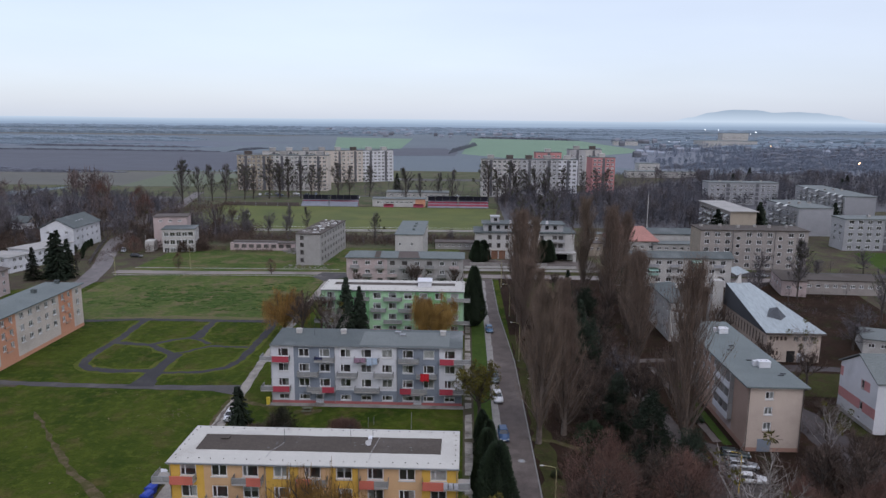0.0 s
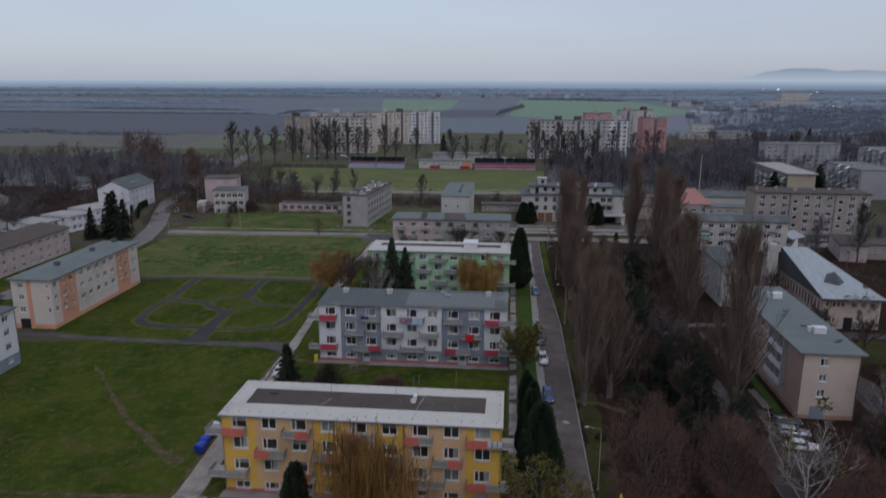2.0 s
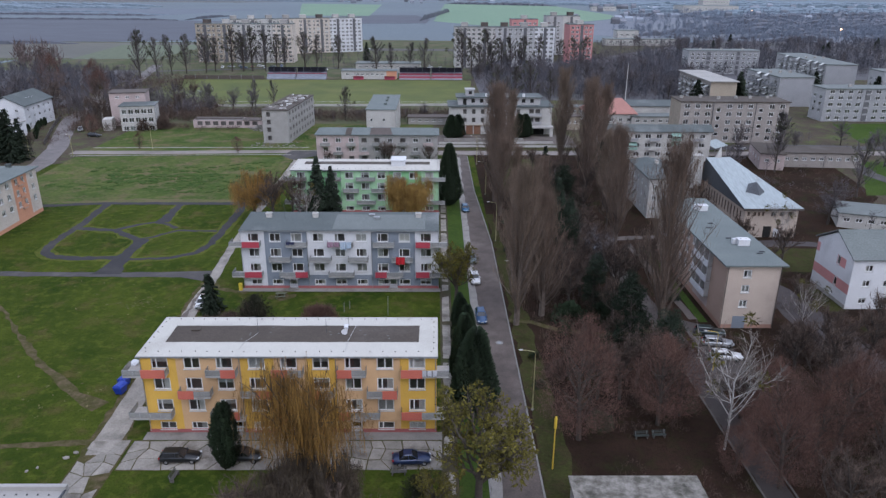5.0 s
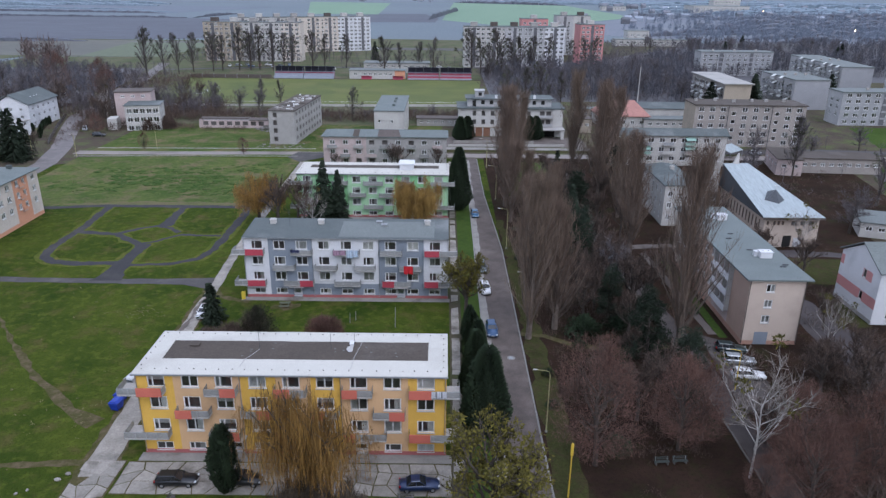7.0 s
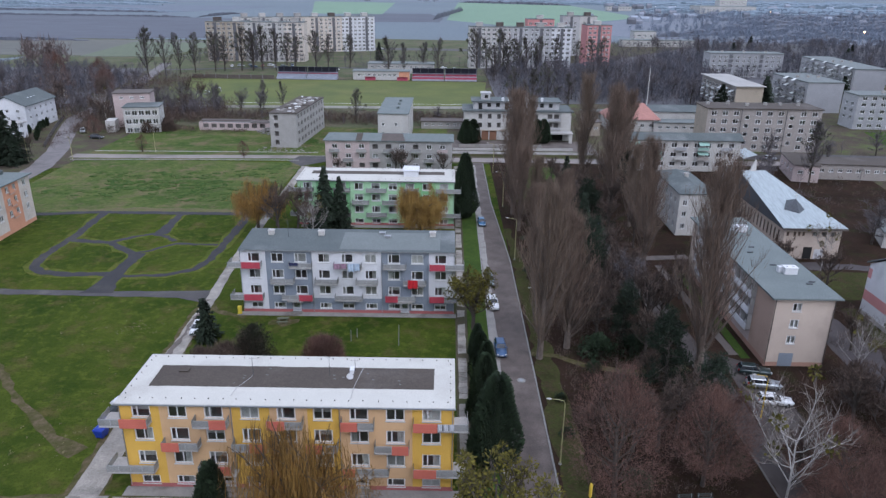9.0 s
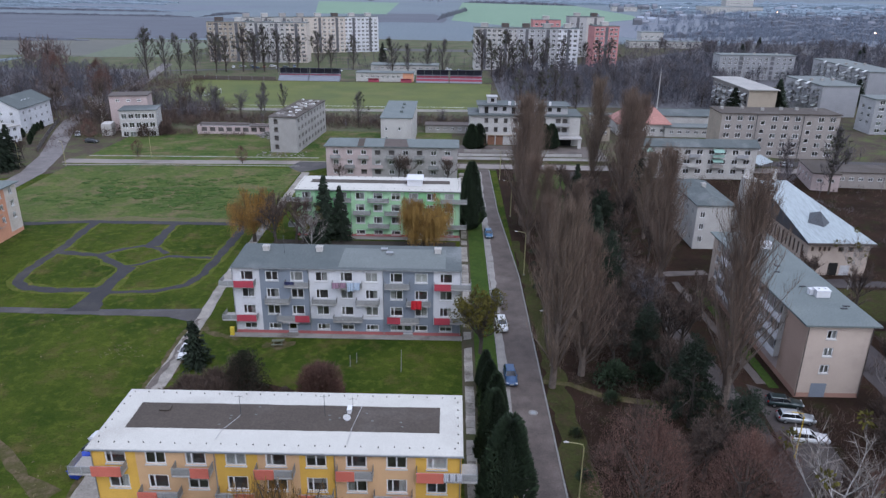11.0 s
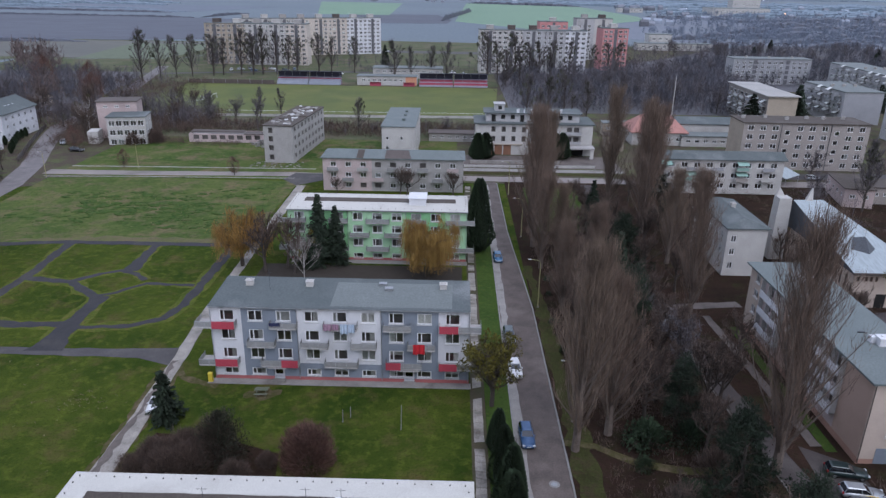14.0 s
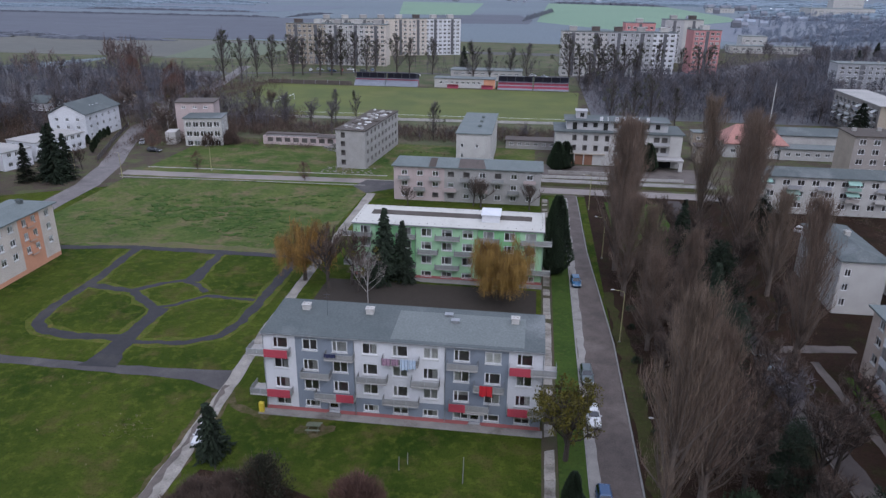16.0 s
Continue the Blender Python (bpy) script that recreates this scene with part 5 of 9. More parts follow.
for x, y, s in ((52.5, 14, 0.8), (56.5, 22, 0.85), (62, 28, 0.9), (57.5, 36, 0.85), (63, 46, 0.9), (55, 52, 0.8), (66.2, -7.2, 1.1), (66.5, 34, 0.85), (59, 4, 0.8), (53.5, 0, 0.7), (66, 14, 0.85), (60.5, 60, 0.8), (67, 70, 0.8), (74, 34, 0.8), (73.5, 56, 0.85), (78, 90, 0.7), (56.5, -33, 0.7), (65.5, -35.5, 0.75), (92, -30, 0.9), (86.5, -30, 0.8), (104, -20, 0.8), (98, -28, 0.9), (111, -54, 1.0), (104, -62, 1.0), (80, -60, 0.8)):
    set_plant("bare%d" % random.randrange(3), x, y, s)
set_plant("greenbush", 57.4, -12.3, 2.0, label="large round evergreen bush in the park")
set_plant("spruce", 61.5, 26, 1.05, squash=0.9)
set_plant("spruce", 64, 66, 0.9, squash=0.9)
set_plant("pine", 80.5, 69, 1.1)
set_plant("light1", 66, 3, 0.9)
for x, y, s in ((64.5, -22.8, 0.95), (63.8, 33.7, 1.0), (60.5, 14, 0.9), (67.5, -31, 0.8), (62, -8, 0.75)):
    set_plant("pine", x, y, s * (1.25 if y > 10 else 1.15))
for x, y, s in ((58, -8, 0.9), (61, -3, 0.9), (55, 18, 0.9), (63, 6, 0.9), (60, 40, 0.9), (66, 52, 0.9), (63, -33, 0.85), (57, -27, 0.6), (69, -4, 0.95), (68, 10, 0.8), (76, 8, 0.75), (95, -22, 0.65), (97, -10, 0.65),
                (77, 36, 0.9), (98, 18, 0.8), (64, 72, 0.8), (86, -40, 0.95), (93, -48, 1.1), (100, -34, 1.0), (84, -56, 1.0), (108, -30, 0.9), (104, 12, 0.8), (64, -14, 0.8), (58, 54, 0.9), (68, 62, 0.9), (60, 24, 0.9), (65, 20, 0.95),
                (90, -33, 0.85), (97, 4, 0.7), (60, -36, 0.8), (70, 40, 0.85), (63, 84, 0.7), (80, 60, 0.8), (94, -60, 1.0), (75, -62, 0.9), (101, -48, 0.9), (110, -44, 1.0), (97, 38, 0.7), (99, 48, 0.7), (57, -36, 0.7)):
    set_plant("bare%d" % random.randrange(3), x, y, s)
for x, y, s in ((60, -22, 1.4), (62.5, -12, 1.9), (56, -17, 0.9), (50.5, 10, 0.6), (50, 20, 0.6), (50.2, 2, 0.5), (50.5, 31, 0.55), (50, -25, 0.7), (49.6, -33, 0.7), (77.5, -4, 0.8), (51.2, 38, 0.6), (68, -38, 1.2), (60, 66, 1.0), (92, 30, 1.0), (100, 24, 0.9), (56, -42, 1.2), (58, 0, 1.2), (66, 26, 1.2)):
    set_plant("greenbush", x, y, s)
for x, y, s in ((57, -1, 1.5), (65, -7, 1.5), (59, 10, 1.6), (62, 22, 1.5), (54, 34, 1.4), (66, 44, 1.6), (56, 60, 1.2), (53, -31, 1.2), (92, -20, 1.4), (70, 16, 1.3), (64, -18, 1.4), (55, -4, 1.3), (61, 33, 1.5), (57, 50, 1.4), (67, -26, 1.3), (60, -29, 1.3), (89, -26, 1.4), (95, -36, 1.6), (98, -55, 1.6), (64, 58, 1.3)):
    set_plant("bush", x, y, s)
# between the houses
set_plant("thuja", 40.0, -38.8, 1.22, squash=1.13, label="tall dense dark green thuja by the walkway")
set_plant("thuja", 39.3, -31.5, 1.05, squash=0.95)
set_plant("thuja", 39.6, -25.5, 0.9, squash=0.9)
set_plant("thuja", 39.2, -20.5, 0.78)
set_plant("thuja", 38.9, -14.5, 0.6)
set_plant("thuja", 38.4, 52.5, 1.58, squash=0.85)
set_plant("thujab", 11.3, -50.4, 1.42, label="slender dark green thuja before the yellow house", squash=0.88)
set_plant("willowb", 21.2, -54.4, 1.45, squash=0.74)
set_plant("brownbare", 24.6, -58.5, 0.8, squash=0.95)
set_plant("brownbare", 20.4, -57.6, 0.76, squash=0.95)
set_plant("bare2", 25.0, -58, 0.55)
set_plant("willow", 28.3, 38.5, 0.98, label="weeping willow with ochre leaves before the green house")
set_plant("willowb", -8.0, 42.0, 0.98)
for x, y, s in ((-2.5, 38.5, 0.98), (1.0, 41.5, 0.95), (-4.5, 45, 0.95), (3.0, 38.5, 0.75)):
    set_plant("bare%d" % random.randrange(3), x, y, s)
set_plant("birch", 6.0, 33.5, 0.75)
set_plant("spruce", 6.8, 43.0, 1.07, label="dark green spruce before the green house")
set_plant("spruce", 10.2, 43.8, 0.9, squash=0.9)
set_plant("smallspruce", -2.6, -9.9, 1.0)
set_plant("pollard", 38.7, -4.8, 1.2, squash=0.95)
set_plant("pollard", 39.9, -56.0, 1.42, squash=1.05)
set_plant("pollard", 35.0, -58, 0.6)
for x, y, s in ((2.4, -16.6, 1.05), (-0.6, -18.3, 1.05), (3.5, -19.5, 1.1), (12.0, -18.0, 0.5), (-2.2, -20.8, 0.9), (1.2, -20.5, 1.05), (9.2, -21, 0.8)):
    set_plant("thickbush", x, y, s)
set_plant("fuzzybush", 7.0, -17.6, 1.22, label="large dark evergreen bush behind the yellow house")
set_plant("thickbush", 6.0, -16.6, 1.7, squash=0.62, label="tall brown shrub beside the evergreen bush")
set_plant("redround", 16.8, -17.9, 1.15, label="round red-brown shrub on the lawn")
set_plant("fuzzybush", 33.2, -57, 0.75, label="dark evergreen bush before the yellow house")
set_plant("brownbare", 20.0, -62.5, 0.85, squash=0.9)
set_plant("bare2", 17.0, -64, 0.8)
set_plant("bare1", 25.5, -65, 0.75)


# ---- three alike houses: yellow, grey, green ----
COLS = [2.35 + 3.85 * i for i in range(9)]
ROWS = (1.05, 4.0, 7.0, 9.85)


def terrace_house(x, y, name, label, bays, plinth, roof, H, D, balconies, doors, rail=None):
    W = 35.5
    h = thing(name, label, "apartment house", x, y)
    win = []
    for i, u in enumerate(COLS):
        for j, z in enumerate(ROWS):
            if j == 0 and any(abs(u - d) < 1.4 for d in doors):
                continue
            win.append((u, z, 2.0, 1.05 if j == 0 else 1.6, "door" if (i + j) % 2 else "two"))
    holes = [(u, z, w, hh, s) for u, z, w, hh, s in win]
    for d in doors:
        holes.append((d, 1.2, 1.5, 2.1, "two"))
    for u0, u1, z0, z1, m in bays:
        hs = [(u - w / 2, u + w / 2, max(z - hh / 2, z0 + 0.01), z + hh / 2) for u, z, w, hh, s in holes if u0 < u < u1 and z0 < z < z1]
        wall_part(h, "S", W, D, u0, u1, z0, z1, hs, m)
    for u, z, w, hh, s in win:
        put_window(h, "S", W, D, u, z, w, hh, s)
    base = [(d - 0.75, d + 0.75, 0.02, 0.49) for d in doors]
    g = Geo()
    cuts = [0.0] + [v for b in base for v in b[:2]] + [W]
    for a, b in zip(cuts[::2], cuts[1::2]):
        g.box(a - (0.04 if a == 0 else 0), b + (0.04 if b == W else 0), -0.04, 0.2, 0, 0.55)
    part("plinth", g, plinth, h)
    for d in doors:
        o = part("door", Geo().box(d - 0.72, d + 0.72, 0.1, 0.16, 0.06, 2.22), DOOR_W, h, "white entrance door")
        part("pane", Geo().box(d - 0.5, d + 0.5, 0.085, 0.097, 0.9, 2.0), GLASS, o)
        part("canopy", Geo().box(d - 1.3, d + 1.3, -1.3, -0.01, 2.42, 2.56), SLAB, h)
        part("step", Geo().box(d - 0.9, d + 0.9, -0.9, -0.05, 0.06, 0.2), CONCRETE, h)
    end = bays[0][4]
    for side, m in (("W", bays[0][4]), ("E", bays[-1][4]), ("N", bays[len(bays) // 2][4])):
        L = D if side != "N" else W
        ws = [(D * 0.5, z, 0.9, 1.2, "one") for z in ROWS[1:]] if side != "N" else [(u, z, 1.5, 1.35, "two") for u in COLS for z in ROWS[1:]]
        facade(h, side, W, D, H, [(0, L, 0, H, m)], ws, near=False)
    core(h, W, D, H)
    for i, (u0, u1, z, panel, pm, wrap) in enumerate(balconies):
        balcony(h, u0, u1, z, panel, pm, wrap=wrap, rail_mat=rail)
    for u in (0.12, 11.9, 23.4, W - 0.12):
        part("downpipe", Geo().tube([(u, -0.1, 0.3), (u, -0.1, H)], [0.05, 0.05], 6), METAL, h)
    return h


RW = ((0.0, 35.5), 0)
Y1, Y2, Y3 = 2.75, 5.72, 8.6
yellow_bays = [(0, 4.3, 0.5, 10.75, YELLOW), (4.3, 12.0, 0.5, 10.75, PEACH), (12.0, 16, 0.5, 10.75, YELLOW), (16, 20, 0.5, 10.75, PEACH), (20, 23.4, 0.5, 10.75, YELLOW), (23.4, 31.1, 0.5, 10.75, PEACH), (31.1, 35.5, 0.5, 10.75, YELLOW)]
yb = [(-1.7, 3.4, Y3, (2.2, 5.05), CORAL, -1), (8.1, 11.7, Y3, (1.8, 3.55), CORAL, 0), (15.9, 19.6, Y3, (0.05, 1.9), CORAL, 0), (23.6, 27.1, Y3, (0.05, 1.8), CORAL, 0), (31.2, 37.0, Y3, (0.05, 2.6), CORAL, 1),
      (4.5, 8.4, Y2, (0.05, 1.9), CORAL, 0), (12.0, 15.8, Y2, (1.9, 3.75), CORAL, 0), (19.9, 23.2, Y2, (0.05, 1.7), CORAL, 0), (27.1, 30.8, Y2, (1.9, 3.65), CORAL, 0),
      (-1.7, 3.4, Y1, None, None, -1), (8.1, 11.7, Y1, (1.8, 3.55), CORAL, 0), (15.9, 19.6, Y1, (0.05, 1.9), CORAL, 0), (23.6, 28.6, Y1, (0.05, 1.4), CORAL, 0), (31.2, 37.0, Y1, (0.05, 2.5), CORAL, 1)]
yellow = terrace_house(-0.2, -43.5, "yellow_house", "four-storey yellow and peach house with a white-edged flat roof", yellow_bays, PLINTH, None, 10.75, 9.4, yb, [10.9, 25.6])


def white_rim_roof(h, W, D, H, inner, label):
    """A flat roof: a pale sheet rim sloping up to a dark felt middle."""
    o, ox = 0.5, 0.14
    g = Geo()
    ix0, ix1, iy0, iy1 = inner
    out = [(-ox, -o), (W + ox, -o), (W + ox, D + o), (-ox, D + o)]
    inn = [(ix0, iy0), (ix1, iy0), (ix1, iy1), (ix0, iy1)]
    g.loft([[(x, y, H) for x, y in out], [(x, y, H + 0.28) for x, y in out], [(x, y, H + 0.36) for x, y in inn]], cap=False)
    g.face(*[(x, y, H) for x, y in reversed(out)])
    roof = part("roof", g, WHITE_ROOF, h, label)
    felt = Geo()
    n = 26
    pts = []
    for (a, b) in zip(inn, inn[1:] + inn[:1]):
        for k in range(n):
            t = k / n
            pts.append((a[0] + (b[0] - a[0]) * t + random.uniform(-0.05, 0.05), a[1] + (b[1] - a[1]) * t + random.uniform(-0.05, 0.05)))
    felt.prism(pts, H + 0.3, H + 0.368)
    part("felt", felt, TAR, roof, "dark tar felt")
    part("gutter", Geo().box(-ox - 0.05, W + ox + 0.05, -o - 0.12, -o - 0.005, H + 0.1, H + 0.24), METAL, roof)
    v = Geo().tube([(0, 0, -0.05), (0, 0, 0.09)], [0.055, 0.055], 5, True).mesh("fixing_stud", DARK)
    for i in range(24):
        for yy in (0.55, D - 0.15):
            part("fixing_stud", v, None, roof, at=(0.6 + i * (W - 1.2) / 23 + random.uniform(-0.12, 0.12), yy + random.uniform(-0.06, 0.06), H + 0.32))
    for xx in (0.35, W - 0.35):
        for k in range(6):
            part("fixing_stud", v, None, roof, at=(xx, 1.4 + k * (D - 2.4) / 5, H + 0.32))
    return roof


white_rim_roof(yellow, 35.5, 9.4, 10.75, (2.2, 33.3, 2.9, 7.3), "flat roof with a wide white sheet rim")
for x, y, w, hh in ((5.0, 6.2, 1.0, 0.12), (24.0, 6.3, 0.4, 0.45)):
    part("roof_hatch", Geo().box(x - w / 2, x + w / 2, y - 0.4, y + 0.4, 10.95, 11.11 + hh).box(x - w / 2 - 0.05, x + w / 2 + 0.05, y - 0.45, y + 0.45, 11.11 + hh, 11.17 + hh), TAR if w > 0.6 else WHITE, yellow)
for x, y, hh in ((13.0, 5.4, 2.4), (21.6, 5.4, 2.6), (24.3, 6.6, 1.6)):
    antenna(yellow, x, y, 11.05, hh, 1)
for pts in ([(13.0, 5.3, 11.14), (12.6, 4.2, 11.14), (11.9, 2.8, 11.14), (11.7, 1.2, 11.12)], [(25.2, 7.6, 11.13), (24.9, 5.5, 11.14), (24.6, 3.4, 11.14), (24.5, 1.0, 11.12)]):
    part("roof_cable", Geo().tube(pts, [0.03, 0.03, 0.03, 0.03], 5), PALEGREY, yellow)
random.seed(19)
for _ in range(14):
    x, y = random.choice((11.5, 14, 23, 26, 30)) + random.uniform(-1, 1), random.uniform(3.3, 7)
    part("felt_patch", Geo().box(x - 0.12, x + 0.12, y - 0.06, y + 0.06, 11.11, 11.135), PALE_ROOF, yellow)
part("satellite_dish", Geo().loft([[(24.0 + r * math.cos(a * 0.6283), 4.4 + z, 11.75 + r * math.sin(a * 0.6283)) for a in range(10)] for r, z in ((0.06, 0.12), (0.25, 0.06), (0.4, -0.04))]), WHITE, yellow)

G1, G2, G3 = 2.75, 5.65, 8.5
grey_bays = [(0, 4.3, 0.5, 11.2, WHITE), (4.3, 11.9, 0.5, 11.2, BLUEGREY), (11.9, 23.4, 0.5, 2.7, BLUEGREY), (11.9, 23.4, 2.7, 11.2, WHITE), (23.4, 31.2, 0.5, 11.2, BLUEGREY), (31.2, 35.5, 0.5, 2.0, BLUEGREY), (31.2, 35.5, 2.0, 11.2, WHITE)]
gb = [(-1.7, 3.7, G3, (2.3, 5.35), RED, -1), (8.3, 12.0, G3, None, None, 0), (15.6, 20.2, G3, None, None, 0), (23.7, 27.5, G3, None, None, 0), (31.3, 37.0, G3, (0.05, 2.6), RED, 1),
      (5.1, 8.9, G2, None, None, 0), (12.4, 16.2, G2, None, None, 0), (19.2, 22.8, G2, None, None, 0), (27.0, 30.8, G2, None, None, 0),
      (-1.7, 3.7, G1, (2.3, 5.35), RED, -1), (6.8, 12.0, G1, (2.9, 5.15), RED, 0), (15.6, 20.2, G1, None, None, 0), (24.0, 29.0, G1, (0.05, 2.1), RED, 0), (31.3, 37.0, G1, (0.05, 2.5), RED, 1)]
ROWS = (1.3, 4.15, 7.0, 9.9)
grey = terrace_house(0.2, 0.6, "grey_house", "four-storey white and blue-grey house with red balcony panels", grey_bays, PLINTH, None, 11.2, 8.6, gb, [9.0, 27.2])
part("roof", Geo().loft([[(0.0, -0.45, 11.2), (35.5, -0.45, 11.2), (35.5, 9.0, 11.2), (0.0, 9.0, 11.2)], [(0.0, -0.45, 11.42), (35.5, -0.45, 11.42), (35.5, 9.0, 11.82), (0.0, 9.0, 11.82)]]), GREY_ROOF, grey, "grey felt roof")
part("gutter", Geo().box(0.0, 35.5, -0.57, -0.455, 11.22, 11.36), METAL, grey)
part("roof_patch", Geo().loft([[(16.5, 0.2, 11.4), (33.0, 0.2, 11.4), (33.0, 7.6, 11.7), (16.5, 7.6, 11.7)], [(16.5, 0.2, 11.462), (33.0, 0.2, 11.462), (33.0, 7.6, 11.775), (16.5, 7.6, 11.775)]]), PALE_ROOF, grey, "paler felt patch")
for x in (4.0, 12.6, 31.7):
    chimney(grey, x, 6.3, 11.6, 1.0, 0.8, 0.8)
for x, y in ((23.0, 7.0), (24.0, 5.4)):
    part("roof_hatch", Geo().box(x - 0.5, x + 0.5, y - 0.35, y + 0.35, 11.5, 12.0).box(x - 0.56, x + 0.56, y - 0.4, y + 0.4, 12.0, 12.07), METAL, grey)
antenna(grey, 7.2, 5.0, 11.6, 3.2)
ROWS = (1.0, 3.8, 6.6, 9.2)
green_bays = [(0, 4.3, 0.5, 10.4, LIGHTGREEN), (4.3, 11.9, 0.5, 10.4, GREEN), (11.9, 23.4, 0.5, 10.4, LIGHTGREEN), (23.4, 31.2, 0.5, 10.4, GREEN), (31.2, 35.5, 0.5, 10.4, LIGHTGREEN)]
nb = [(u0, u1, z - 0.35, None, None, w) for u0, u1, z, p, m, w in gb]
green = terrace_house(0.35, 46.4, "green_house", "four-storey light green house with grey balconies", green_bays, PLINTH, None, 10.4, 10.2, nb, [9.0, 27.2])
white_rim_roof(green, 35.5, 10.2, 10.4, (2.4, 33.2, 4.8, 7.6), "flat roof with a wide white sheet rim")
part("stair_head", Geo().box(23.9, 27.2, 3.0, 7.2, 10.7, 12.1).box(23.7, 27.4, 2.8, 7.4, 12.1, 12.25), WHITE, green, "white stair head on the roof")


# ---- the other houses ----
def grid(u0, u1, n, zs, w=1.5, h=1.35, style="two"):
    return [(u0 + (u1 - u0) * (i + 0.5) / n, z, w, h, style) for i in range(n) for z in zs]


def plain_house(name, label, x, y, rz, W, D, H, walls, wins, near=False, frame_mat=None, empty=0.0, category="apartment house", storey=2.8):
    """walls: a material for each of S, E, N, W or one for all; wins: side to openings."""
    h = thing(name, label, category, x, y, 0, rz)
    for side in "SENW":
        L = W if side in "SN" else D
        m = walls[side] if isinstance(walls, dict) else walls
        bays = m if isinstance(m, list) else [(0, L, 0, H, m)]
        facade(h, side, W, D, H, bays, wins.get(side, []), near, frame_mat=frame_mat, empty=empty)
    core(h, W, D, H, storey=storey)
    return h


# orange house
R4 = (1.6, 4.2, 6.9, 9.6)
ob_ = [(0, 35.5, 0, 0.9, ORANGE)]
for a, b, m in ((0, 2.8, CREAM), (2.8, 8.8, ORANGE), (8.8, 25.2, CREAM), (25.2, 31.2, ORANGE), (31.2, 35.5, CREAM)):
    ob_.append((a, b, 0.9, 10.8, m))
wE = grid(0.3, 2.7, 1, R4[1:], 1.1) + grid(3.1, 8.5, 2, R4[1:], 1.2) + grid(9.4, 24.8, 5, R4[1:], 1.4) + grid(25.6, 30.8, 2, R4[1:], 1.2) + grid(31.8, 35, 1, R4[1:], 1.2)
orange = plain_house("orange_house", "long cream and orange four-storey house with a grey roof", -69.3, 11.4, 0.4, 8.9, 35.5, 10.8,
                     {"S": [(0, 8.9, 0, 1.0, ORANGE), (0, 3.4, 1.0, 10.8, CREAM), (3.4, 4.4, 1.0, 10.8, ORANGE), (4.4, 8.9, 1.0, 10.8, CREAM)], "E": ob_, "N": CREAM, "W": CREAM},
                     {"S": grid(0.8, 3.2, 1, R4[1:], 1.3, 1.2) + [(8.0, z, 0.7, 1.0, "one") for z in R4[1:]], "E": wE, "W": grid(1, 34.5, 9, R4)}, True)
gable_roof(orange, 8.9, 35.5, 10.8, 1.0, GREEN_ROOF, "y", 0.6, 4.5, label="low grey felt roof")
part("door", Geo().box(1.2, 3.4, -0.03, 0.05, 0.05, 2.2), DARK, orange, "dark cellar door")
for y in (5.8, 28.2):
    for z in (3.0, 5.7, 8.4):
        lg = part("balcony", Geo().box(8.92, 9.25, y - 0.9, y + 0.9, z, z + 0.12), SLAB, orange)
        part("railing", Geo().box(9.17, 9.24, y - 0.9, y + 0.9, z + 0.12, z + 0.95), ORANGE, lg)
for y in (8.4, 22, 31.5):
    chimney(orange, 5.2, y, 11.6, 0.9, 0.9, 0.9, GREY_ROOF)
# white and blue house
wb_h = plain_house("white_blue_house", "four-storey white house with a pale blue base", -64.4, -42, 0, 9.0, 35.5, 10.8,
                   {"S": WHITE, "E": [(0, 35.5, 0, 2.4, BLUEGREY), (0, 35.5, 2.4, 10.8, WHITE)], "N": WHITE, "W": WHITE},
                   {"E": grid(0.5, 35, 9, (1.5,), 1.2, 0.8) + grid(0.5, 35, 9, (4.2, 7.0, 9.6), 1.5), "N": grid(1.5, 8, 2, (4.2, 7.0, 9.6), 1.1)}, True)
gable_roof(wb_h, 9, 35.5, 10.8, 1.2, GREY_ROOF, "y", 0.5, 4.5, label="low dark grey roof")
# brown-roofed long house
br_h = plain_house("brown_roof_house", "old grey house with a brown hipped roof", -110, 32, 0, 10, 46, 7.4, OLDPINK,
                   {"E": grid(0.5, 45.5, 12, (1.3, 3.8, 6.2), 1.2, 1.2), "S": grid(1, 9, 3, (1.3, 3.8, 6.2), 1.2, 1.2)})
gable_roof(br_h, 10, 46, 7.4, 2.6, BROWN_ROOF, "y", 0.6, 5.5, label="brown hipped roof")
for y in (8, 20, 33):
    chimney(br_h, 5.0, y, 9.8, 0.8, 0.8, 0.9, OLDGREY)
# near flat-roofed house at the south
near_h = plain_house("south_house", "cream house with a pale flat sheet roof", -10.1, -101, 0, 11.4, 35.5, 9.0, {"S": PEACH, "E": PEACH, "N": CREAM, "W": PEACH},
                     {"E": grid(0.5, 35, 9, (1.2, 3.9, 6.6), 1.4), "N": grid(1, 10, 2, (3.9, 6.6), 1.0)}, True)
g = Geo().box(-0.5, 11.9, -0.5, 36.0, 9.0, 9.3)
near_roof = part("roof", g, SOUTH_ROOF, near_h, "pale grey sheet roof with seams")
part("north_rim", Geo().box(-0.5, 11.9, 35.6, 36.0, 9.3, 9.75), SOUTH_ROOF, near_roof)
part("west_rim", Geo().box(-0.5, -0.3, -0.5, 35.6, 9.3, 9.4), SOUTH_ROOF, near_roof)
part("east_rim", Geo().box(11.7, 11.9, -0.5, 35.6, 9.3, 9.4), DARK_SHEET, near_roof)
vs = Geo().box(-0.06, 0.06, -0.06, 0.06, -0.02, 0.06).mesh("fixing_stud", DARK)
random.seed(12)
for i in range(11):
    part("fixing_stud", vs, None, near_roof, at=(0.8 + i * 0.98, 35.0 + random.uniform(-0.1, 0.1), 9.3))
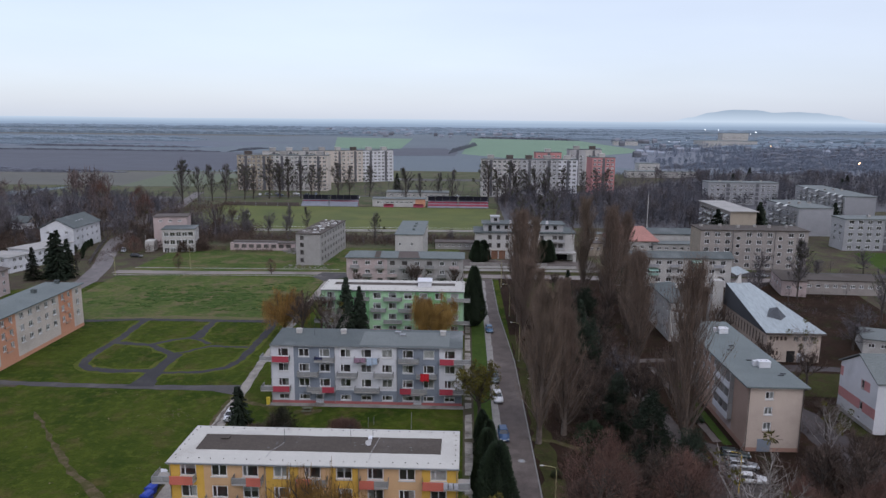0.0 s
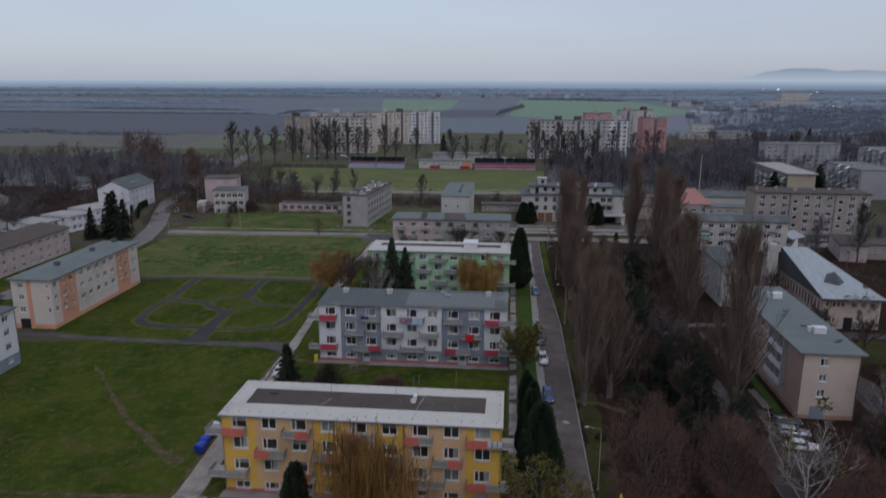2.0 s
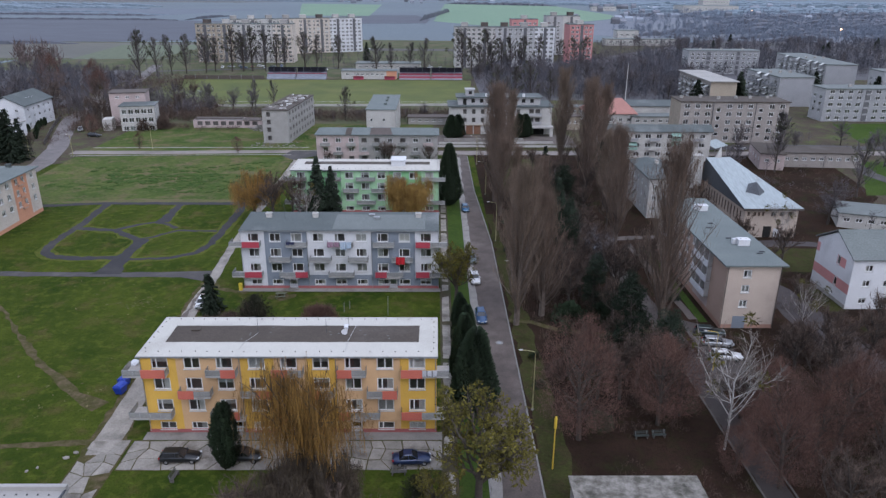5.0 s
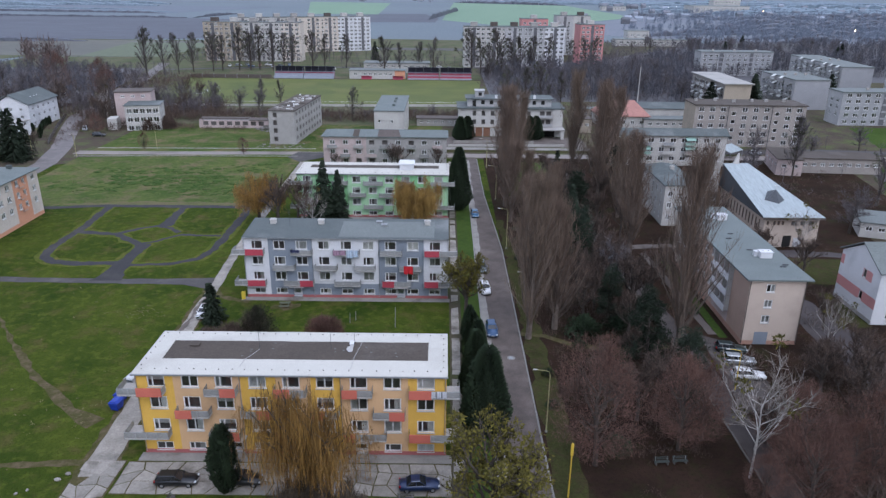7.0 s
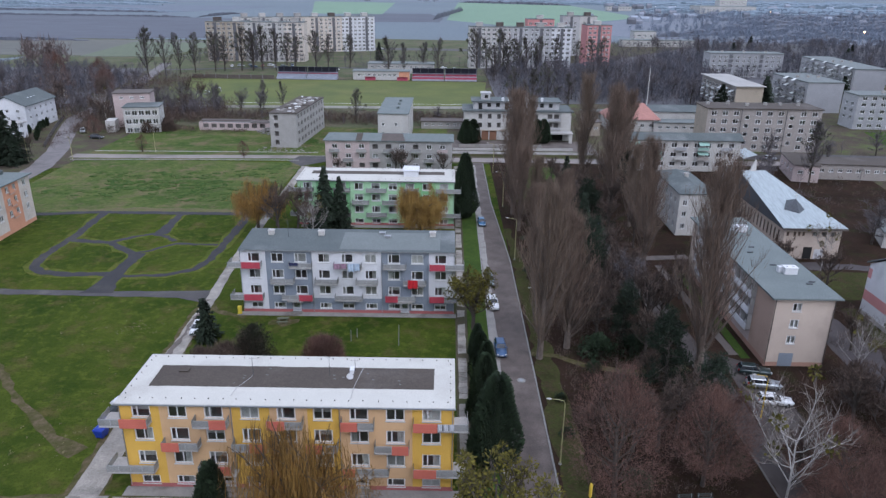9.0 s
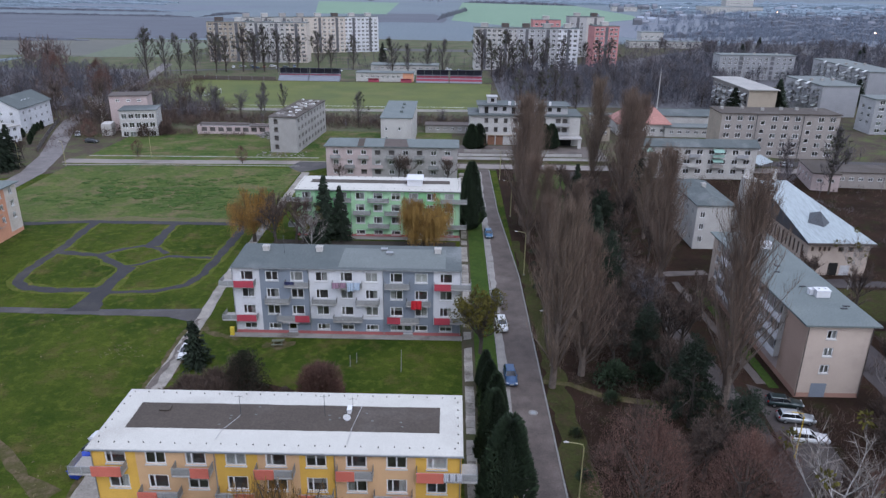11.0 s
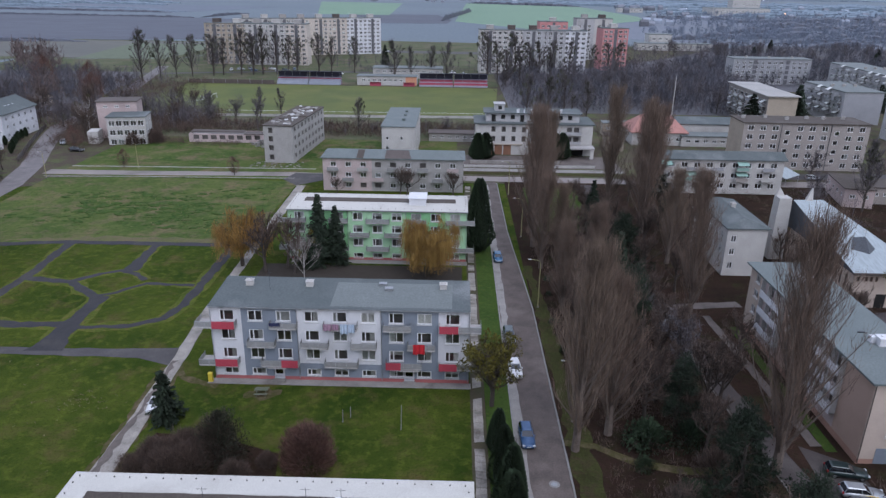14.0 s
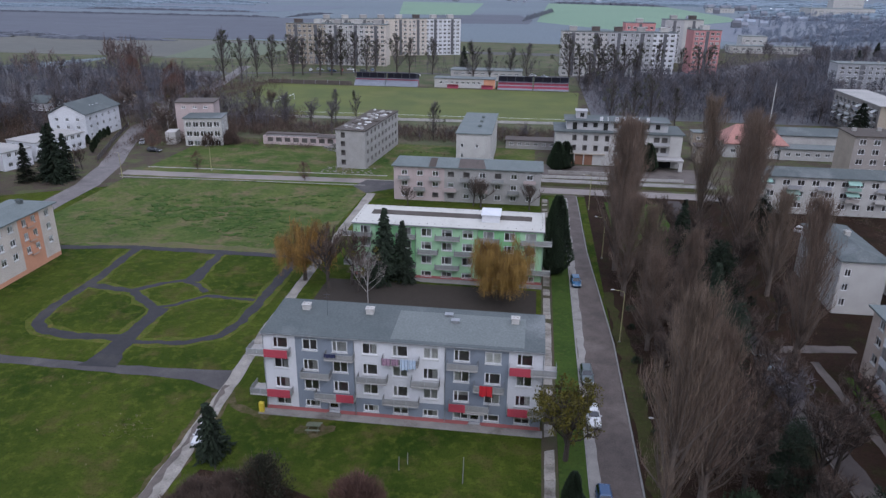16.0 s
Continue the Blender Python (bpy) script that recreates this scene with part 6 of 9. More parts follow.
for i in range(7):
    part("fixing_stud", vs, None, near_roof, at=(1.6 + i * 1.1, 32.6 + random.uniform(-0.1, 0.1), 9.3))
for i in range(9):
    part("fixing_stud", vs, None, near_roof, at=(5.2 + random.uniform(-0.3, 0.3), 32 - i * 0.8, 9.3))
for x, y in ((1.5, 32.8), (9.4, 32.2), (4.4, 22.0), (9.0, 16.5)):
    part("roof_vent", Geo().box(x - 0.22, x + 0.22, y - 0.2, y + 0.2, 9.28, 9.5), WHITE, near_roof, "small white roof vent")
# low annex by the street at the south-east
ax = plain_house("street_annex", "low shed with a gravel-covered flat roof", 49.5, -72, 0, 13.0, 15.0, 3.7, OLDGREY, {"N": grid(1, 12, 3, (2.2,), 1.0, 0.7)}, category="shed", storey=4)
part("roof", Geo().box(-0.3, 13.3, -0.3, 15.3, 3.7, 3.95), GRAVEL, ax, "mossy gravel roof")

# pink house with loggias on its west front
R3 = (1.7, 4.5, 7.2, 9.7)
pk_w = [(0, 35.6, 0, 0.9, DARKPINK), (0, 6.0, 0.9, 11.0, TANPINK), (6.0, 13.0, 0.9, 11.0, OLDPINK), (13.0, 23, 0.9, 11.0, TANPINK), (23, 30, 0.9, 11.0, OLDPINK), (30, 35.6, 0.9, 11.0, PINKCREAM)]
pk = plain_house("pink_house", "four-storey pink-cream house with west loggias and grey roof", 81.3, -15.1, 0, 8.7, 35.6, 11.0,
                 {"S": [(0, 8.7, 0, 0.7, DARKPINK), (0, 8.7, 0.7, 11.0, PINKCREAM)], "E": PINKCREAM, "N": PINKCREAM, "W": pk_w},
                 {"S": [(3.3, z, 1.3, 1.3, "two") for z in (4.4, 7.0, 9.6)], "W": grid(13.6, 22.5, 3, R3[1:]) + grid(30.5, 35, 1, R3[1:]) + grid(6.2, 12.8, 3, R3[1:], 1.9, 2.1) + grid(23.5, 29.5, 2, R3[1:], 1.8, 1.8),
                  "E": grid(1, 34, 9, R3[1:])}, True)
flat_roof(pk, 8.7, 35.6, 11.0, GREEN_ROOF, 0.65, 0.25, 0.0, "grey-green felt roof")
part("door", Geo().box(2.0, 4.1, -0.04, 0.04, 0.05, 2.2), BLUEGREY, pk, "blue-grey metal door")
for y0 in (6.1, 23.1):
    for z in (2.9, 5.6, 8.3):
        b = part("balcony", Geo().box(-0.75, -0.002, y0, y0 + 6.8, z - 0.1, z + 0.08), SLAB, pk)
        part("railing", Geo().box(-0.8, -0.72, y0, y0 + 6.8, z - 0.15, z + 0.95), WHITE, b, "white balcony parapet")
        for k in range(4):
            part("side_wall", Geo().box(-0.7, -0.003, y0 - 0.1 + k * 2.28, y0 + 0.02 + k * 2.28, z + 0.09, z + 2.58), OFFWHITE, b)
for y, w in ((8.9, 1.9), (28.3, 1.7)):
    chimney(pk, 5.8, y, 11.2, w, 1.3, 1.0, WHITE)
    part("chimney_wing", Geo().box(4.25, 4.85, y + 0.2, y + 1.0, 11.2, 12.1), WHITE, pk)
for x, y in ((6.9, 4.6), (7.6, 5.4), (4.6, 12.0), (3.2, 17.5), (4.4, 20.0)):
    part("roof_vent", Geo().box(x - 0.45, x + 0.45, y - 0.12, y + 0.12, 11.24, 11.42), DARK_SHEET, pk)
for u in (0.12, 8.58):
    part("downpipe", Geo().tube([(u, -0.09, 0.2), (u, -0.09, 10.95)], [0.06, 0.06], 6), BROWN_ROOF, pk)

# church hall with a wedge-shaped sheet roof
ch = thing("church_hall", "church hall with a high white wedge roof and tower", "church", 102.9, 28.8)
CW, CD = 11.7, 25.0
facade(ch, "S", CW, CD, 7, [(0, CW, 0, 6.6, PINKCREAM)], [(2.2, 5.4, 0.5, 0.9, "one"), (3.1, 5.4, 0.5, 0.9, "one"), (4.0, 5.4, 0.5, 0.9, "one"), (6.3, 5.4, 1.1, 1.0, "one"), (8.2, 5.4, 1.1, 1.0, "one"), (10.0, 5.4, 1.1, 1.0, "one"), (0.8, 5.4, 0.5, 0.9, "one"), (0.8, 2.0, 0.5, 0.9, "one"), (1.6, 2.0, 0.5, 0.9, "one"), (2.4, 2.0, 0.5, 0.9, "one")], False, frame_mat=FRAME_BROWN)
facade(ch, "W", CW, CD, 7, [(0, CD, 0, 6.6, PINKCREAM)], grid(1.5, CD - 1, 13, (4.2,), 0.7, 2.6, "one"), False, frame_mat=FRAME_BROWN)
facade(ch, "E", CW, CD, 7, [(0, CD, 0, 6.6, PINKCREAM)], grid(1.5, CD - 1, 8, (4.2,), 0.7, 2.6, "one"), False, frame_mat=FRAME_BROWN)
facade(ch, "N", CW, CD, 7, [(0, CW, 0, 6.6, PINKCREAM)], [], False)
core(ch, CW, CD, 6.6, storey=7)
part("door", Geo().box(4.5, 6.3, -0.03, 0.05, 0.05, 2.6), DARK, ch, "dark double door")
part("door", Geo().box(6.8, 8.6, -0.03, 0.05, 0.05, 2.1), DOOR_W, ch, "white double door")
part("fascia", Geo().box(-0.72, CW + 0.72, -0.86, -0.805, 6.45, 6.88), BROWN_ROOF, ch, "dark eaves board")
g = Geo()
e0, e1, b0, b1 = (-0.7, -0.8, 6.6), (CW + 0.7, -0.8, 6.6), (-0.4, CD + 0.3, 11.8), (5.6, CD + 0.3, 11.9)
r1 = (CW + 0.7, CD + 0.3, 6.6)
w0 = (-0.7, CD + 0.3, 6.6)
up = lambda p: (p[0], p[1], p[2] + 0.3)
g.face(up(e0), up(e1), up(b1), up(b0))
g.face(e0, e1, up(e1), up(e0))
g.face(up(e1), up(r1), up(b1))
g.face(e1, r1, up(r1), up(e1))
g.face(r1, w0, b0, up(b0), up(b1), up(r1))
part("roof", g, BLUE_SHEET, ch, "white-blue sheet roof")
part("side_roof", Geo().loft([[w0, e0, b0], [up(w0), (e0[0] + 0.01, e0[1], e0[2] + 0.29), (b0[0] - 0.02, b0[1], b0[2] + 0.28)]]), DARK_SHEET, ch, "dark steep side roof")
dm = Geo()
dl, db, dr, dt = (2.2, 6.8, 8.2), (5.0, 4.9, 7.8), (7.1, 6.9, 8.2), (4.8, 7.4, 10.7)
dk = (4.6, 11.4, 9.1)
for q in ((dl, db, dt), (db, dr, dt), (dr, dk, dt), (dk, dl, dt)):
    dm.face(*q)
part("dormer", dm, DARK_SHEET, ch, "dark triangular dormer")
part("cross", Geo().tube([(4.8, 7.4, 10.6), (4.8, 7.4, 12.0)], [0.05, 0.05], 5).tube([(4.4, 7.4, 11.6), (5.2, 7.4, 11.6)], [0.05, 0.05], 5), SILL, ch, "small pale roof cross")
part("tower", Geo().loft([[(-4.6, 22.8, 0), (-1.6, 22.8, 0), (-1.6, 25.8, 0), (-4.6, 25.8, 0)], [(-4.3, 23.0, 13.0), (-1.8, 23.0, 13.0), (-1.8, 25.6, 13.0), (-4.3, 25.6, 13.0)]]), OFFWHITE, ch, "slim white tower")
for x0, x1, lean in ((-4.3, -1.8, -0.5), (2.0, 3.4, 0.4)):
    part("tower_fin", Geo().loft([[(x0, 25.0, 12.0), (x1, 25.0, 12.0), (x1, 25.7, 12.0), (x0, 25.7, 12.0)], [((x0 + x1) / 2 + lean - 0.1, 25.3, 14.6), ((x0 + x1) / 2 + lean + 0.1, 25.3, 14.6), ((x0 + x1) / 2 + lean + 0.1, 25.6, 14.6), ((x0 + x1) / 2 + lean - 0.1, 25.6, 14.6)]]), OFFWHITE, ch, "pointed pale fin")
lt_ = thing("lean_to", "open lean-to with a slanting pale blue sheet roof", "shelter", 128, 112.5, 0, 40)
part("roof", Geo().loft([[(-4, -2.2, 2.2), (4, -2.2, 2.2), (4, 2.2, 3.6), (-4, 2.2, 3.6)], [(-4, -2.2, 2.3), (4, -2.2, 2.3), (4, 2.2, 3.7), (-4, 2.2, 3.7)]]), BLUE_SHEET, lt_)
for px, py, pz in ((-3.8, -2.0, 2.25), (3.8, -2.0, 2.25), (-3.8, 2.0, 3.5), (3.8, 2.0, 3.5)):
    part("post", Geo().tube([(px, py, 0), (px, py, pz)], [0.06, 0.06], 6), METAL, lt_)

# house with a blank end wall behind the park
ew = plain_house("end_wall_house", "old house with a blank pale end wall", 85.4, 42.2, 0, 7.6, 19, 9.6, {"S": OFFWHITE, "E": OLDGREY, "N": OLDGREY, "W": OFFWHITE}, {"S": [(1.3, z, 1.1, 1.4, "two") for z in (2.2, 5.0, 7.6)], "W": grid(1, 18, 5, (2.0, 4.8, 7.6), 1.1)})
gable_roof(ew, 7.6, 19, 9.6, 1.3, GREY_ROOF, "y", 0.4, 3.0)
chimney(ew, 4.2, 10, 10.7, 0.9, 0.9, 1.0)
# long white house
wl_h = plain_house("long_white_house", "long white three-storey house with grey roof", 85.2, 100, 0, 36, 6.2, 9.3, OFFWHITE, {"S": grid(1, 35, 10, (2.3, 5.1, 7.9), 1.8, 1.45), "W": grid(0.8, 5.4, 2, (5.1, 7.9), 1.0)})
gable_roof(wl_h, 36, 6.2, 9.3, 1.6, GREY_ROOF, "x", 0.6, 0.0, wall=OFFWHITE)
random.seed(23)
MINT = plaster("mint_paint", (0.28, 0.42, 0.36))
for u in (4.4, 11.2, 18, 24.8, 31.6):
    for z in (3.75, 6.55):
        b = part("balcony", Geo().box(u - 1.6, u + 1.6, -1.25, -0.002, z - 0.08, z + 0.08), SLAB, wl_h)
        part("railing", Geo().box(u - 1.6, u + 1.6, -1.25, -1.19, z + 0.1, z + 0.95), random.choice((TAUPE, PANELGREY, OFFWHITE, MINT)), b)
        if random.random() < 0.4:
            part("awning", Geo().loft([[(u - 1.5, -1.7, z + 1.6), (u + 1.5, -1.7, z + 1.6), (u + 1.5, -0.03, z + 2.3), (u - 1.5, -0.03, z + 2.3)], [(u - 1.5, -1.7, z + 1.66), (u + 1.5, -1.7, z + 1.66), (u + 1.5, -0.03, z + 2.36), (u - 1.5, -0.03, z + 2.36)]]), random.choice((SCREEN, MINT)), b, "cloth awning")
# red-striped white house
rs = plain_house("striped_house", "white gabled house with a red painted band", 105.8, -7.9, 0, 31, 11.8, 9.05,
                 {"S": WHITE, "E": WHITE, "N": WHITE, "W": [(0, 11.8, 0, 2.65, WHITE), (0, 11.8, 2.65, 4.45, PINK), (0, 11.8, 4.45, 6.6, WHITE), (0, 2.2, 6.6, 8.3, WHITE), (2.2, 4.95, 6.6, 8.3, PINK), (4.95, 10.8, 6.6, 8.3, WHITE), (10.8, 11.8, 6.6, 8.3, PINK), (0, 11.8, 8.3, 9.05, WHITE)]},
                 {"W": [(4.4, 7.45, 0.95, 1.6, "one"), (4.3, 3.55, 0.95, 1.5, "one"), (4.7, 1.2, 0.8, 0.7, "one")], "S": grid(1, 30, 8, (1.6, 4.8, 7.6), 1.4, 1.2)}, True)
gable_roof(rs, 31, 11.8, 9.05, 3.3, PALE_ROOF, "x", 0.4, 0.0, wall=WHITE)
part("base_course", Geo().box(-0.06, -0.004, -0.04, 11.84, 0, 0.7), OLDGREY, rs, "grey base course")
for x in (2.4, 6.0):
    part("roof_window", Geo().loft([[(x, 0.6, 9.42), (x + 0.6, 0.6, 9.42), (x + 0.6, 4.6, 11.55), (x, 4.6, 11.55)], [(x, 0.6, 9.74), (x + 0.6, 0.6, 9.74), (x + 0.6, 4.6, 11.87), (x, 4.6, 11.87)]]), DARK_SHEET, rs)
# pink ruin behind the green house
pr = plain_house("pink_ruin", "decaying pink three-storey house with cluttered balconies", -1.7, 96, 0, 37.2, 10, 8.8, {"S": [(0, 13, 0, 8.8, OLDPINK), (13, 37.2, 0, 8.8, OLDGREY)], "E": OLDGREY, "N": OLDGREY, "W": OLDPINK},
                 {"S": grid(0.8, 36.4, 9, (1.6, 4.4, 7.2), 1.6)}, empty=0.25)
gable_roof(pr, 37.2, 10, 8.8, 1.2, GREEN_ROOF, "x", 0.5, 3.0)
part("roof_patch", Geo().loft([[(16.5, -0.45, 8.93), (23.5, -0.45, 8.93), (22.5, 4.6, 10.12), (16.5, 4.6, 10.12)], [(16.5, -0.45, 9.08), (23.5, -0.45, 9.08), (22.5, 4.6, 10.2), (16.5, 4.6, 10.2)]]), BROWN_ROOF, pr, "bare brown roof patch")
part("dark_strip", Geo().loft([[(9.0, -0.45, 8.93), (10.8, -0.45, 8.93), (10.8, 4.6, 10.12), (9.0, 4.6, 10.12)], [(9.0, -0.45, 9.08), (10.8, -0.45, 9.08), (10.8, 4.6, 10.2), (9.0, 4.6, 10.2)]]), TAR, pr, "dark felt strip")
for i in range(9):
    for z in (2.9, 5.7):
        if (i + int(z)) % 2:
            u = 0.8 + 35.6 * (i + 0.5) / 9
            b = part("balcony", Geo().box(u - 1.5, u + 1.5, -1.2, 0, z - 0.1, z + 0.06), SLAB, pr)
            part("railing", Geo().box(u - 1.5, u + 1.5, -1.22, -1.15, z + 0.05, z + 0.95), random.choice((OLDGREY, RAIL, OLDPINK)), b)
# gutted block with a broken roof
ru = plain_house("gutted_block", "gutted four-storey block with a torn flat roof", -24.9, 125.2, -5, 9.0, 35.5, 11.3, OLDGREY, {"S": [(2.2, z, 1.4, 1.6, "two") for z in (1.7, 4.6, 7.3, 9.9)], "E": grid(0.8, 34.7, 9, (2.0, 4.7, 7.4, 10.0), 1.5, 1.3), "N": []}, empty=1.0)
flat_roof(ru, 9.0, 35.5, 11.3, TAR, 0.3, 0.25)
random.seed(3)
for _ in range(46):
    x, y, s = random.uniform(1.2, 7.8), random.uniform(1.5, 34), random.uniform(0.5, 1.4)
    part("roof_slab", Geo().prism([(x + s * math.cos(a) * random.uniform(0.5, 1), y + s * math.sin(a)) for a in (0, 1.3, 2.5, 3.9, 5.2)], 11.53, 11.6 + random.uniform(0, 0.35)), random.choice((SCREEN, CONCRETE, TAR, CONCRETE, OLDGREY)), ru, "loose pale roofing slab")
rubble = Geo()
for _ in range(150):
    x, y = random.gauss(-30.5, 2.2), random.gauss(150, 2.6)
    s, z = random.uniform(0.2, 0.8), max(0.0, 2.2 - 0.5 * math.hypot(x + 30.5, y - 150)) * random.random()
    a = random.uniform(0, 3.14)
    rubble.prism([(x + s * math.cos(a + q), y + s * 0.7 * math.sin(a + q)) for q in (0, 1.4, 3.0, 4.6)], z, z + s * random.uniform(0.3, 0.8))
for _ in range(70):
    x, y = random.uniform(-28, -13), random.uniform(119, 126)
    s, a = random.uniform(0.12, 0.4), random.uniform(0, 3.14)
    rubble.prism([(x + s * math.cos(a + q), y + s * math.sin(a + q)) for q in (0, 1.4, 3.0, 4.6)], 0.0, s * 0.6)
tagged(part("rubble", rubble, CONCRETE), "heap of broken concrete beside the gutted block", "rubble", "", "stuff")
# grey-roofed block beside it
wbk = plain_house("pale_block", "pale four-storey block with a grey-green flat roof", 10.9, 126, 0, 10, 34, 11.4, OFFWHITE, {"S": [(1.7, z, 0.9, 1.1, "one") for z in (5, 8)] + [(6, z, 0.9, 1.1, "one") for z in (8,)], "E": grid(1, 33, 9, (1.8, 4.6, 7.4, 9.8), 1.5)})
flat_roof(wbk, 10, 34, 11.4, GREEN_ROOF, 0.3, 0.25)
for y in (10, 18, 25):
    chimney(wbk, 6, y, 11.6, 1.0, 1.0, 0.5, GREEN_ROOF)
# hotel
TERRACOTTA = plaster("terracotta_boards", (0.26, 0.135, 0.085))
ht = plain_house("empty_hotel", "empty white hotel with a set-back top floor and boarded ground floor", 39.9, 141.5, 0, 37.6, 13, 8.8, {"S": [(0, 11.6, 0, 2.9, TERRACOTTA), (11.6, 37.6, 0, 2.9, OFFWHITE), (0, 37.6, 2.9, 8.8, OFFWHITE)], "E": OFFWHITE, "N": OFFWHITE, "W": OFFWHITE},
                 {"S": grid(4, 27, 7, (4.6, 7.3), 1.3, 1.5) + grid(29, 33.6, 2, (4.4, 7.1), 1.7, 2.0)}, empty=0.95)
flat_roof(ht, 37.6, 13, 8.8, GREY_ROOF, 0.7, 0.35)
for i in range(5):
    part("pillar", Geo().box(3.0 + i * 2.85, 3.35 + i * 2.85, -0.25, -0.002, 0, 2.9), OFFWHITE, ht)
part("ledge", Geo().box(2.4, 15.2, -0.5, -0.002, 2.9, 3.1), BEIGE, ht)
tp = part("top_floor", Geo().box(3.2, 33.5, 2.2, 11, 9.1, 11.5), PALEGREY, ht, "grey set-back top floor")
for i in range(9):
    tall = 0.0 if i % 3 else 0.7
    part("pane", Geo().box(5 + i * 3.1, 6.3 + i * 3.1, 2.13, 2.19, 9.9 - tall, 11.1), DARK, tp)
part("top_roof", Geo().box(2.4, 34.2, 1.4, 11.6, 11.5, 11.75), GREY_ROOF, ht)
part("roof_hut", Geo().box(6, 9.2, 5, 9, 11.75, 13.6).box(5.7, 9.5, 4.7, 9.3, 13.6, 13.8), PALEGREY, ht)
part("hut_window", Geo().box(7.2, 8.4, 4.92, 4.99, 12.2, 13.2), DARK, ht)
for zz in (3.35, 6.05):
    bl = part("balcony", Geo().box(28.4, 33.9, -1.3, -0.002, zz - 0.1, zz + 0.08), SLAB, ht)
    part("railing", Geo().box(28.4, 33.9, -1.3, -1.24, zz + 0.18, zz + 0.95), PALEGREY, bl)
part("porch", Geo().box(27.5, 37.9, -4.8, -0.01, 2.75, 3.15), SLAB, ht, "wide concrete porch slab")
for x0 in (28.0, 36.6):
    part("porch_pier", Geo().box(x0, x0 + (0.5 if x0 < 30 else 1.1), -4.6, -4.0, 0, 2.75), OFFWHITE, ht)
part("doorway", Geo().box(29.5, 35.0, -0.06, -0.003, 0.05, 2.7), DARK, ht)
part("terrace_wall", Geo().box(-2, 26, -12.6, -12.2, 0, 0.9), CONCRETE, ht, "low concrete terrace wall")
part("side_pier", Geo().box(33.95, 37.62, -0.4, -0.003, 3.2, 8.7), OFFWHITE, ht)
ht.matrix_world = ht.matrix_world @ Matrix.Diagonal((1, 1, 1.14, 1))
sg = thing("roof_sign", "row of weathered white letter shapes on the hotel roof", "sign", 39.9, 141.5, 13.3)
for i, w in enumerate((0.9, 0.3, 1.0, 0.8, 1.0, 0.3, 0.9)):
    part("letter", Geo().box(13 + i * 2.3, 13 + i * 2.3 + w, 1.9, 2.0, 0.1, 1.35), WHITE, sg)
# school and low ruins
sc = plain_house("old_school", "white two-storey block with three rows of windows", -82.3, 144.8, 12, 12.2, 10, 9.0, OFFWHITE, {"S": grid(0.4, 11.8, 5, (0.9, 4.0, 7.1), 1.9, 1.85), "E": grid(1, 9, 2, (4.0, 7.1), 1.5, 1.5)}, storey=3.6)
flat_roof(sc, 12.2, 10, 9.0, GREY_ROOF, 0.3, 0.25)
sc2 = plain_house("school_wing", "beige higher wing of the old block", -90, 155, 12, 13, 9, 12.4, OLDPINK, {"S": grid(1, 12, 3, (10.8,), 1.4, 0.9)}, storey=4.5)
flat_roof(sc2, 13, 9, 12.4, BROWN_ROOF, 0.4, 0.25)
part("annex", Geo().box(-1.5, 1.8, -9.8, -4, 0, 4.2), OFFWHITE, sc2)
lr = plain_house("low_garages", "row of low roofless garages with broken walls", -58, 152, 0, 26, 6, 2.9, OLDPINK, {"S": grid(1, 25, 8, (1.7,), 2.0, 1.5)}, empty=1.0, category="garage", storey=4)
part("roof", Geo().box(-0.3, 18, 3, 6.3, 2.9, 3.1).box(19, 26.2, -0.3, 4, 2.9, 3.05), BROWN_ROOF, lr)
# white villa and stepped row houses in the west
vl = plain_house("white_villa", "white house with a grey gable roof and roof lights", -130.8, 145, 2.5, 13, 22, 8.8, WHITE, {"E": grid(1, 21, 5, (1.8, 4.6, 7.2), 1.2, 1.2), "S": grid(1, 12, 3, (1.8, 4.6, 7.2), 1.2, 1.2)}, category="house")
gable_roof(vl, 13, 22, 8.8, 3.6, GREY_ROOF, "y", 0.6, 0.0, wall=WHITE)
for i in range(3):
    part("roof_light", Geo().box(-0.4, 0.4, -0.5, 0.5, 0, 0.08), WHITE, vl, at=(9.9, 8.5 + i * 2.2, 10.75))
for i, (x, y, w, d, hh) in enumerate(((-125.5, 130, 11, 9, 5.2), (-127, 119, 12, 9, 5.6), (-129.5, 107, 13, 9.5, 5.2), (-133, 95, 13, 10, 5.0))):
    v = plain_house("row_house", "white flat-roofed row house with dark windows", x, y, -14, w, d, hh, WHITE, {"E": grid(1, d - 1, 3, (1.6, 4.3), 1.4), "S": grid(1, w - 1, 3, (1.6, 4.3), 1.4)}, category="house")
    flat_roof(v, w, d, hh, PALE_SHEET, 0.25, 0.25)

# grey panel blocks in the east
GW = 37.6
gw = [(u, z, 1.85, 1.6, "two") for i, u in enumerate(2.2 + 3.68 * k for k in range(10)) for z in (1.7, 4.5, 7.3, 10.1, 12.8) if i not in (3, 7)]
gw += [(2.2 + 3.68 * k, z, 1.5, 1.4, "one") for k in (3, 7) for z in (3.1, 5.9, 8.7, 11.5)]
gr = plain_house("grey_block", "five-storey taupe panel block with beige end wall", 120.3, 128.2, -1, GW, 12, 14.2, {"S": TAUPE, "E": BEIGE, "N": TAUPE, "W": BEIGE}, {"S": gw})
flat_roof(gr, GW, 12, 14.2, TAR, 0.4, 0.3)
random.seed(14)
for u in range(3, 36, 6):
    chimney(gr, u + random.uniform(-1, 1), random.uniform(4, 9), 14.5, 1.0, 0.8, 0.7, OLDGREY)
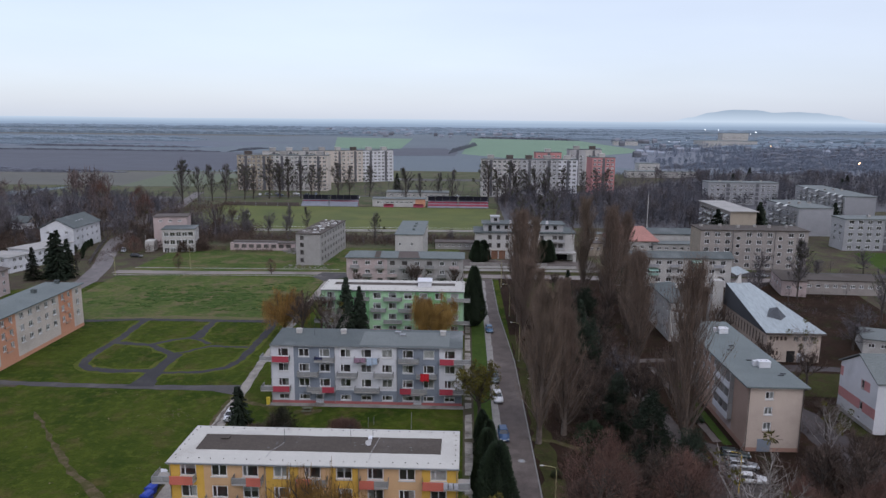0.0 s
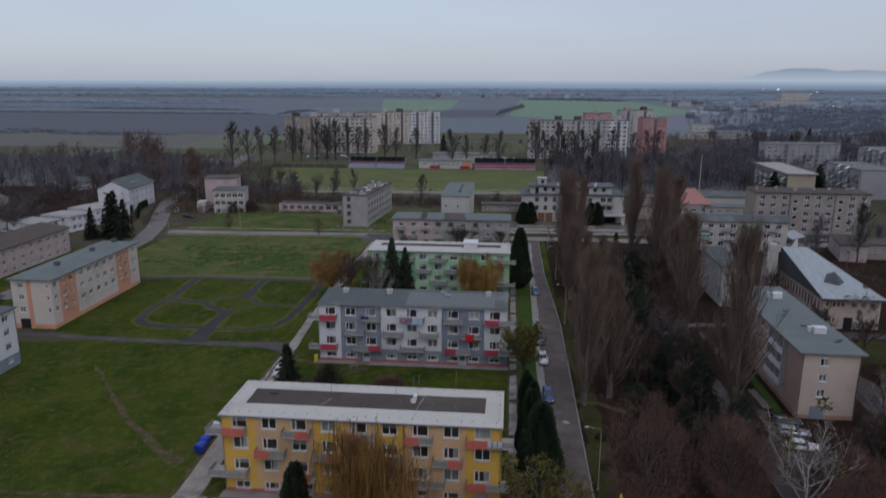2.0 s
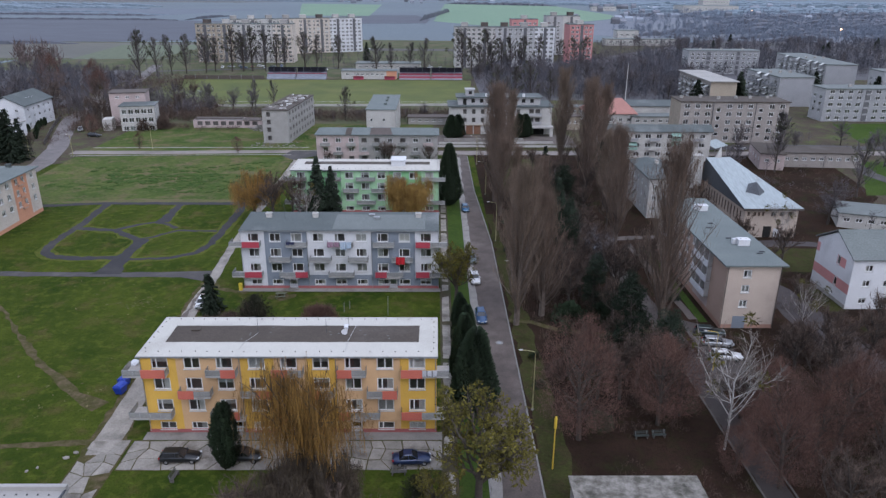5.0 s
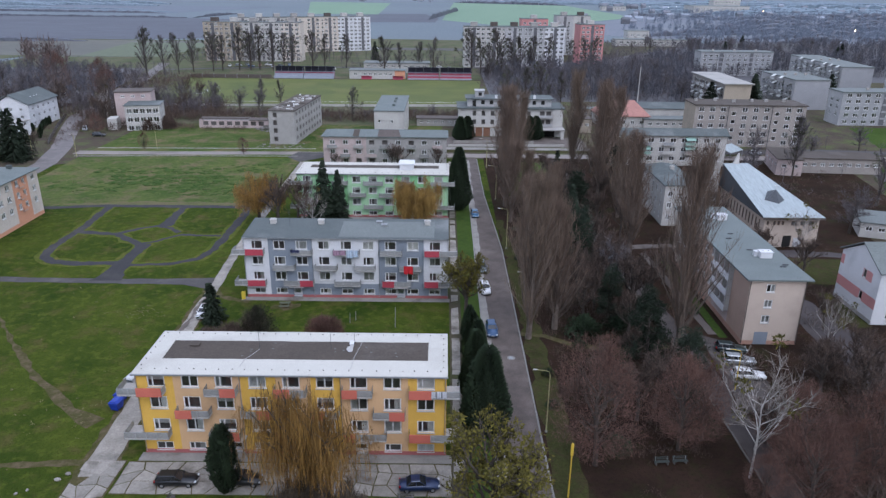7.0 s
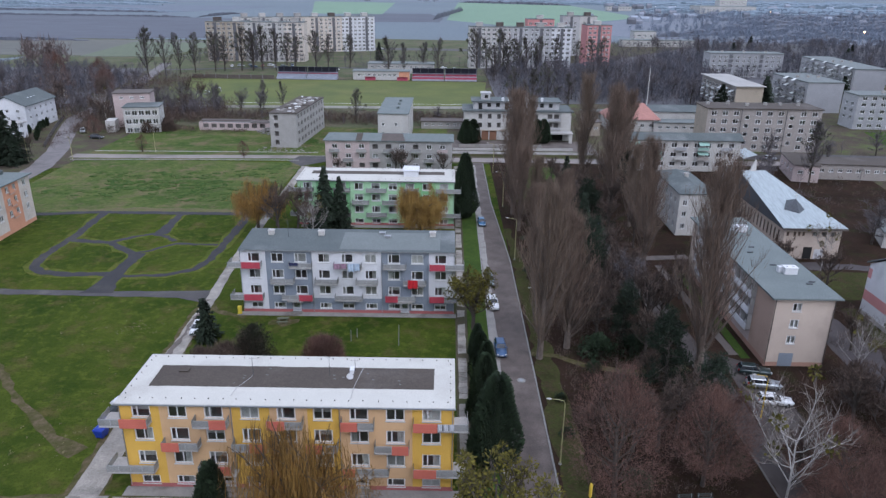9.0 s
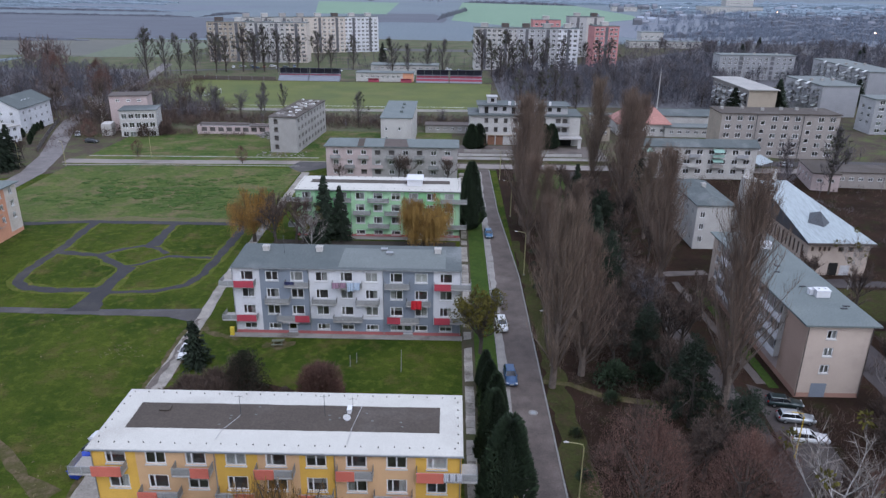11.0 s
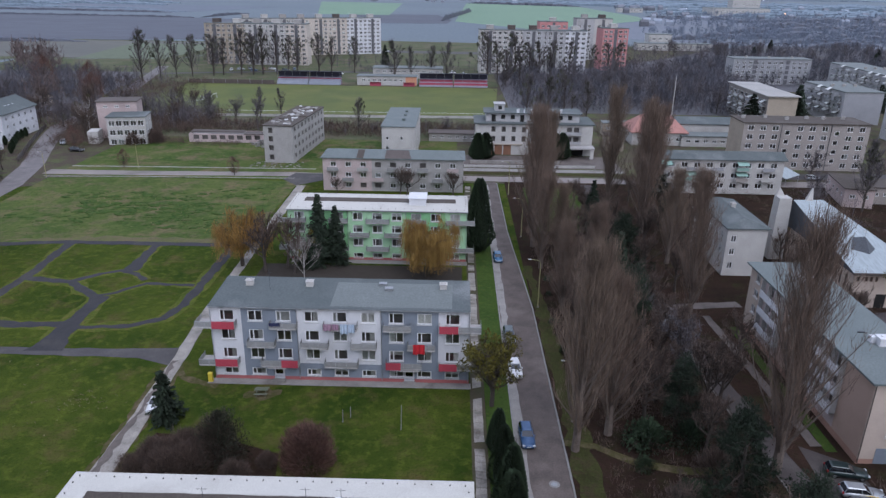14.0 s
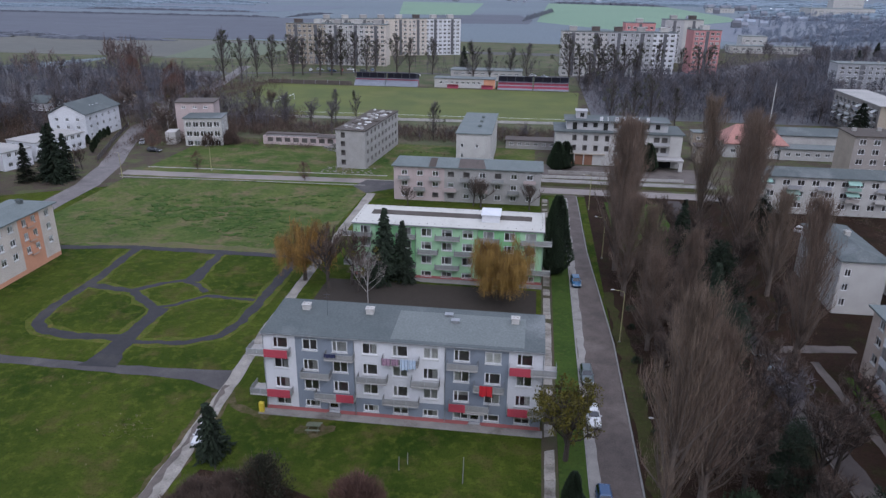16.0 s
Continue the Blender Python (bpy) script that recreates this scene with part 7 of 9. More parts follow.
for u in (11.3, 26.1):
    part("drain_pipe", Geo().tube([(u, -0.1, 0.1), (u, -0.1, 14.1)], [0.09, 0.09], 6), DARK_SHEET, gr)
fl = plain_house("balcony_block", "beige block with pale flat roof and cluttered west balconies", 155, 194, 0, 11.5, 42, 12.6, {"S": BEIGE, "E": BEIGE, "N": BEIGE, "W": TAUPE}, {"W": grid(1, 41, 10, (1.8, 4.6, 7.4, 10.2), 2.4, 1.7)})
flat_roof(fl, 11.5, 42, 12.6, PALE_SHEET, 0.8, 0.4)


def west_balconies(host, ys, zs, depth=1.3, width=4.2):
    """Loggia balconies along a west front, some with white screens or awnings."""
    for y in ys:
        for z in zs:
            b = part("balcony", Geo().box(-depth, -0.002, y, y + width, z - 0.1, z + 0.08), SLAB, host)
            part("railing", Geo().box(-depth, -depth + 0.06, y, y + width, z + 0.1, z + 1.0), random.choice((PANELGREY, SCREEN, PALEGREY)), b)
            if random.random() < 0.4:
                part("awning", Geo().loft([[(-depth - 0.5, y + 0.2, z + 1.5), (-depth - 0.5, y + width * 0.6, z + 1.5), (-0.05, y + width * 0.6, z + 2.4), (-0.05, y + 0.2, z + 2.4)], [(-depth - 0.5, y + 0.2, z + 1.56), (-depth - 0.5, y + width * 0.6, z + 1.56), (-0.05, y + width * 0.6, z + 2.46), (-0.05, y + 0.2, z + 2.46)]]), SCREEN, b, "white awning")


west_balconies(fl, (2, 8.5, 15, 22, 28.5, 35), (2.9, 5.7, 8.5))
for k, (x, y, rz, W, D, H, n) in enumerate(((191, 330, 0, 44, 12, 14, 12), (191, 206.5, 2, 16, 33, 13, 4), (241, 261.5, -3, 16, 66, 13, 4), (193, 170, 0, 62, 11, 13, 16), (250, 226, 0, 60, 12, 13.5, 15), (300, 262, 0, 60, 12, 13.5, 15), (262, 190, 0, 16, 30, 13, 4))):
    p = plain_house("panel_block", "grey five-storey panel block with rows of white windows", x, y, rz, W, D, H, {"S": PANELGREY, "E": OLDGREY, "N": PANELGREY, "W": PALEGREY}, {"S": [] if W == 16 else grid(0.8, W - 0.8, n, (1.5, 4.2, 6.9, 9.6, 12.0), 2.0, 1.5), "W": grid(1, D - 1, max(2, D // 4), (4.2, 6.9, 9.6), 1.6, 1.4)})
    flat_roof(p, W, D, H, PALE_ROOF, 0.3, 0.4)
    if k in (1, 2):
        west_balconies(p, [2.5 + 7.5 * q for q in range(D // 8)], (2.9, 5.7, 8.5, 11.2))
    for u in (W * 0.28, W * 0.7):
        if W > 20:
            st = part("stairwell", Geo().box(u - 1.0, u + 1.0, -0.16, -0.02, 0.3, H - 0.4), STAIR_GLASS, p, "grey glazed stairwell")
            for q in range(4):
                part("landing", Geo().box(u - 1.0, u + 1.0, -0.2, -0.165, 2.6 + q * 2.7, 3.3 + q * 2.7), PANELGREY, st)
    if W == 16:
        west_balconies(p, (2, 9, 16, 23), (2.9, 5.6, 8.3))
    for q in range(3):
        chimney(p, W * (0.2 + 0.3 * q), D * 0.5, H + 0.4, 1.2, 0.9, 0.8, OLDGREY)

# far estates
R9 = [1.6 + 2.8 * i for i in range(9)]
for name, x, y, rz, W, D, H, mats in (("beige_high_block", -130, 386, 0, 66, 13, 25.5, (BEIGE, OFFWHITE, CREAM)), ("long_high_block", -122, 432, 24, 106, 13, 26, (OFFWHITE, CREAM, WHITE)),
                                      ("white_high_block", 47, 362, 2, 66, 13, 25.5, (OFFWHITE, PALEGREY, WHITE)), ("pink_high_block", 127, 388, 8, 17, 13, 26, (PINK, PINK, PINK)), ("back_high_block", 92, 440, 3, 20, 13, 27, (PINK, PINK, PINK)), ("grey_high_block", 120, 452, 3, 26, 13, 29, (PALEGREY, OFFWHITE, PALEGREY))):
    bays = []
    n = max(1, int(W / 12))
    for i in range(n):
        bays.append((W * i / n, W * (i + 1) / n, 0, H, mats[i * len(mats) // n]))
    rows = [z for z in R9 if z < H - 0.9]
    hb = plain_house(name, "far eight-storey panel block in pale faded colours", x, y, rz, W, D, H, {"S": bays, "E": mats[2], "N": mats[0], "W": mats[0]}, {"S": grid(0.5, W - 0.5, int(W / 3.4), rows, 2.2, 1.65)})
    flat_roof(hb, W, D, H, GREY_ROOF, 0.2, 0.3)
    for i in range(n):
        u = W * (i + 0.5) / n
        part("lift_house", Geo().box(u - 2.2, u + 2.2, 4, 9, H + 0.3, H + 2.6).box(u - 2.4, u + 2.4, 3.8, 9.2, H + 2.6, H + 2.8), random.choice((BROWN_ROOF, OLDGREY, OFFWHITE)), hb)
        part("stairwell", Geo().box(u - 1.0, u + 1.0, -0.16, -0.02, 0.3, H - 0.4), STAIR_GLASS, hb)

# stadium
STANDBLUE = mat("stand_navy", (0.05, 0.05, 0.085), None, 0.6, 0.3, 3, 0.0)
STANDRED = mat("stand_red", (0.38, 0.07, 0.11), None, 0.7, 0.4, 3, 0.0)
STANDPALE = mat("stand_pale", (0.34, 0.36, 0.42), None, 0.7, 0.4, 3, 0.0)
for x0, x1 in ((-63, -46.5), (-46, -29), (13.5, 31.5), (32, 50)):
    st = thing("grandstand", "covered grandstand with red and pale seat rows", "grandstand", x0, 297)
    W = x1 - x0
    for i in range(7):
        part("seat_step", Geo().box(0, W, i * 0.9, i * 0.9 + 0.9, 0, 0.8 + i * 0.45), (STANDPALE if x0 < 0 else STANDRED) if i < 3 and x0 < 0 or i % 3 == 1 else STANDRED if i % 3 else STANDPALE, st)
    part("back_wall", Geo().box(0, W, 6.4, 6.7, 0, 6.2), STANDBLUE, st)
    part("roof", Geo().loft([[(-0.3, 1.5, 6.6), (W + 0.3, 1.5, 6.6), (W + 0.3, 7, 6.0), (-0.3, 7, 6.0)], [(-0.3, 1.5, 6.8), (W + 0.3, 1.5, 6.8), (W + 0.3, 7, 6.2), (-0.3, 7, 6.2)]]), STANDBLUE, st)
    for i in range(5):
        part("post", Geo().tube([(0.2 + i * (W - 0.4) / 4, 2.0, 0), (0.2 + i * (W - 0.4) / 4, 2.0, 6.6)], [0.09, 0.09], 6), METAL, st)
cl = plain_house("clubhouse", "low white clubhouse with red window bands", -20, 299, 0, 32, 9, 4.6, {"S": [(0, 26, 0, 4.6, OFFWHITE), (26, 32, 0, 4.6, ORANGE)], "E": WHITE, "N": WHITE, "W": WHITE}, {"S": grid(2, 25, 8, (2.7,), 1.7, 1.3)}, category="clubhouse", storey=5)
for x0 in (-13, 5):
    dg = thing("dugout", "low dark red team shelter beside the pitch", "shelter", x0, 295.8)
    part("bench_seat", Geo().box(0, 6, 0.4, 0.9, 0, 0.5), STANDRED, dg)
    part("canopy", Geo().loft([[(0, 1.1, 0), (6, 1.1, 0), (6, 1.2, 0), (0, 1.2, 0)], [(0, 1.1, 1.6), (6, 1.1, 1.6), (6, 1.2, 1.6), (0, 1.2, 1.6)], [(0, 0.2, 2.0), (6, 0.2, 2.0), (6, 0.2, 2.1), (0, 0.2, 2.1)]]), STANDRED, dg)
flat_roof(cl, 32, 9, 4.6, PALE_ROOF, 0.4, 0.3)
cl2 = plain_house("sports_hall", "low pale sports hall", -15, 330, 0, 40, 12, 5.5, OFFWHITE, {"S": grid(1, 39, 10, (3.8,), 2.4, 1.0)}, category="hall", storey=6)
flat_roof(cl2, 40, 12, 5.5, PALE_ROOF, 0.4, 0.3)


# ---- cars ----
RUBBER = mat("tyre_rubber", (0.02, 0.02, 0.02), None, 0.9, 3, 20, 0.0)
RIM = mat("wheel_rim", (0.45, 0.45, 0.46), None, 0.35, 3, 20, 0.0, 0.8)
CARGLASS = mat("car_glass", (0.018, 0.02, 0.024), None, 0.08, 1, 5, 0.0, 0.0, 0.8)
HEADLIGHT = mat("headlight", (0.6, 0.62, 0.65), None, 0.15, 1, 5, 0.0)
TAILLIGHT = mat("tail_light", (0.35, 0.02, 0.02), None, 0.2, 1, 5, 0.0)
PLATE = mat("plate", (0.6, 0.6, 0.58), None, 0.5, 1, 5, 0.0)


def paint(name, c, metal=0.2):
    return mat(name, c, tuple(v * 0.93 for v in c), 0.28, 0.5, 8, 0.0, metal, 0.6)


PAINTS = {"blue": paint("blue_paint", (0.03, 0.075, 0.17)), "navy": paint("navy_paint", (0.016, 0.03, 0.085)), "white": paint("white_paint", (0.68, 0.68, 0.68), 0), "black": paint("black_paint", (0.012, 0.013, 0.015)),
          "grey": paint("grey_paint", (0.10, 0.125, 0.13)), "silver": paint("silver_paint", (0.42, 0.44, 0.46), 0.5), "dark green": paint("dark_green_paint", (0.02, 0.035, 0.035)), "light blue": paint("light_blue_paint", (0.05, 0.14, 0.26)), "red": paint("red_paint", (0.28, 0.02, 0.02))}


def section(y, w, z0, z1, c=0.16):
    return [(-w + c, y, z0), (w - c, y, z0), (w, y, z0 + c), (w, y, z1 - c * 1.2), (w - c, y, z1), (-w + c, y, z1), (-w, y, z1 - c * 1.2), (-w, y, z0 + c)]


def build_car(colour, kind):
    """A car along y, nose towards -y; kind: estate, hatch or saloon."""
    m = PAINTS[colour]
    L = {"estate": 4.6, "hatch": 3.95, "saloon": 4.5}[kind]
    h = L / 2
    body = Geo().loft([section(-h, 0.68, 0.32, 0.62), section(-h + 0.18, 0.8, 0.24, 0.74), section(-h + 0.9, 0.86, 0.2, 0.86), section(-0.6, 0.87, 0.2, 0.93), section(h - 1.0, 0.87, 0.2, 0.95), section(h - 0.25, 0.83, 0.24, 0.93), section(h, 0.72, 0.34, 0.84)])
    back = {"estate": (h - 0.12, h - 0.45), "hatch": (h - 0.1, h - 0.5), "saloon": (h - 0.75, h - 1.35)}[kind]
    cab = Geo().loft([[(-0.74, -0.75, 0.9), (0.74, -0.75, 0.9), (0.78, back[0], 0.9), (-0.78, back[0], 0.9)], [(-0.6, 0.0, 1.38), (0.6, 0.0, 1.38), (0.6, back[1], 1.38), (-0.6, back[1], 1.38)]])
    top = Geo().loft([[(-0.62, -0.08, 1.37), (0.62, -0.08, 1.37), (0.62, back[1] + 0.05, 1.37), (-0.62, back[1] + 0.05, 1.37)], [(-0.54, 0.05, 1.46), (0.54, 0.05, 1.46), (0.54, back[1] - 0.1, 1.46), (-0.54, back[1] - 0.1, 1.46)]])
    pil = []
    for s in (-1, 1):
        for y0, y1 in ((-0.75, -0.02), (0.35, 0.4), (back[0] - 0.02, back[1])):
            pil.append(("pillar", Geo().tube([(s * 0.765, y0, 0.9), (s * 0.615, y1, 1.39)], [0.045, 0.04], 4).mesh("pillar", m), None))
    tyre = Geo().tube([(-0.1, 0, 0), (0.1, 0, 0)], [0.31, 0.31], 16, True)
    rim = Geo().tube([(-0.112, 0, 0), (0.112, 0, 0)], [0.19, 0.19], 10, True)
    out = [("body", body.mesh("body", m, True), None), ("cabin_glass", cab.mesh("cabin_glass", CARGLASS), "dark car glass"), ("roof", top.mesh("roof", m), None)] + pil
    wheels = (tyre.mesh("tyre", RUBBER), rim.mesh("rim", RIM))
    lights = []
    for s in (-1, 1):
        lights.append(("headlight", Geo().box(s * 0.6 - 0.16, s * 0.6 + 0.16, -h - 0.0, -h + 0.22, 0.6, 0.72).mesh("headlight", HEADLIGHT)))
        lights.append(("tail_light", Geo().box(s * 0.66 - 0.1, s * 0.66 + 0.1, h - 0.16, h + 0.005, 0.66, 0.88).mesh("tail_light", TAILLIGHT)))
        lights.append(("mirror", Geo().box(s * 0.92 - 0.07, s * 0.92 + 0.07, -0.62, -0.5, 0.92, 1.04).mesh("mirror", m)))
    for y in (-h - 0.012, h + 0.002):
        lights.append(("plate", Geo().box(-0.26, 0.26, y, y + 0.012, 0.45, 0.56).mesh("plate", PLATE)))
    return out, wheels, lights, h


CARS = {}


def car(colour, kind, x, y, rz, where, z=0.04):
    if (colour, kind) not in CARS:
        CARS[colour, kind] = build_car(colour, kind)
    parts, (tyre, rim), lights, h = CARS[colour, kind]
    c = thing("car", "%s %s car %s" % (colour, {"estate": "estate", "hatch": "hatchback", "saloon": "saloon"}[kind], where), "car", x, y, z, rz)
    for nm, me, lab in parts:
        part(nm, me, None, c, lab or "")
    for sx in (-1, 1):
        for wy in (-h + 0.82, h - 0.85):
            w = part("wheel", tyre, None, c, at=(sx * 0.76, wy, 0.31))
            part("rim", rim, None, w)
    for nm, me in lights:
        part(nm, me, None, c)
    return c


ST = "parked along the street kerb"
car("blue", "estate", 42.7, -12.0, 2, ST)
car("white", "estate", 42.5, 4.0, 3, ST)
car("grey", "estate", 42.3, 14.2, 2, ST)
car("light blue", "hatch", 42.3, 47.8, 4, ST)
car("dark green", "estate", 79.0, -17.4, 80, "on the parking place by the pink house", 0.05)
car("silver", "estate", 78.9, -21.0, 82, "on the parking place by the pink house", 0.05)
car("white", "estate", 78.6, -25.2, 84, "on the parking place by the pink house", 0.05)
car("black", "estate", 5.4, -49.0, 92, "on cracked concrete before the yellow house", 0.07)
car("black", "hatch", 12.9, -48.8, 88, "on cracked concrete before the yellow house", 0.07)
car("navy", "saloon", 32.4, -49.4, 94, "on cracked concrete before the yellow house", 0.07)
car("white", "hatch", -5.2, -7.0, 4, "beside the concrete path")
car("grey", "hatch", 68.6, 21.2, 8, "on the lane behind the park")
car("black", "hatch", 69.0, 16.6, 8, "on the lane behind the park")
car("black", "estate", -88.0, 134.5, 85, "at the bend of the west street")
car("silver", "estate", -98.0, 145, 24, "on the west street")
car("silver", "hatch", 138, 116.5, 80, "before the taupe panel block")
car("grey", "saloon", 146, 117, 84, "before the taupe panel block")
FC = "on the far parking place between high blocks"
for x, y, c in ((-22, 490, "white"), (-36, 342, "white")):
    car(c, "estate" if x % 2 else "hatch", x, y, 88, FC if y > 400 else "on the road before the high blocks")
car("white", "hatch", 95, 85, 60, "in the yard behind the white house")
for i in range(9):
    car(("white", "silver", "grey", "blue", "red")[i % 5], ("hatch", "estate")[i % 2], -104 + i * 4.6, 352 + (i % 3) * 4, 90 if i % 2 else 10, "far off below the high block")
for i in range(5):
    car(("white", "silver", "grey")[i % 3], "hatch", 10 + i * 7, 350 + i % 2 * 6, 80, "far off near the sports hall")


# ---- street things ----
def street_lamp(x, y, rz, h=8.8, colour=None, label="grey street lamp with one curved arm"):
    m = colour or LAMPGREY
    t = thing("street_lamp", label, "street lamp", x, y, 0, rz)
    part("post", Geo().tube([(0, 0, 0), (0, 0, 1.2), (0, 0, h - 0.5)], [0.11, 0.09, 0.06], 8), m, t)
    part("arm", Geo().tube([(0, 0, h - 0.55), (-0.15, 0, h - 0.15), (-0.7, 0, h), (-1.7, 0, h + 0.12)], [0.055, 0.05, 0.045, 0.04], 6), m, t)
    part("lamp_head", Geo().loft([[(-1.6, -0.07, h + 0.08), (-1.6, 0.07, h + 0.08), (-1.6, 0.05, h + 0.18), (-1.6, -0.05, h + 0.18)], [(-1.85, -0.11, h + 0.08), (-1.85, 0.11, h + 0.08), (-1.85, 0.08, h + 0.22), (-1.85, -0.08, h + 0.22)], [(-2.15, -0.06, h + 0.1), (-2.15, 0.06, h + 0.1), (-2.15, 0.04, h + 0.18), (-2.15, -0.04, h + 0.18)]]), OFFWHITE, t, "pale lamp head")
    part("foot", Geo().tube([(0, 0, 0), (0, 0, 0.25)], [0.2, 0.17], 8, True), CONCRETE, t)
    return t


for x, y in ((47.9, -38.6), (48.1, 26.0), (49.0, -8.0), (48.2, 62), (47.6, 95)):
    street_lamp(x, y, 0)
street_lamp(75.3, -28.8, 0, 6.5, POST_YELLOW, "yellow street lamp by the parking place")
for x, y in ((-80.5, 103), (-60, 115.5), (-93, 101)):
    street_lamp(x, y, 90, 7.5)
yp = thing("yellow_post", "yellow painted post with a thick head", "post", 48.7, -50.6)
part("post", Geo().tube([(0, 0, 0), (0, 0, 5.9)], [0.09, 0.07], 8), POST_YELLOW, yp)
part("head", Geo().tube([(0, 0, 5.6), (0, 0, 6.9), (0, 0, 7.1)], [0.17, 0.17, 0.1], 8, True), POST_YELLOW, yp)
cp = thing("concrete_pole", "thick grey concrete pole beside the south house", "pole", -20.5, -64.1)
part("shaft", Geo().tube([(0, 0, 0), (0, 0, 13)], [0.42, 0.33], 12, True), CONCRETE, cp)
part("collar", Geo().tube([(0, 0, 0.0), (0, 0, 0.4)], [0.56, 0.52], 12, True), KERB, cp)
ms = thing("mast", "slim pale mast beyond the halls", "mast", 117, 190)
part("shaft", Geo().tube([(0, 0, 0), (0, 0, 20)], [0.24, 0.14], 8, True), OFFWHITE, ms)
part("tip", Geo().tube([(0, 0, 20), (0, 0, 21.5)], [0.1, 0.05], 6, True), METAL, ms)
for x, y, h, lab in ((19.6, -9.4, 1.9, "short white washing post on the lawn"), (20.4, -8.2, 1.6, "short dark washing post on the lawn"), (27.1, -10.6, 3.6, "thin pale washing post on the lawn")):
    wp = thing("washing_post", lab, "post", x, y)
    part("upright", Geo().tube([(0, 0, 0), (0.1 * h * 0.2, 0, h)], [0.06, 0.05], 6, True), KERB, wp)


def picnic_set(x, y, rz):
    t = thing("picnic_table", "weathered green picnic table with two benches", "table", x, y, 0.03, rz)
    w = mat("green_plank", (0.10, 0.13, 0.075), (0.14, 0.13, 0.10), 0.8, 2, 12, 0.2)
    for i in range(4):
        part("plank", Geo().box(-0.9, 0.9, -0.36 + i * 0.18, -0.21 + i * 0.18, 0.70, 0.75), w, t)
    for s in (-1, 1):
        part("bench_seat", Geo().box(-0.9, 0.9, s * 0.8 - 0.16, s * 0.8 + 0.16, 0.4, 0.45), w, t)
        part("leg", Geo().tube([(s * 0.6, -0.9, 0), (s * 0.6, -0.2, 0.7)], [0.05, 0.05], 4), w, t)
        part("leg", Geo().tube([(s * 0.6, 0.9, 0), (s * 0.6, 0.2, 0.7)], [0.05, 0.05], 4), w, t)
        part("crossbar", Geo().box(s * 0.6 - 0.04, s * 0.6 + 0.04, -0.86, 0.86, 0.34, 0.4), w, t)
    return t


picnic_set(7.6, -3.2, 4)
PALEWOOD = mat("pale_wood", (0.34, 0.31, 0.26), (0.25, 0.22, 0.18), 0.8, 2, 12, 0.2)


WORNWOOD = mat("worn_green_wood", (0.035, 0.045, 0.04), (0.06, 0.066, 0.06), 0.8, 2, 12, 0.2)


def bench(x, y, rz, label):
    t = thing("park_bench", label, "bench", x, y, 0.03, rz)
    for i in range(3):
        part("seat_plank", Geo().box(-0.9, 0.9, -0.22 + i * 0.16, -0.09 + i * 0.16, 0.42, 0.46), WORNWOOD if "trees" in label else GREYWOOD, t)
    for i in range(2):
        part("back_plank", Geo().box(-0.9, 0.9, 0.26 + i * 0.04, 0.3 + i * 0.04, 0.58 + i * 0.18, 0.70 + i * 0.18), WORNWOOD if "trees" in label else GREYWOOD, t)
    for s in (-0.7, 0.7):
        part("leg", Geo().box(s - 0.06, s + 0.06, -0.2, 0.28, 0, 0.415), DARK_KERB, t)
        part("back_support", Geo().tube([(s, 0.2, 0.4), (s, 0.32, 0.9)], [0.03, 0.03], 5), METAL, t)


bench(60.6, -44.8, 5, "worn grey-green slatted park bench under trees")
bench(62.8, -44.6, 5, "worn grey-green slatted park bench under trees")
bench(5.8, -52.2, 85, "low pale wooden bench on the lawn")
bench(31.0, -51.6, 3, "low pale wooden bench by the parked car")


def bin_(x, y, rz, colour, label, s=1.0):
    t = thing("waste_container", label, "waste container", x, y, 0.03, rz)
    part("tub", Geo().loft([[(-0.5 * s, -0.4 * s, 0.15), (0.5 * s, -0.4 * s, 0.15), (0.5 * s, 0.4 * s, 0.15), (-0.5 * s, 0.4 * s, 0.15)], [(-0.68 * s, -0.55 * s, 1.1 * s), (0.68 * s, -0.55 * s, 1.1 * s), (0.68 * s, 0.55 * s, 1.1 * s), (-0.68 * s, 0.55 * s, 1.1 * s)]]), colour, t)
    part("lid", Geo().loft([[(-0.72 * s, -0.58 * s, 1.1 * s), (0.72 * s, -0.58 * s, 1.1 * s), (0.72 * s, 0.58 * s, 1.1 * s), (-0.72 * s, 0.58 * s, 1.1 * s)], [(-0.6 * s, -0.3 * s, 1.32 * s), (0.6 * s, -0.3 * s, 1.32 * s), (0.6 * s, 0.3 * s, 1.32 * s), (-0.6 * s, 0.3 * s, 1.32 * s)]]), colour, t)
    for sx in (-0.42, 0.42):
        for sy in (-0.3, 0.3):
            part("wheel", Geo().tube([(sx * s - 0.04, sy * s, 0.09), (sx * s + 0.04, sy * s, 0.09)], [0.09, 0.09], 8, True), RUBBER, t)


BINBLUE = mat("blue_plastic", (0.02, 0.05, 0.36), None, 0.45, 1, 6, 0.0)
BINDARK = mat("dark_plastic", (0.02, 0.025, 0.028), None, 0.5, 1, 6, 0.0)
BINYELLOW = mat("yellow_plastic", (0.62, 0.48, 0.05), None, 0.5, 1, 6, 0.0)
bin_(-7.6, -34.6, 80, BINBLUE, "blue plastic paper container by the path", 1.15)
bin_(-7.9, -32.6, 80, BINBLUE, "blue plastic paper container by the path", 1.1)
bin_(-8.0, -30.6, 80, BINDARK, "dark waste container by the path", 1.1)
bin_(-8.2, -28.6, 80, DOOR_W, "white clothes container by the path", 1.1)
bin_(68.5, 44.5, 0, BINBLUE, "blue waste container by the lane", 1.2)
gx = thing("gas_box", "yellow gas meter box at the house corner", "meter box", -0.25, -0.35, 0.06)
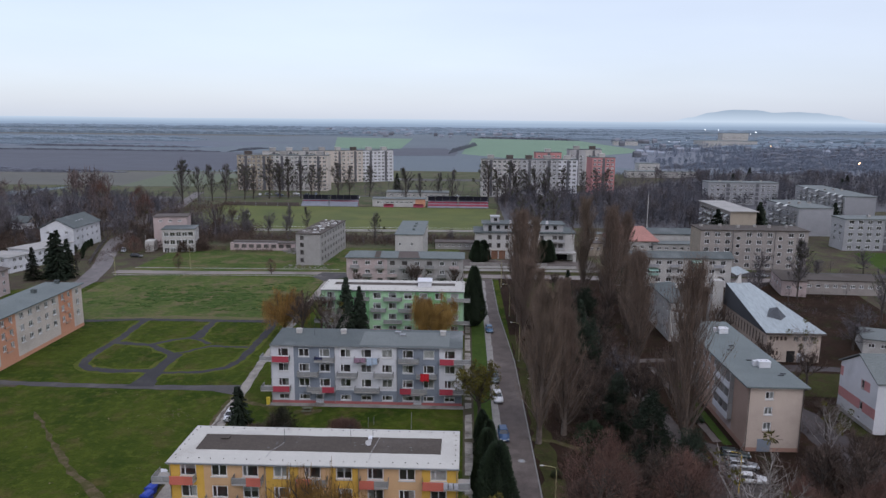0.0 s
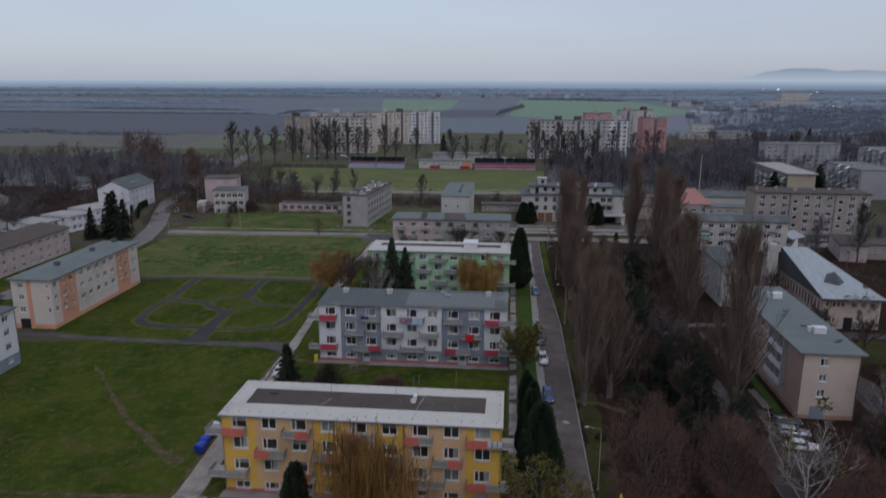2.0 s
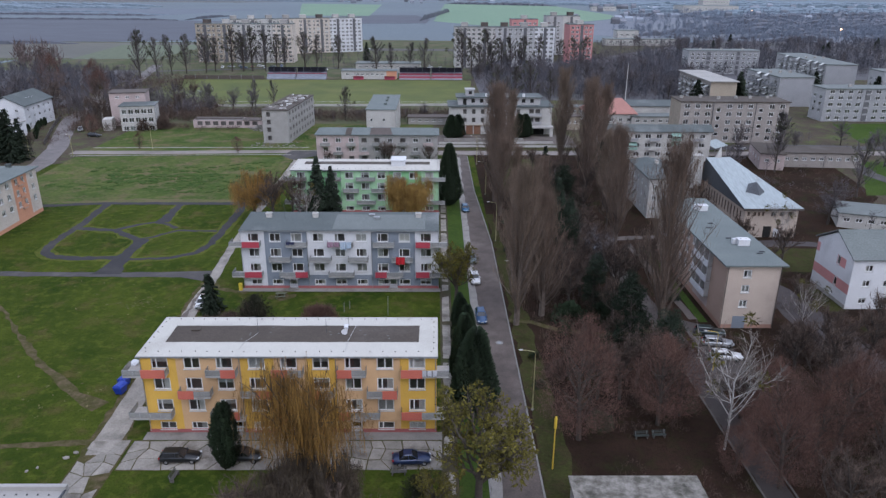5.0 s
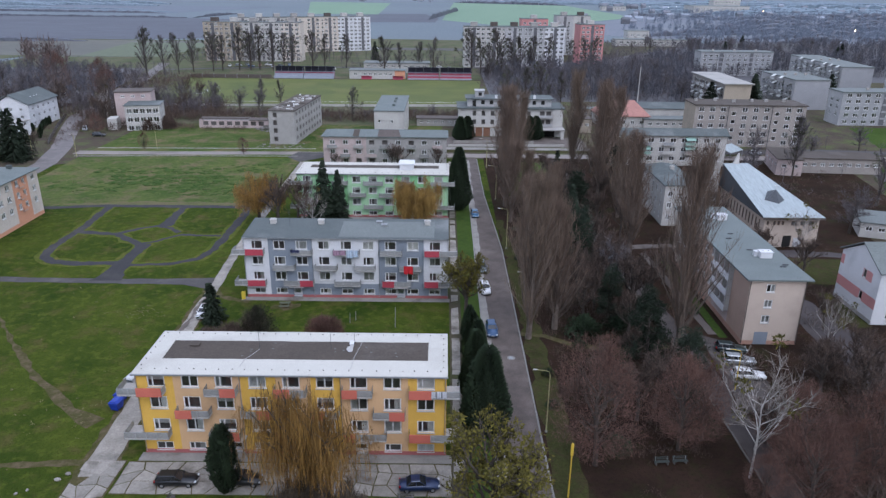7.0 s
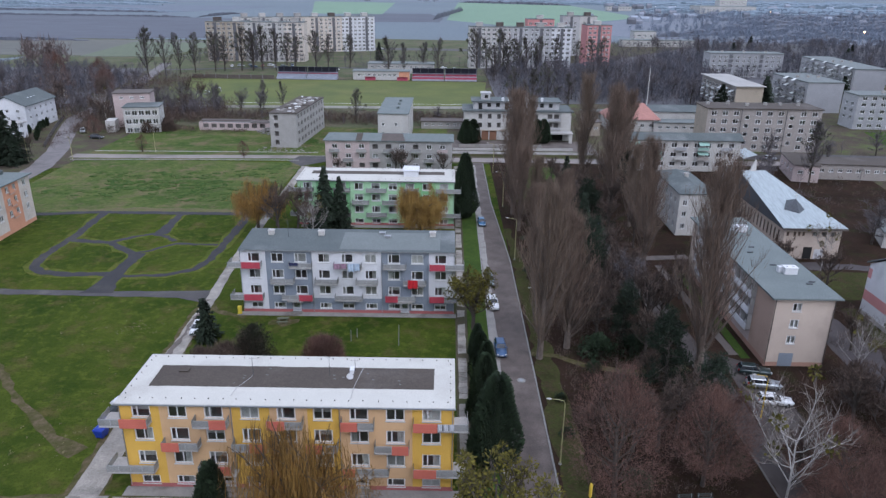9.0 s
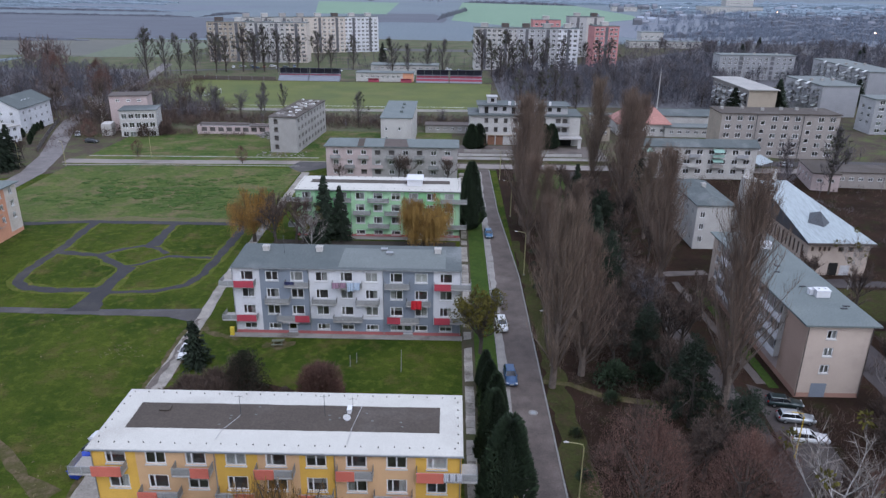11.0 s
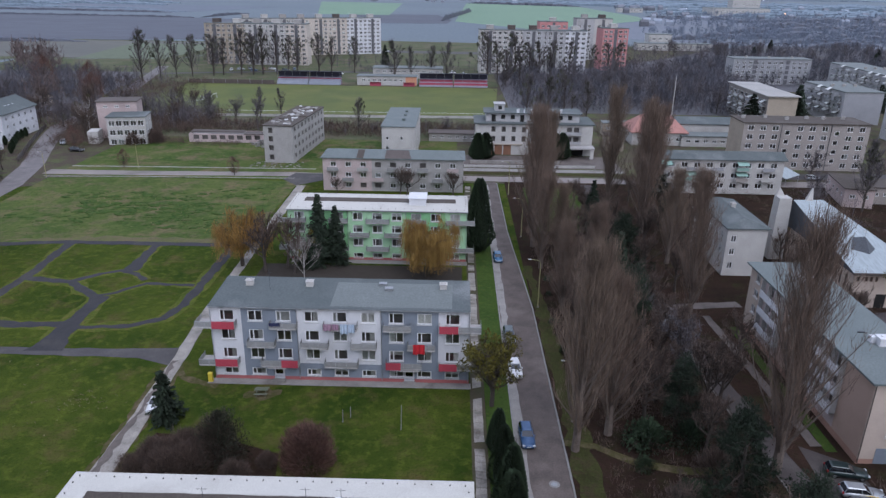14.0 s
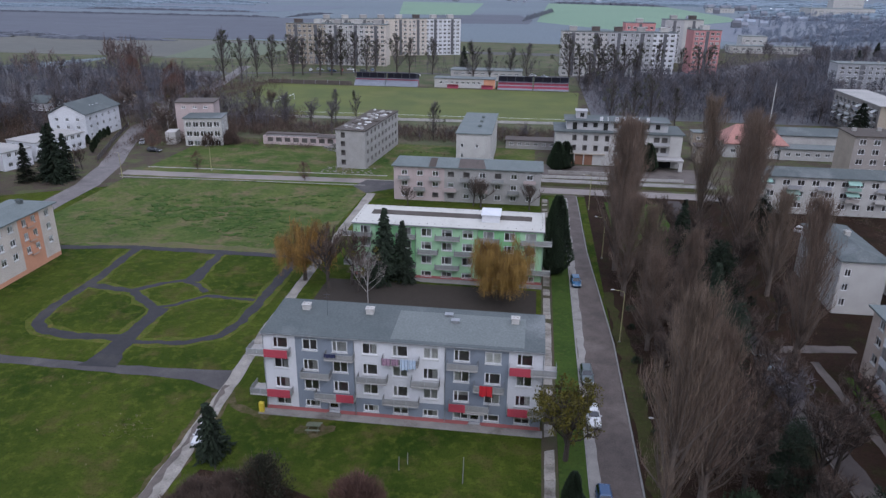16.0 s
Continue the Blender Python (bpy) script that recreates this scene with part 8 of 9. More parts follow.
part("case", Geo().box(-0.3, 0.3, -0.22, 0.22, 0.0, 1.3), BINYELLOW, gx)
part("cap", Geo().loft([[(-0.34, -0.26, 1.3), (0.34, -0.26, 1.3), (0.34, 0.26, 1.3), (-0.34, 0.26, 1.3)], [(-0.25, -0.1, 1.42), (0.25, -0.1, 1.42), (0.25, 0.1, 1.42), (-0.25, 0.1, 1.42)]]), BINYELLOW, gx)
mh = thing("manhole_cover", "round iron manhole cover in the street", "manhole cover", 45.1, -20.2, 0.03)
part("rim", Geo().tube([(0, 0, 0.0), (0, 0, 0.012)], [0.62, 0.62], 20, True), KERB, mh)
part("lid", Geo().tube([(0, 0, 0.012), (0, 0, 0.022)], [0.36, 0.36], 18, True), METAL, mh)
random.seed(5)
for x, y in ((-7.5, -47.6), (-8.2, -48.6), (-2.6, -56.2), (1.0, -57), (1.5, -59.4), (2.6, -59.0), (-11.5, -51), (-10.6, -50.4)):
    g = Geo()
    r = random.uniform(0.2, 0.5)
    g.loft([[(r * random.uniform(0.8, 1.1) * math.cos(a * 1.047) * k, r * 0.7 * math.sin(a * 1.047) * k, z) for a in range(6)] for k, z in ((0.9, 0), (1.0, 0.08), (0.8, 0.16))])
    rock = tagged(part("concrete_lump", g, YARD_SLAB), "broken lump of pale concrete on the grass", "rubble")
    rock.matrix_world = pose(x, y, 0.02, 0, 0, random.uniform(0, 180))

# washing on the balconies
CLOTHS = {"white": mat("white_cloth", (0.66, 0.66, 0.70), None, 0.9, 3, 15, 0.1), "pale blue": mat("pale_blue_cloth", (0.35, 0.46, 0.6), (0.5, 0.55, 0.62), 0.9, 3, 15, 0.1), "purple": mat("purple_cloth", (0.20, 0.09, 0.16), (0.42, 0.3, 0.36), 0.9, 4, 15, 0.1),
          "red": mat("red_cloth", (0.5, 0.02, 0.03), None, 0.9, 3, 15, 0.1), "dark blue": mat("dark_blue_cloth", (0.03, 0.035, 0.09), None, 0.9, 3, 15, 0.1)}


def cloth(x, y, z, w, h, colour, where):
    g = Geo()
    n = 8
    for i in range(n):
        a, b = w * i / n, w * (i + 1) / n
        ya, yb = 0.05 * math.sin(i * 2.1), 0.05 * math.sin((i + 1) * 2.1)
        la, lb = -h * (0.96 + 0.05 * math.sin(i)), -h * (0.96 + 0.05 * math.sin(i + 1))
        g.face((a, ya - 0.03, 0), (b, yb - 0.03, 0), (b, yb * 2 - 0.04, lb), (a, ya * 2 - 0.04, la))
        g.face((b, 0.0 + yb, 0), (a, 0.0 + ya, 0), (a, ya * 2, la), (b, yb * 2, lb))
        g.face((a, ya - 0.03, 0), (a, ya, 0), (b, yb, 0), (b, yb - 0.03, 0))
    ob = tagged(part("washing", g, CLOTHS[colour]), "%s washing hung over %s" % (colour, where), "laundry")
    ob.matrix_world = pose(x, y, z)


GB = "a grey balcony rail"
cloth(15.9, -0.73, 9.5, 1.1, 1.0, "purple", GB)
cloth(17.1, -0.73, 9.5, 0.9, 0.9, "purple", GB)
cloth(18.2, -0.73, 9.55, 1.0, 1.5, "pale blue", GB)
cloth(19.25, -0.73, 9.55, 0.9, 1.3, "pale blue", GB)
cloth(8.6, -0.73, 9.5, 1.5, 0.5, "dark blue", GB)
cloth(28.0, -0.73, 6.7, 1.6, 1.5, "red", GB)
for i in range(3):
    cloth(34.0 + i * 0.62 - 0.4, -44.83, 9.6, 0.5, 0.85, "white", "the corner balcony rail")

# halls, sheds and garden huts
hall = plain_house("white_hall", "long pale hall with a grey low roof", 112, 168, 0, 24, 14, 6.2, OFFWHITE, {"S": grid(1, 23, 7, (2.0,), 2.0, 1.2)}, category="hall", storey=7)
gable_roof(hall, 24, 14, 6.2, 1.4, GREY_ROOF, "x", 0.5, 0.0, wall=OFFWHITE)
hall2 = plain_house("low_workshop", "low white workshop before the hall", 112, 159, 0, 20, 7, 3.6, OFFWHITE, {"S": grid(1, 19, 6, (1.9,), 1.6, 1.1)}, category="workshop", storey=4)
flat_roof(hall2, 20, 7, 3.6, PALE_ROOF, 0.4, 0.25)
rr = plain_house("red_roof_house", "white house with a faded coral tile roof", 95, 160, 0, 19, 15, 4.4, OFFWHITE, {"S": grid(1, 18, 5, (2.2,), 1.6, 1.4)}, category="house", storey=5)
gable_roof(rr, 19, 15, 4.4, 5.0, RED_ROOF, "x", 0.6, 5.0)
for nm, lab, x, y, rz, w, d, h, m, r in (("low_shed", "low grey shed with a flat roof", 133, 90, -12, 7, 16, 4.8, OLDPINK, TAR), ("long_shed", "long low shed with white windows", 141, 93, -4, 24, 9, 4.4, TAUPE, TAR), ("pavilion", "low white pavilion with a window band", 128, 36, -20, 16, 10, 3.4, OFFWHITE, PALE_ROOF),
                                         ("pump_house", "small pale flat-roofed hut", 84, 150, 0, 6, 6, 5.0, BEIGE, BROWN_ROOF), ("back_wall_shed", "long low beige shed behind the hotel", 88, 176, 0, 28, 5, 4.5, BEIGE, PALE_ROOF), ("garage_row", "row of low garages with dark roofs", 24, 160, 0, 20, 6, 2.8, OLDGREY, BROWN_ROOF)):
    s_ = plain_house(nm, lab, x, y, rz, w, d, h, m, {"S": grid(0.5, w - 0.5, max(2, int(w / 2.6)), (h * 0.6,), 1.4, 1.0), "W": grid(0.5, d - 0.5, max(1, int(d / 4)), (h * 0.6,), 1.2, 1.0)}, category="shed", storey=6)
    flat_roof(s_, w, d, h, r, 0.3, 0.22)
random.seed(12)
for x, y in ((-150, 98), (-186, 150), (-146, 172), (-205, 135), (-150, 215), (-176, 196), (-214, 168)):
    w, d, h = random.uniform(6, 11), random.uniform(6, 9), random.uniform(2.6, 4.2)
    gh = plain_house("garden_house", "small garden house among bare trees", x, y, random.uniform(-25, 15), w, d, h, random.choice((OFFWHITE, BEIGE, OLDGREY, WHITE)), {"S": grid(0.5, w - 0.5, 2, (1.6,), 1.1, 1.0), "E": grid(0.5, d - 0.5, 2, (1.6,), 1.1, 1.0)}, category="house", storey=5)
    gable_roof(gh, w, d, h, random.uniform(1.2, 2.6), random.choice((BROWN_ROOF, GREY_ROOF, BROWN_ROOF)), random.choice("xy"), 0.4, 0.0, wall=BEIGE)

# fences and the pitch's fittings
def fence(points, h, label, material=None, step=2.5):
    t = thing("fence", label, "fence", points[0][0], points[0][1])
    o = Vector(points[0])
    k = 0
    for a, b in zip(points, points[1:]):
        a, b = Vector(a) - o, Vector(b) - o
        n = max(1, int((b - a).length / step))
        for i in range(n):
            p = a.lerp(b, i / n)
            q = a.lerp(b, (i + 1) / n)
            part("post", Geo().box(p.x - 0.06, p.x + 0.06, p.y - 0.06, p.y + 0.06, 0, h + 0.1), METAL, t)
            d = (q - p).normalized() * 0.07
            s = Vector((-d.y, d.x)) * 0.35
            part("panel", Geo().prism([(p.x + d.x - s.x, p.y + d.y - s.y), (q.x - d.x - s.x, q.y - d.y - s.y), (q.x - d.x + s.x, q.y - d.y + s.y), (p.x + d.x + s.x, p.y + d.y + s.y)], 0.08, h), material or CONCRETE, t)
            k += 1


fence([(-105, 199), (-60, 201), (0, 203), (52, 206)], 1.1, "low pale rail along the pitch", OFFWHITE, 8)
fence([(-118.6, 172), (-110.6, 150), (-98, 119)], 1.6, "dark fence along the villa garden", BROWN_ROOF, 2.5)
fence([(-110, 296), (-64, 296)], 2.2, "dark fence behind the pitch", BROWN_ROOF, 6)
fence([(36, 123.5), (76, 125)], 0.9, "low pale wall before the hotel", OFFWHITE, 4)
for x in (-79.0,):
    gl = thing("goal", "white football goal on the pitch", "goal", -79, 243)
    part("post", Geo().tube([(0, -3.6, 0), (0, -3.6, 2.4)], [0.09, 0.09], 6), WHITE, gl)
    part("post", Geo().tube([(0, 3.6, 0), (0, 3.6, 2.4)], [0.09, 0.09], 6), WHITE, gl)
    part("crossbar", Geo().tube([(0, -3.6, 2.4), (0, 3.6, 2.4)], [0.09, 0.09], 6), WHITE, gl)
setting("pitch_line", ribbon([(-104, 214), (50, 217)], 0.4, 0.05, 0.02, 20), WHITE, "pale chalk line along the pitch", "line")
setting("pitch_arc", ribbon([(-93 + 9 * math.cos(0.35 * i - 1.05), 243 + 9 * math.sin(0.35 * i - 1.05)) for i in range(7)], 0.35, 0.05, 0.02, 20), WHITE, "pale chalk arc on the pitch", "line")


# ---- laid concrete, piece by piece ----
random.seed(61)


def slab_field(host, x0, x1, y0, y1, nx, ny, z, name="slab", jitter=0.2, keep=1.0, gap=0.05, sink=0.03):
    """Cracked slabs: a jittered net of corners, each cell drawn in by the joint."""
    P = {}
    for i in range(nx + 1):
        for j in range(ny + 1):
            jx = random.uniform(-jitter, jitter) * (x1 - x0) / nx if 0 < i < nx else random.uniform(-jitter, jitter) * 0.25
            jy = random.uniform(-jitter, jitter) * (y1 - y0) / ny if 0 < j < ny else random.uniform(-jitter, jitter) * 0.25
            P[i, j] = Vector((x0 + (x1 - x0) * i / nx + jx, y0 + (y1 - y0) * j / ny + jy, 0))
    for i in range(nx):
        for j in range(ny):
            if random.random() > keep:
                continue
            q = [P[i, j], P[i + 1, j], P[i + 1, j + 1], P[i, j + 1]]
            c = sum(q, Vector()) / 4
            q = [p + (c - p).normalized() * gap for p in q]
            top = z + random.uniform(-sink, sink) * 0.5
            part(name, Geo().prism([(p.x, p.y) for p in q], 0.0, top), YARD_SLAB, host)


def slab_host(name, label, poly, z, m):
    return setting(name, sheet(poly, z), m, label, "pavement")


slab_field(slab_host("walkway", "narrow broken slab walkway beside the houses", [(35.9, -62), (37.85, -62), (37.85, 102), (35.9, 102)], 0.03, DIRT), 36.2, 37.5, -62, 102, 1, 120, 0.075, jitter=0.2, keep=0.86, gap=0.05)
slab_field(slab_host("house_yard", "cracked concrete yard before the yellow house", [(-1.6, -50.9), (36, -50.5), (36, -45.2), (-1.6, -45.2)], 0.035, TRODDEN), -1.5, 36, -50.8, -45.3, 17, 3, 0.07, jitter=0.38, gap=0.1)
slab_field(slab_host("yard_corner", "broken concrete at the path's end", [(-6.8, -56.5), (-1.8, -56.5), (-1.8, -45), (-6.8, -45)], 0.033, TRODDEN), -6.6, -2.0, -56.3, -45.2, 3, 5, 0.07, jitter=0.35, keep=0.85, gap=0.09)


# ---- trees and thickets farther off ----
random.seed(21)
for x, y, s in ((-136, 297, 1.5), (-129, 306, 1.35), (-122, 314, 1.4), (-115, 321, 1.35), (-108, 327, 1.45), (-101, 331, 1.35), (-94, 333, 1.4), (-87, 334, 1.45), (-80, 336, 1.35), (-72, 336, 1.4), (-66, 337, 1.35), (-60, 339, 1.3), (-50, 346, 1.2), (-44, 350, 1.2), (-30, 352, 1.1), (-112, 345, 1.3), (-90, 350, 1.3),
                (-2, 312, 1.2), (8, 330, 1.0), (20, 335, 1.0), (26, 322, 1.1), (52, 322, 1.4), (58, 330, 1.3), (66, 334, 1.35), (74, 330, 1.3), (82, 336, 1.3), (90, 340, 1.2), (100, 345, 1.2), (112, 350, 1.2), (124, 352, 1.3), (132, 358, 1.3), (60, 300, 1.2), (68, 306, 1.1)):
    set_plant("mistle" if random.random() < 0.5 else "mistle2", x + random.uniform(-2, 2), y, s * random.uniform(0.92, 1.18), squash=random.uniform(1.0, 1.4))
for x, y, s in ((-1.7, 168, 0.82), (-45, 196, 0.75), (-37, 198, 0.72), (-62, 186, 0.7), (100, 150, 0.9), (136, 86, 1.1), (146, 60, 1.0), (140.5, 95, 0.95)):
    set_plant("mistle", x, y, s)
for x, y, s in ((62, 205, 1.1), (70, 196, 1.15), (78, 208, 1.2), (64, 178, 1.0), (86, 200, 1.0)):
    set_plant("mistle", x, y, s, label="tall tree full of dark mistletoe tufts")
for x, y in ((40.5, 134), (43.0, 135.5), (65, 136), (67.5, 136.5)):
    set_plant("thuja", x, y, 0.85, squash=1.45, label="broad dark green thuja before the hotel")
for x, y, s in ((-96, 96.4, 1.2), (-99, 99, 1.1), (-103.5, 95.3, 0.8), (-94.5, 99.5, 0.95), (150, 196, 1.0), (176, 214, 1.1), (173, 208, 0.9), (238, 210, 1.0), (225, 240, 0.9), (-14, 392, 1.0), (322, 420, 0.8), (300, 540, 0.8), (410, 500, 0.8), (352, 470, 0.7), (262, 480, 0.7)):
    set_plant("spruce", x, y, s, squash=1.5 if x > 100 else 1.1)
for x, y in ((-64.5, 115.9), (-29.7, 109.3)):
    set_plant("redbare", x, y, 0.36, label="small reddish brown street tree")
for x, y, s in ((-92.8, 151.6, 1.0), (-84, 212, 1.0), (-76, 208, 0.9), (-100, 200, 1.0), (-110, 190, 0.9), (-125, 180, 1.0), (-118, 205, 1.1), (-135, 200, 1.0), (-92, 168, 0.9), (-72, 178, 0.9), (-105, 170, 0.8), (21, 92, 0.72), (33, 92, 0.62), (3, 90, 0.5), (19, 93.5, 0.6), (-97, 110, 0.6)):
    set_plant("bare%d" % random.randrange(3), x, y, s)
for x, y in ((-114.9, 148.4), (-115.6, 151.5), (-113.0, 143.7), (-116.2, 155), (-110.9, 139), (-109.2, 135.7), (-115, 141), (-106.5, 130)):
    set_plant("thujab", x, y, 0.55, label="small dark thuja before the white house")
for x, y in ((-72, 149.1), (-70.5, 153), (-74.9, 146.8), (-68.5, 150)):
    set_plant("thickbush", x, y, 1.25, label="dense dark brown shrub beside the old school")
set_plant("birch", -95, 158, 1.0)
for x, y, s in ((-81, 15, 0.62), (-79, 28, 0.45), (-84, 24, 0.5)):
    set_plant("pine", x, y, s, label="dark evergreen tree beside the old house")
set_plant("birch", 108, 22, 0.8)
set_plant("birch", 92.5, -19, 0.75)
for x, y, s in ((-120, 212, 0.95), (-140, 250, 1.0), (-165, 258, 1.1), (-90, 137, 0.5)):
    set_plant("redbare", x, y, s, label="reddish brown bare tree beyond the villa")
for x, y, s in ((-45, 190, 0.85), (-52, 186, 0.9), (-66, 196, 1.0), (-73, 190, 0.9), (-80, 196, 1.0), (-88, 188, 1.0), (-96, 182, 1.1), (-60, 180, 0.7), (-100, 176, 0.9), (-86, 172, 0.8), (-112, 172, 1.0), (10, 176, 0.6), (-20, 178, 0.6), (30, 172, 0.6)):
    set_plant("light%d" % random.randrange(3), x, y, s * 1.05)
for i in range(56):
    set_plant("light%d" % random.randrange(3), random.uniform(-230, -128), random.uniform(60, 300), random.uniform(0.6, 1.15))
for i in range(44):
    x, y = random.uniform(56, 180), random.uniform(222, 350)
    if not (150 < x < 172 and 190 < y < 240):
        set_plant("light%d" % random.randrange(3), x, y, random.uniform(0.7, 1.2))
for i in range(34):
    x, y = random.uniform(112, 260), random.uniform(-60, 126)
    if not (x < 140 and -10 < y < 6):
        set_plant("light%d" % random.randrange(3), x, y, random.uniform(0.6, 1.0))
for i in range(40):
    set_plant("light%d" % random.randrange(3), random.uniform(175, 420), random.uniform(320, 520), random.uniform(0.7, 1.2))


def thicket(name, label, zones, material, seed):
    """Zones: (x0, x1, y0, y1, height, clumps); each clump is a spray of bare twigs."""
    random.seed(seed)
    g = Geo()
    for x0, x1, y0, y1, h, n in zones:
        for _ in range(n):
            c = Vector((random.uniform(x0, x1), random.uniform(y0, y1), 0))
            hh = h * random.uniform(0.5, 1.15)
            for k in range(22):
                d = rnd_dir(20, 88)
                p = c + Vector((random.gauss(0, 0.28), random.gauss(0, 0.28), 0)) * hh + Vector((0, 0, random.uniform(0.05, 0.55) * hh))
                g.twig(p, d, hh * random.uniform(0.25, 0.5), hh * 0.03)
    return tagged(part(name, g, material), label, "thicket", "", "stuff")


thicket("scrub", "bare brown scrub along the pitch and gardens", [(-82, 42, 164, 184, 4.5, 1000), (-72, -58, 148, 156, 3.0, 70), (-58, -40, 145, 150, 2.2, 60), (-112, -60, 166, 206, 5, 420), (-190, -100, 165, 300, 5, 900), (-260, -134, 50, 170, 4, 700), (-106, -94, 118, 150, 2.5, 60), (-103, -86, 140, 170, 4.5, 150), (-122, -112, 120, 150, 2.5, 60)], TWIG, 31)
thicket("wood", "dark bare wood behind the hotel and stadium", [(56, 185, 222, 350, 6, 900), (-30, 40, 340, 380, 4, 120), (150, 460, 316, 560, 7, 1300), (130, 200, 340, 420, 8, 250), (122, 330, 20, 135, 3.0, 300), (120, 180, -60, 20, 4, 260)], BRUSH, 32)
thicket("park_undergrowth", "bare brown undergrowth in the park", [(50, 67, -44, 60, 2.0, 760), (75, 80, -62, -40, 2.2, 90), (56, 70, -64, -50, 1.6, 110), (80, 112, -64, -20, 3.2, 520), (92, 104, -16, 26, 1.6, 90), (50, 78, 60, 104, 1.4, 90), (104, 150, 52, 104, 2.0, 200), (94, 104, -14, 24, 2.0, 60), (12, 30, -66, -56, 1.8, 50)], TWIG, 33)


def far_belts(name, label, zones, material, seed):
    """Long uneven belts of wood: zones of (x0, y0, x1, y1, depth, height, belts, spacing along)."""
    random.seed(seed)
    g = Geo()
    for x0, y0, x1, y1, depth, h, n, step in zones:
        L = math.hypot(x1 - x0, y1 - y0)
        ux, uy = (x1 - x0) / L, (y1 - y0) / L
        for i in range(n):
            off = random.uniform(-0.5, 0.5) * depth
            a = random.uniform(0, 0.75) * L if n > 1 else 0.0
            e = min(L, a + L * random.uniform(0.12, 0.4)) if n > 1 else L
            prev, s, hh, th = None, a, h * random.uniform(0.6, 1.1), h * random.uniform(0.8, 2.0)
            while s < e:
                end = min(1.0, (s - a) / (6 * step) + 0.15, (e - s) / (6 * step) + 0.15)
                z = hh * end * random.uniform(0.6, 1.1)
                x, y = x0 + ux * s - uy * off, y0 + uy * s + ux * off + random.uniform(-0.3, 0.3) * th
                cur = ((x, y - th / 2, -0.5), (x, y - th * 0.42, z * 0.8), (x, y, z), (x, y + th / 2, -0.5))
                if prev:
                    for k in range(3):
                        g.face(prev[k], cur[k], cur[k + 1], prev[k + 1])
                prev = cur
                s += step * random.uniform(0.5, 1.3)
    return tagged(part(name, g, material), label, "wood", "", "stuff")


def wood_mass(name, label, zones, material, seed, width=0.014):
    """A wood of bare trees: zones of (x0, x1, y0, y1, height, trees)."""
    random.seed(seed)
    g = Geo()
    for x0, x1, y0, y1, h, n in zones:
        for _ in range(n):
            c = Vector((random.uniform(x0, x1), random.uniform(y0, y1), 0))
            hh = h * random.uniform(0.6, 1.15)
            g.tube([c, c + Vector((random.uniform(-0.04, 0.04) * hh, 0, 0.8 * hh))], [hh * 0.016, hh * 0.006], 3)
            for k in range(46):
                d = rnd_dir(25, 88)
                z = random.uniform(0.2, 0.8)
                r = 0.24 * hh * math.sin(3.1 * min(1.0, z * 1.1)) ** 0.5 * random.random()
                az = random.uniform(0, 6.2832)
                g.twig(c + Vector((r * math.cos(az), r * math.sin(az), z * hh)), d, hh * random.uniform(0.12, 0.26), hh * width)
    return tagged(part(name, g, material), label, "wood", "", "stuff")


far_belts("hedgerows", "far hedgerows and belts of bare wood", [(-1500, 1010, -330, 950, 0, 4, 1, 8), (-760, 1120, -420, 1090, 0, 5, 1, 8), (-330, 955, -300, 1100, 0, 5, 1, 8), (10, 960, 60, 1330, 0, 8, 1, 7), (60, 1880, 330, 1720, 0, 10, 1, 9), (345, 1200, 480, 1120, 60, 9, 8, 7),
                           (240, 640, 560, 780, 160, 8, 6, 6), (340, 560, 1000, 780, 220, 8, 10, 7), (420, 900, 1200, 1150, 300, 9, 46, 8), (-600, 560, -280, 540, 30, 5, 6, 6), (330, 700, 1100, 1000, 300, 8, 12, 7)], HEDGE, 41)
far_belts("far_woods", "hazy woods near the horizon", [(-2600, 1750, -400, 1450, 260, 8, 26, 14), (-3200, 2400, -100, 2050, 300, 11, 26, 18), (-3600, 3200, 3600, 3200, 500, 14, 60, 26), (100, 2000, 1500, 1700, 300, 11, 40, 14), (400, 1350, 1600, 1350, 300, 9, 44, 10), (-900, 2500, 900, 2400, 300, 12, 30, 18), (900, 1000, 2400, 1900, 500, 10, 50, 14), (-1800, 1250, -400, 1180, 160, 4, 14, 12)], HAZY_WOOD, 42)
wood_mass("west_wood", "bare brown trees along the west street and gardens", [(-125, -62, 168, 206, 9, 150), (-240, -115, 205, 300, 10, 210), (-330, -140, 290, 335, 8, 110), (-260, -140, 60, 200, 7, 60), (-56, 45, 166, 180, 4.5, 90)], BRUSH, 43)
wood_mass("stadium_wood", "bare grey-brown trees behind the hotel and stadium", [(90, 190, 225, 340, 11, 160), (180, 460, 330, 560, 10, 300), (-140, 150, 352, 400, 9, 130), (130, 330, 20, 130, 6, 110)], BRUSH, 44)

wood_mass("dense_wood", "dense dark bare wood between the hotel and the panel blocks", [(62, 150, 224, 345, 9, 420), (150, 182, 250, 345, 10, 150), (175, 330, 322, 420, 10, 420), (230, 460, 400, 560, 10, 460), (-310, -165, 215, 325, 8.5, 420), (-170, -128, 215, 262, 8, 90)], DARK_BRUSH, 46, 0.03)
wood_mass("garden_wood", "dark low trees of the western gardens", [(-300, -146, 60, 215, 6, 420)], GARDEN_BRUSH, 48, 0.03)
wood_mass("russet_trees", "tall bare trees with russet tops among the gardens", [(-224, -196, 318, 340, 20, 26), (-154, -140, 218, 232, 13, 14), (-260, -230, 270, 300, 15, 14)], RUSSET, 47, 0.03)
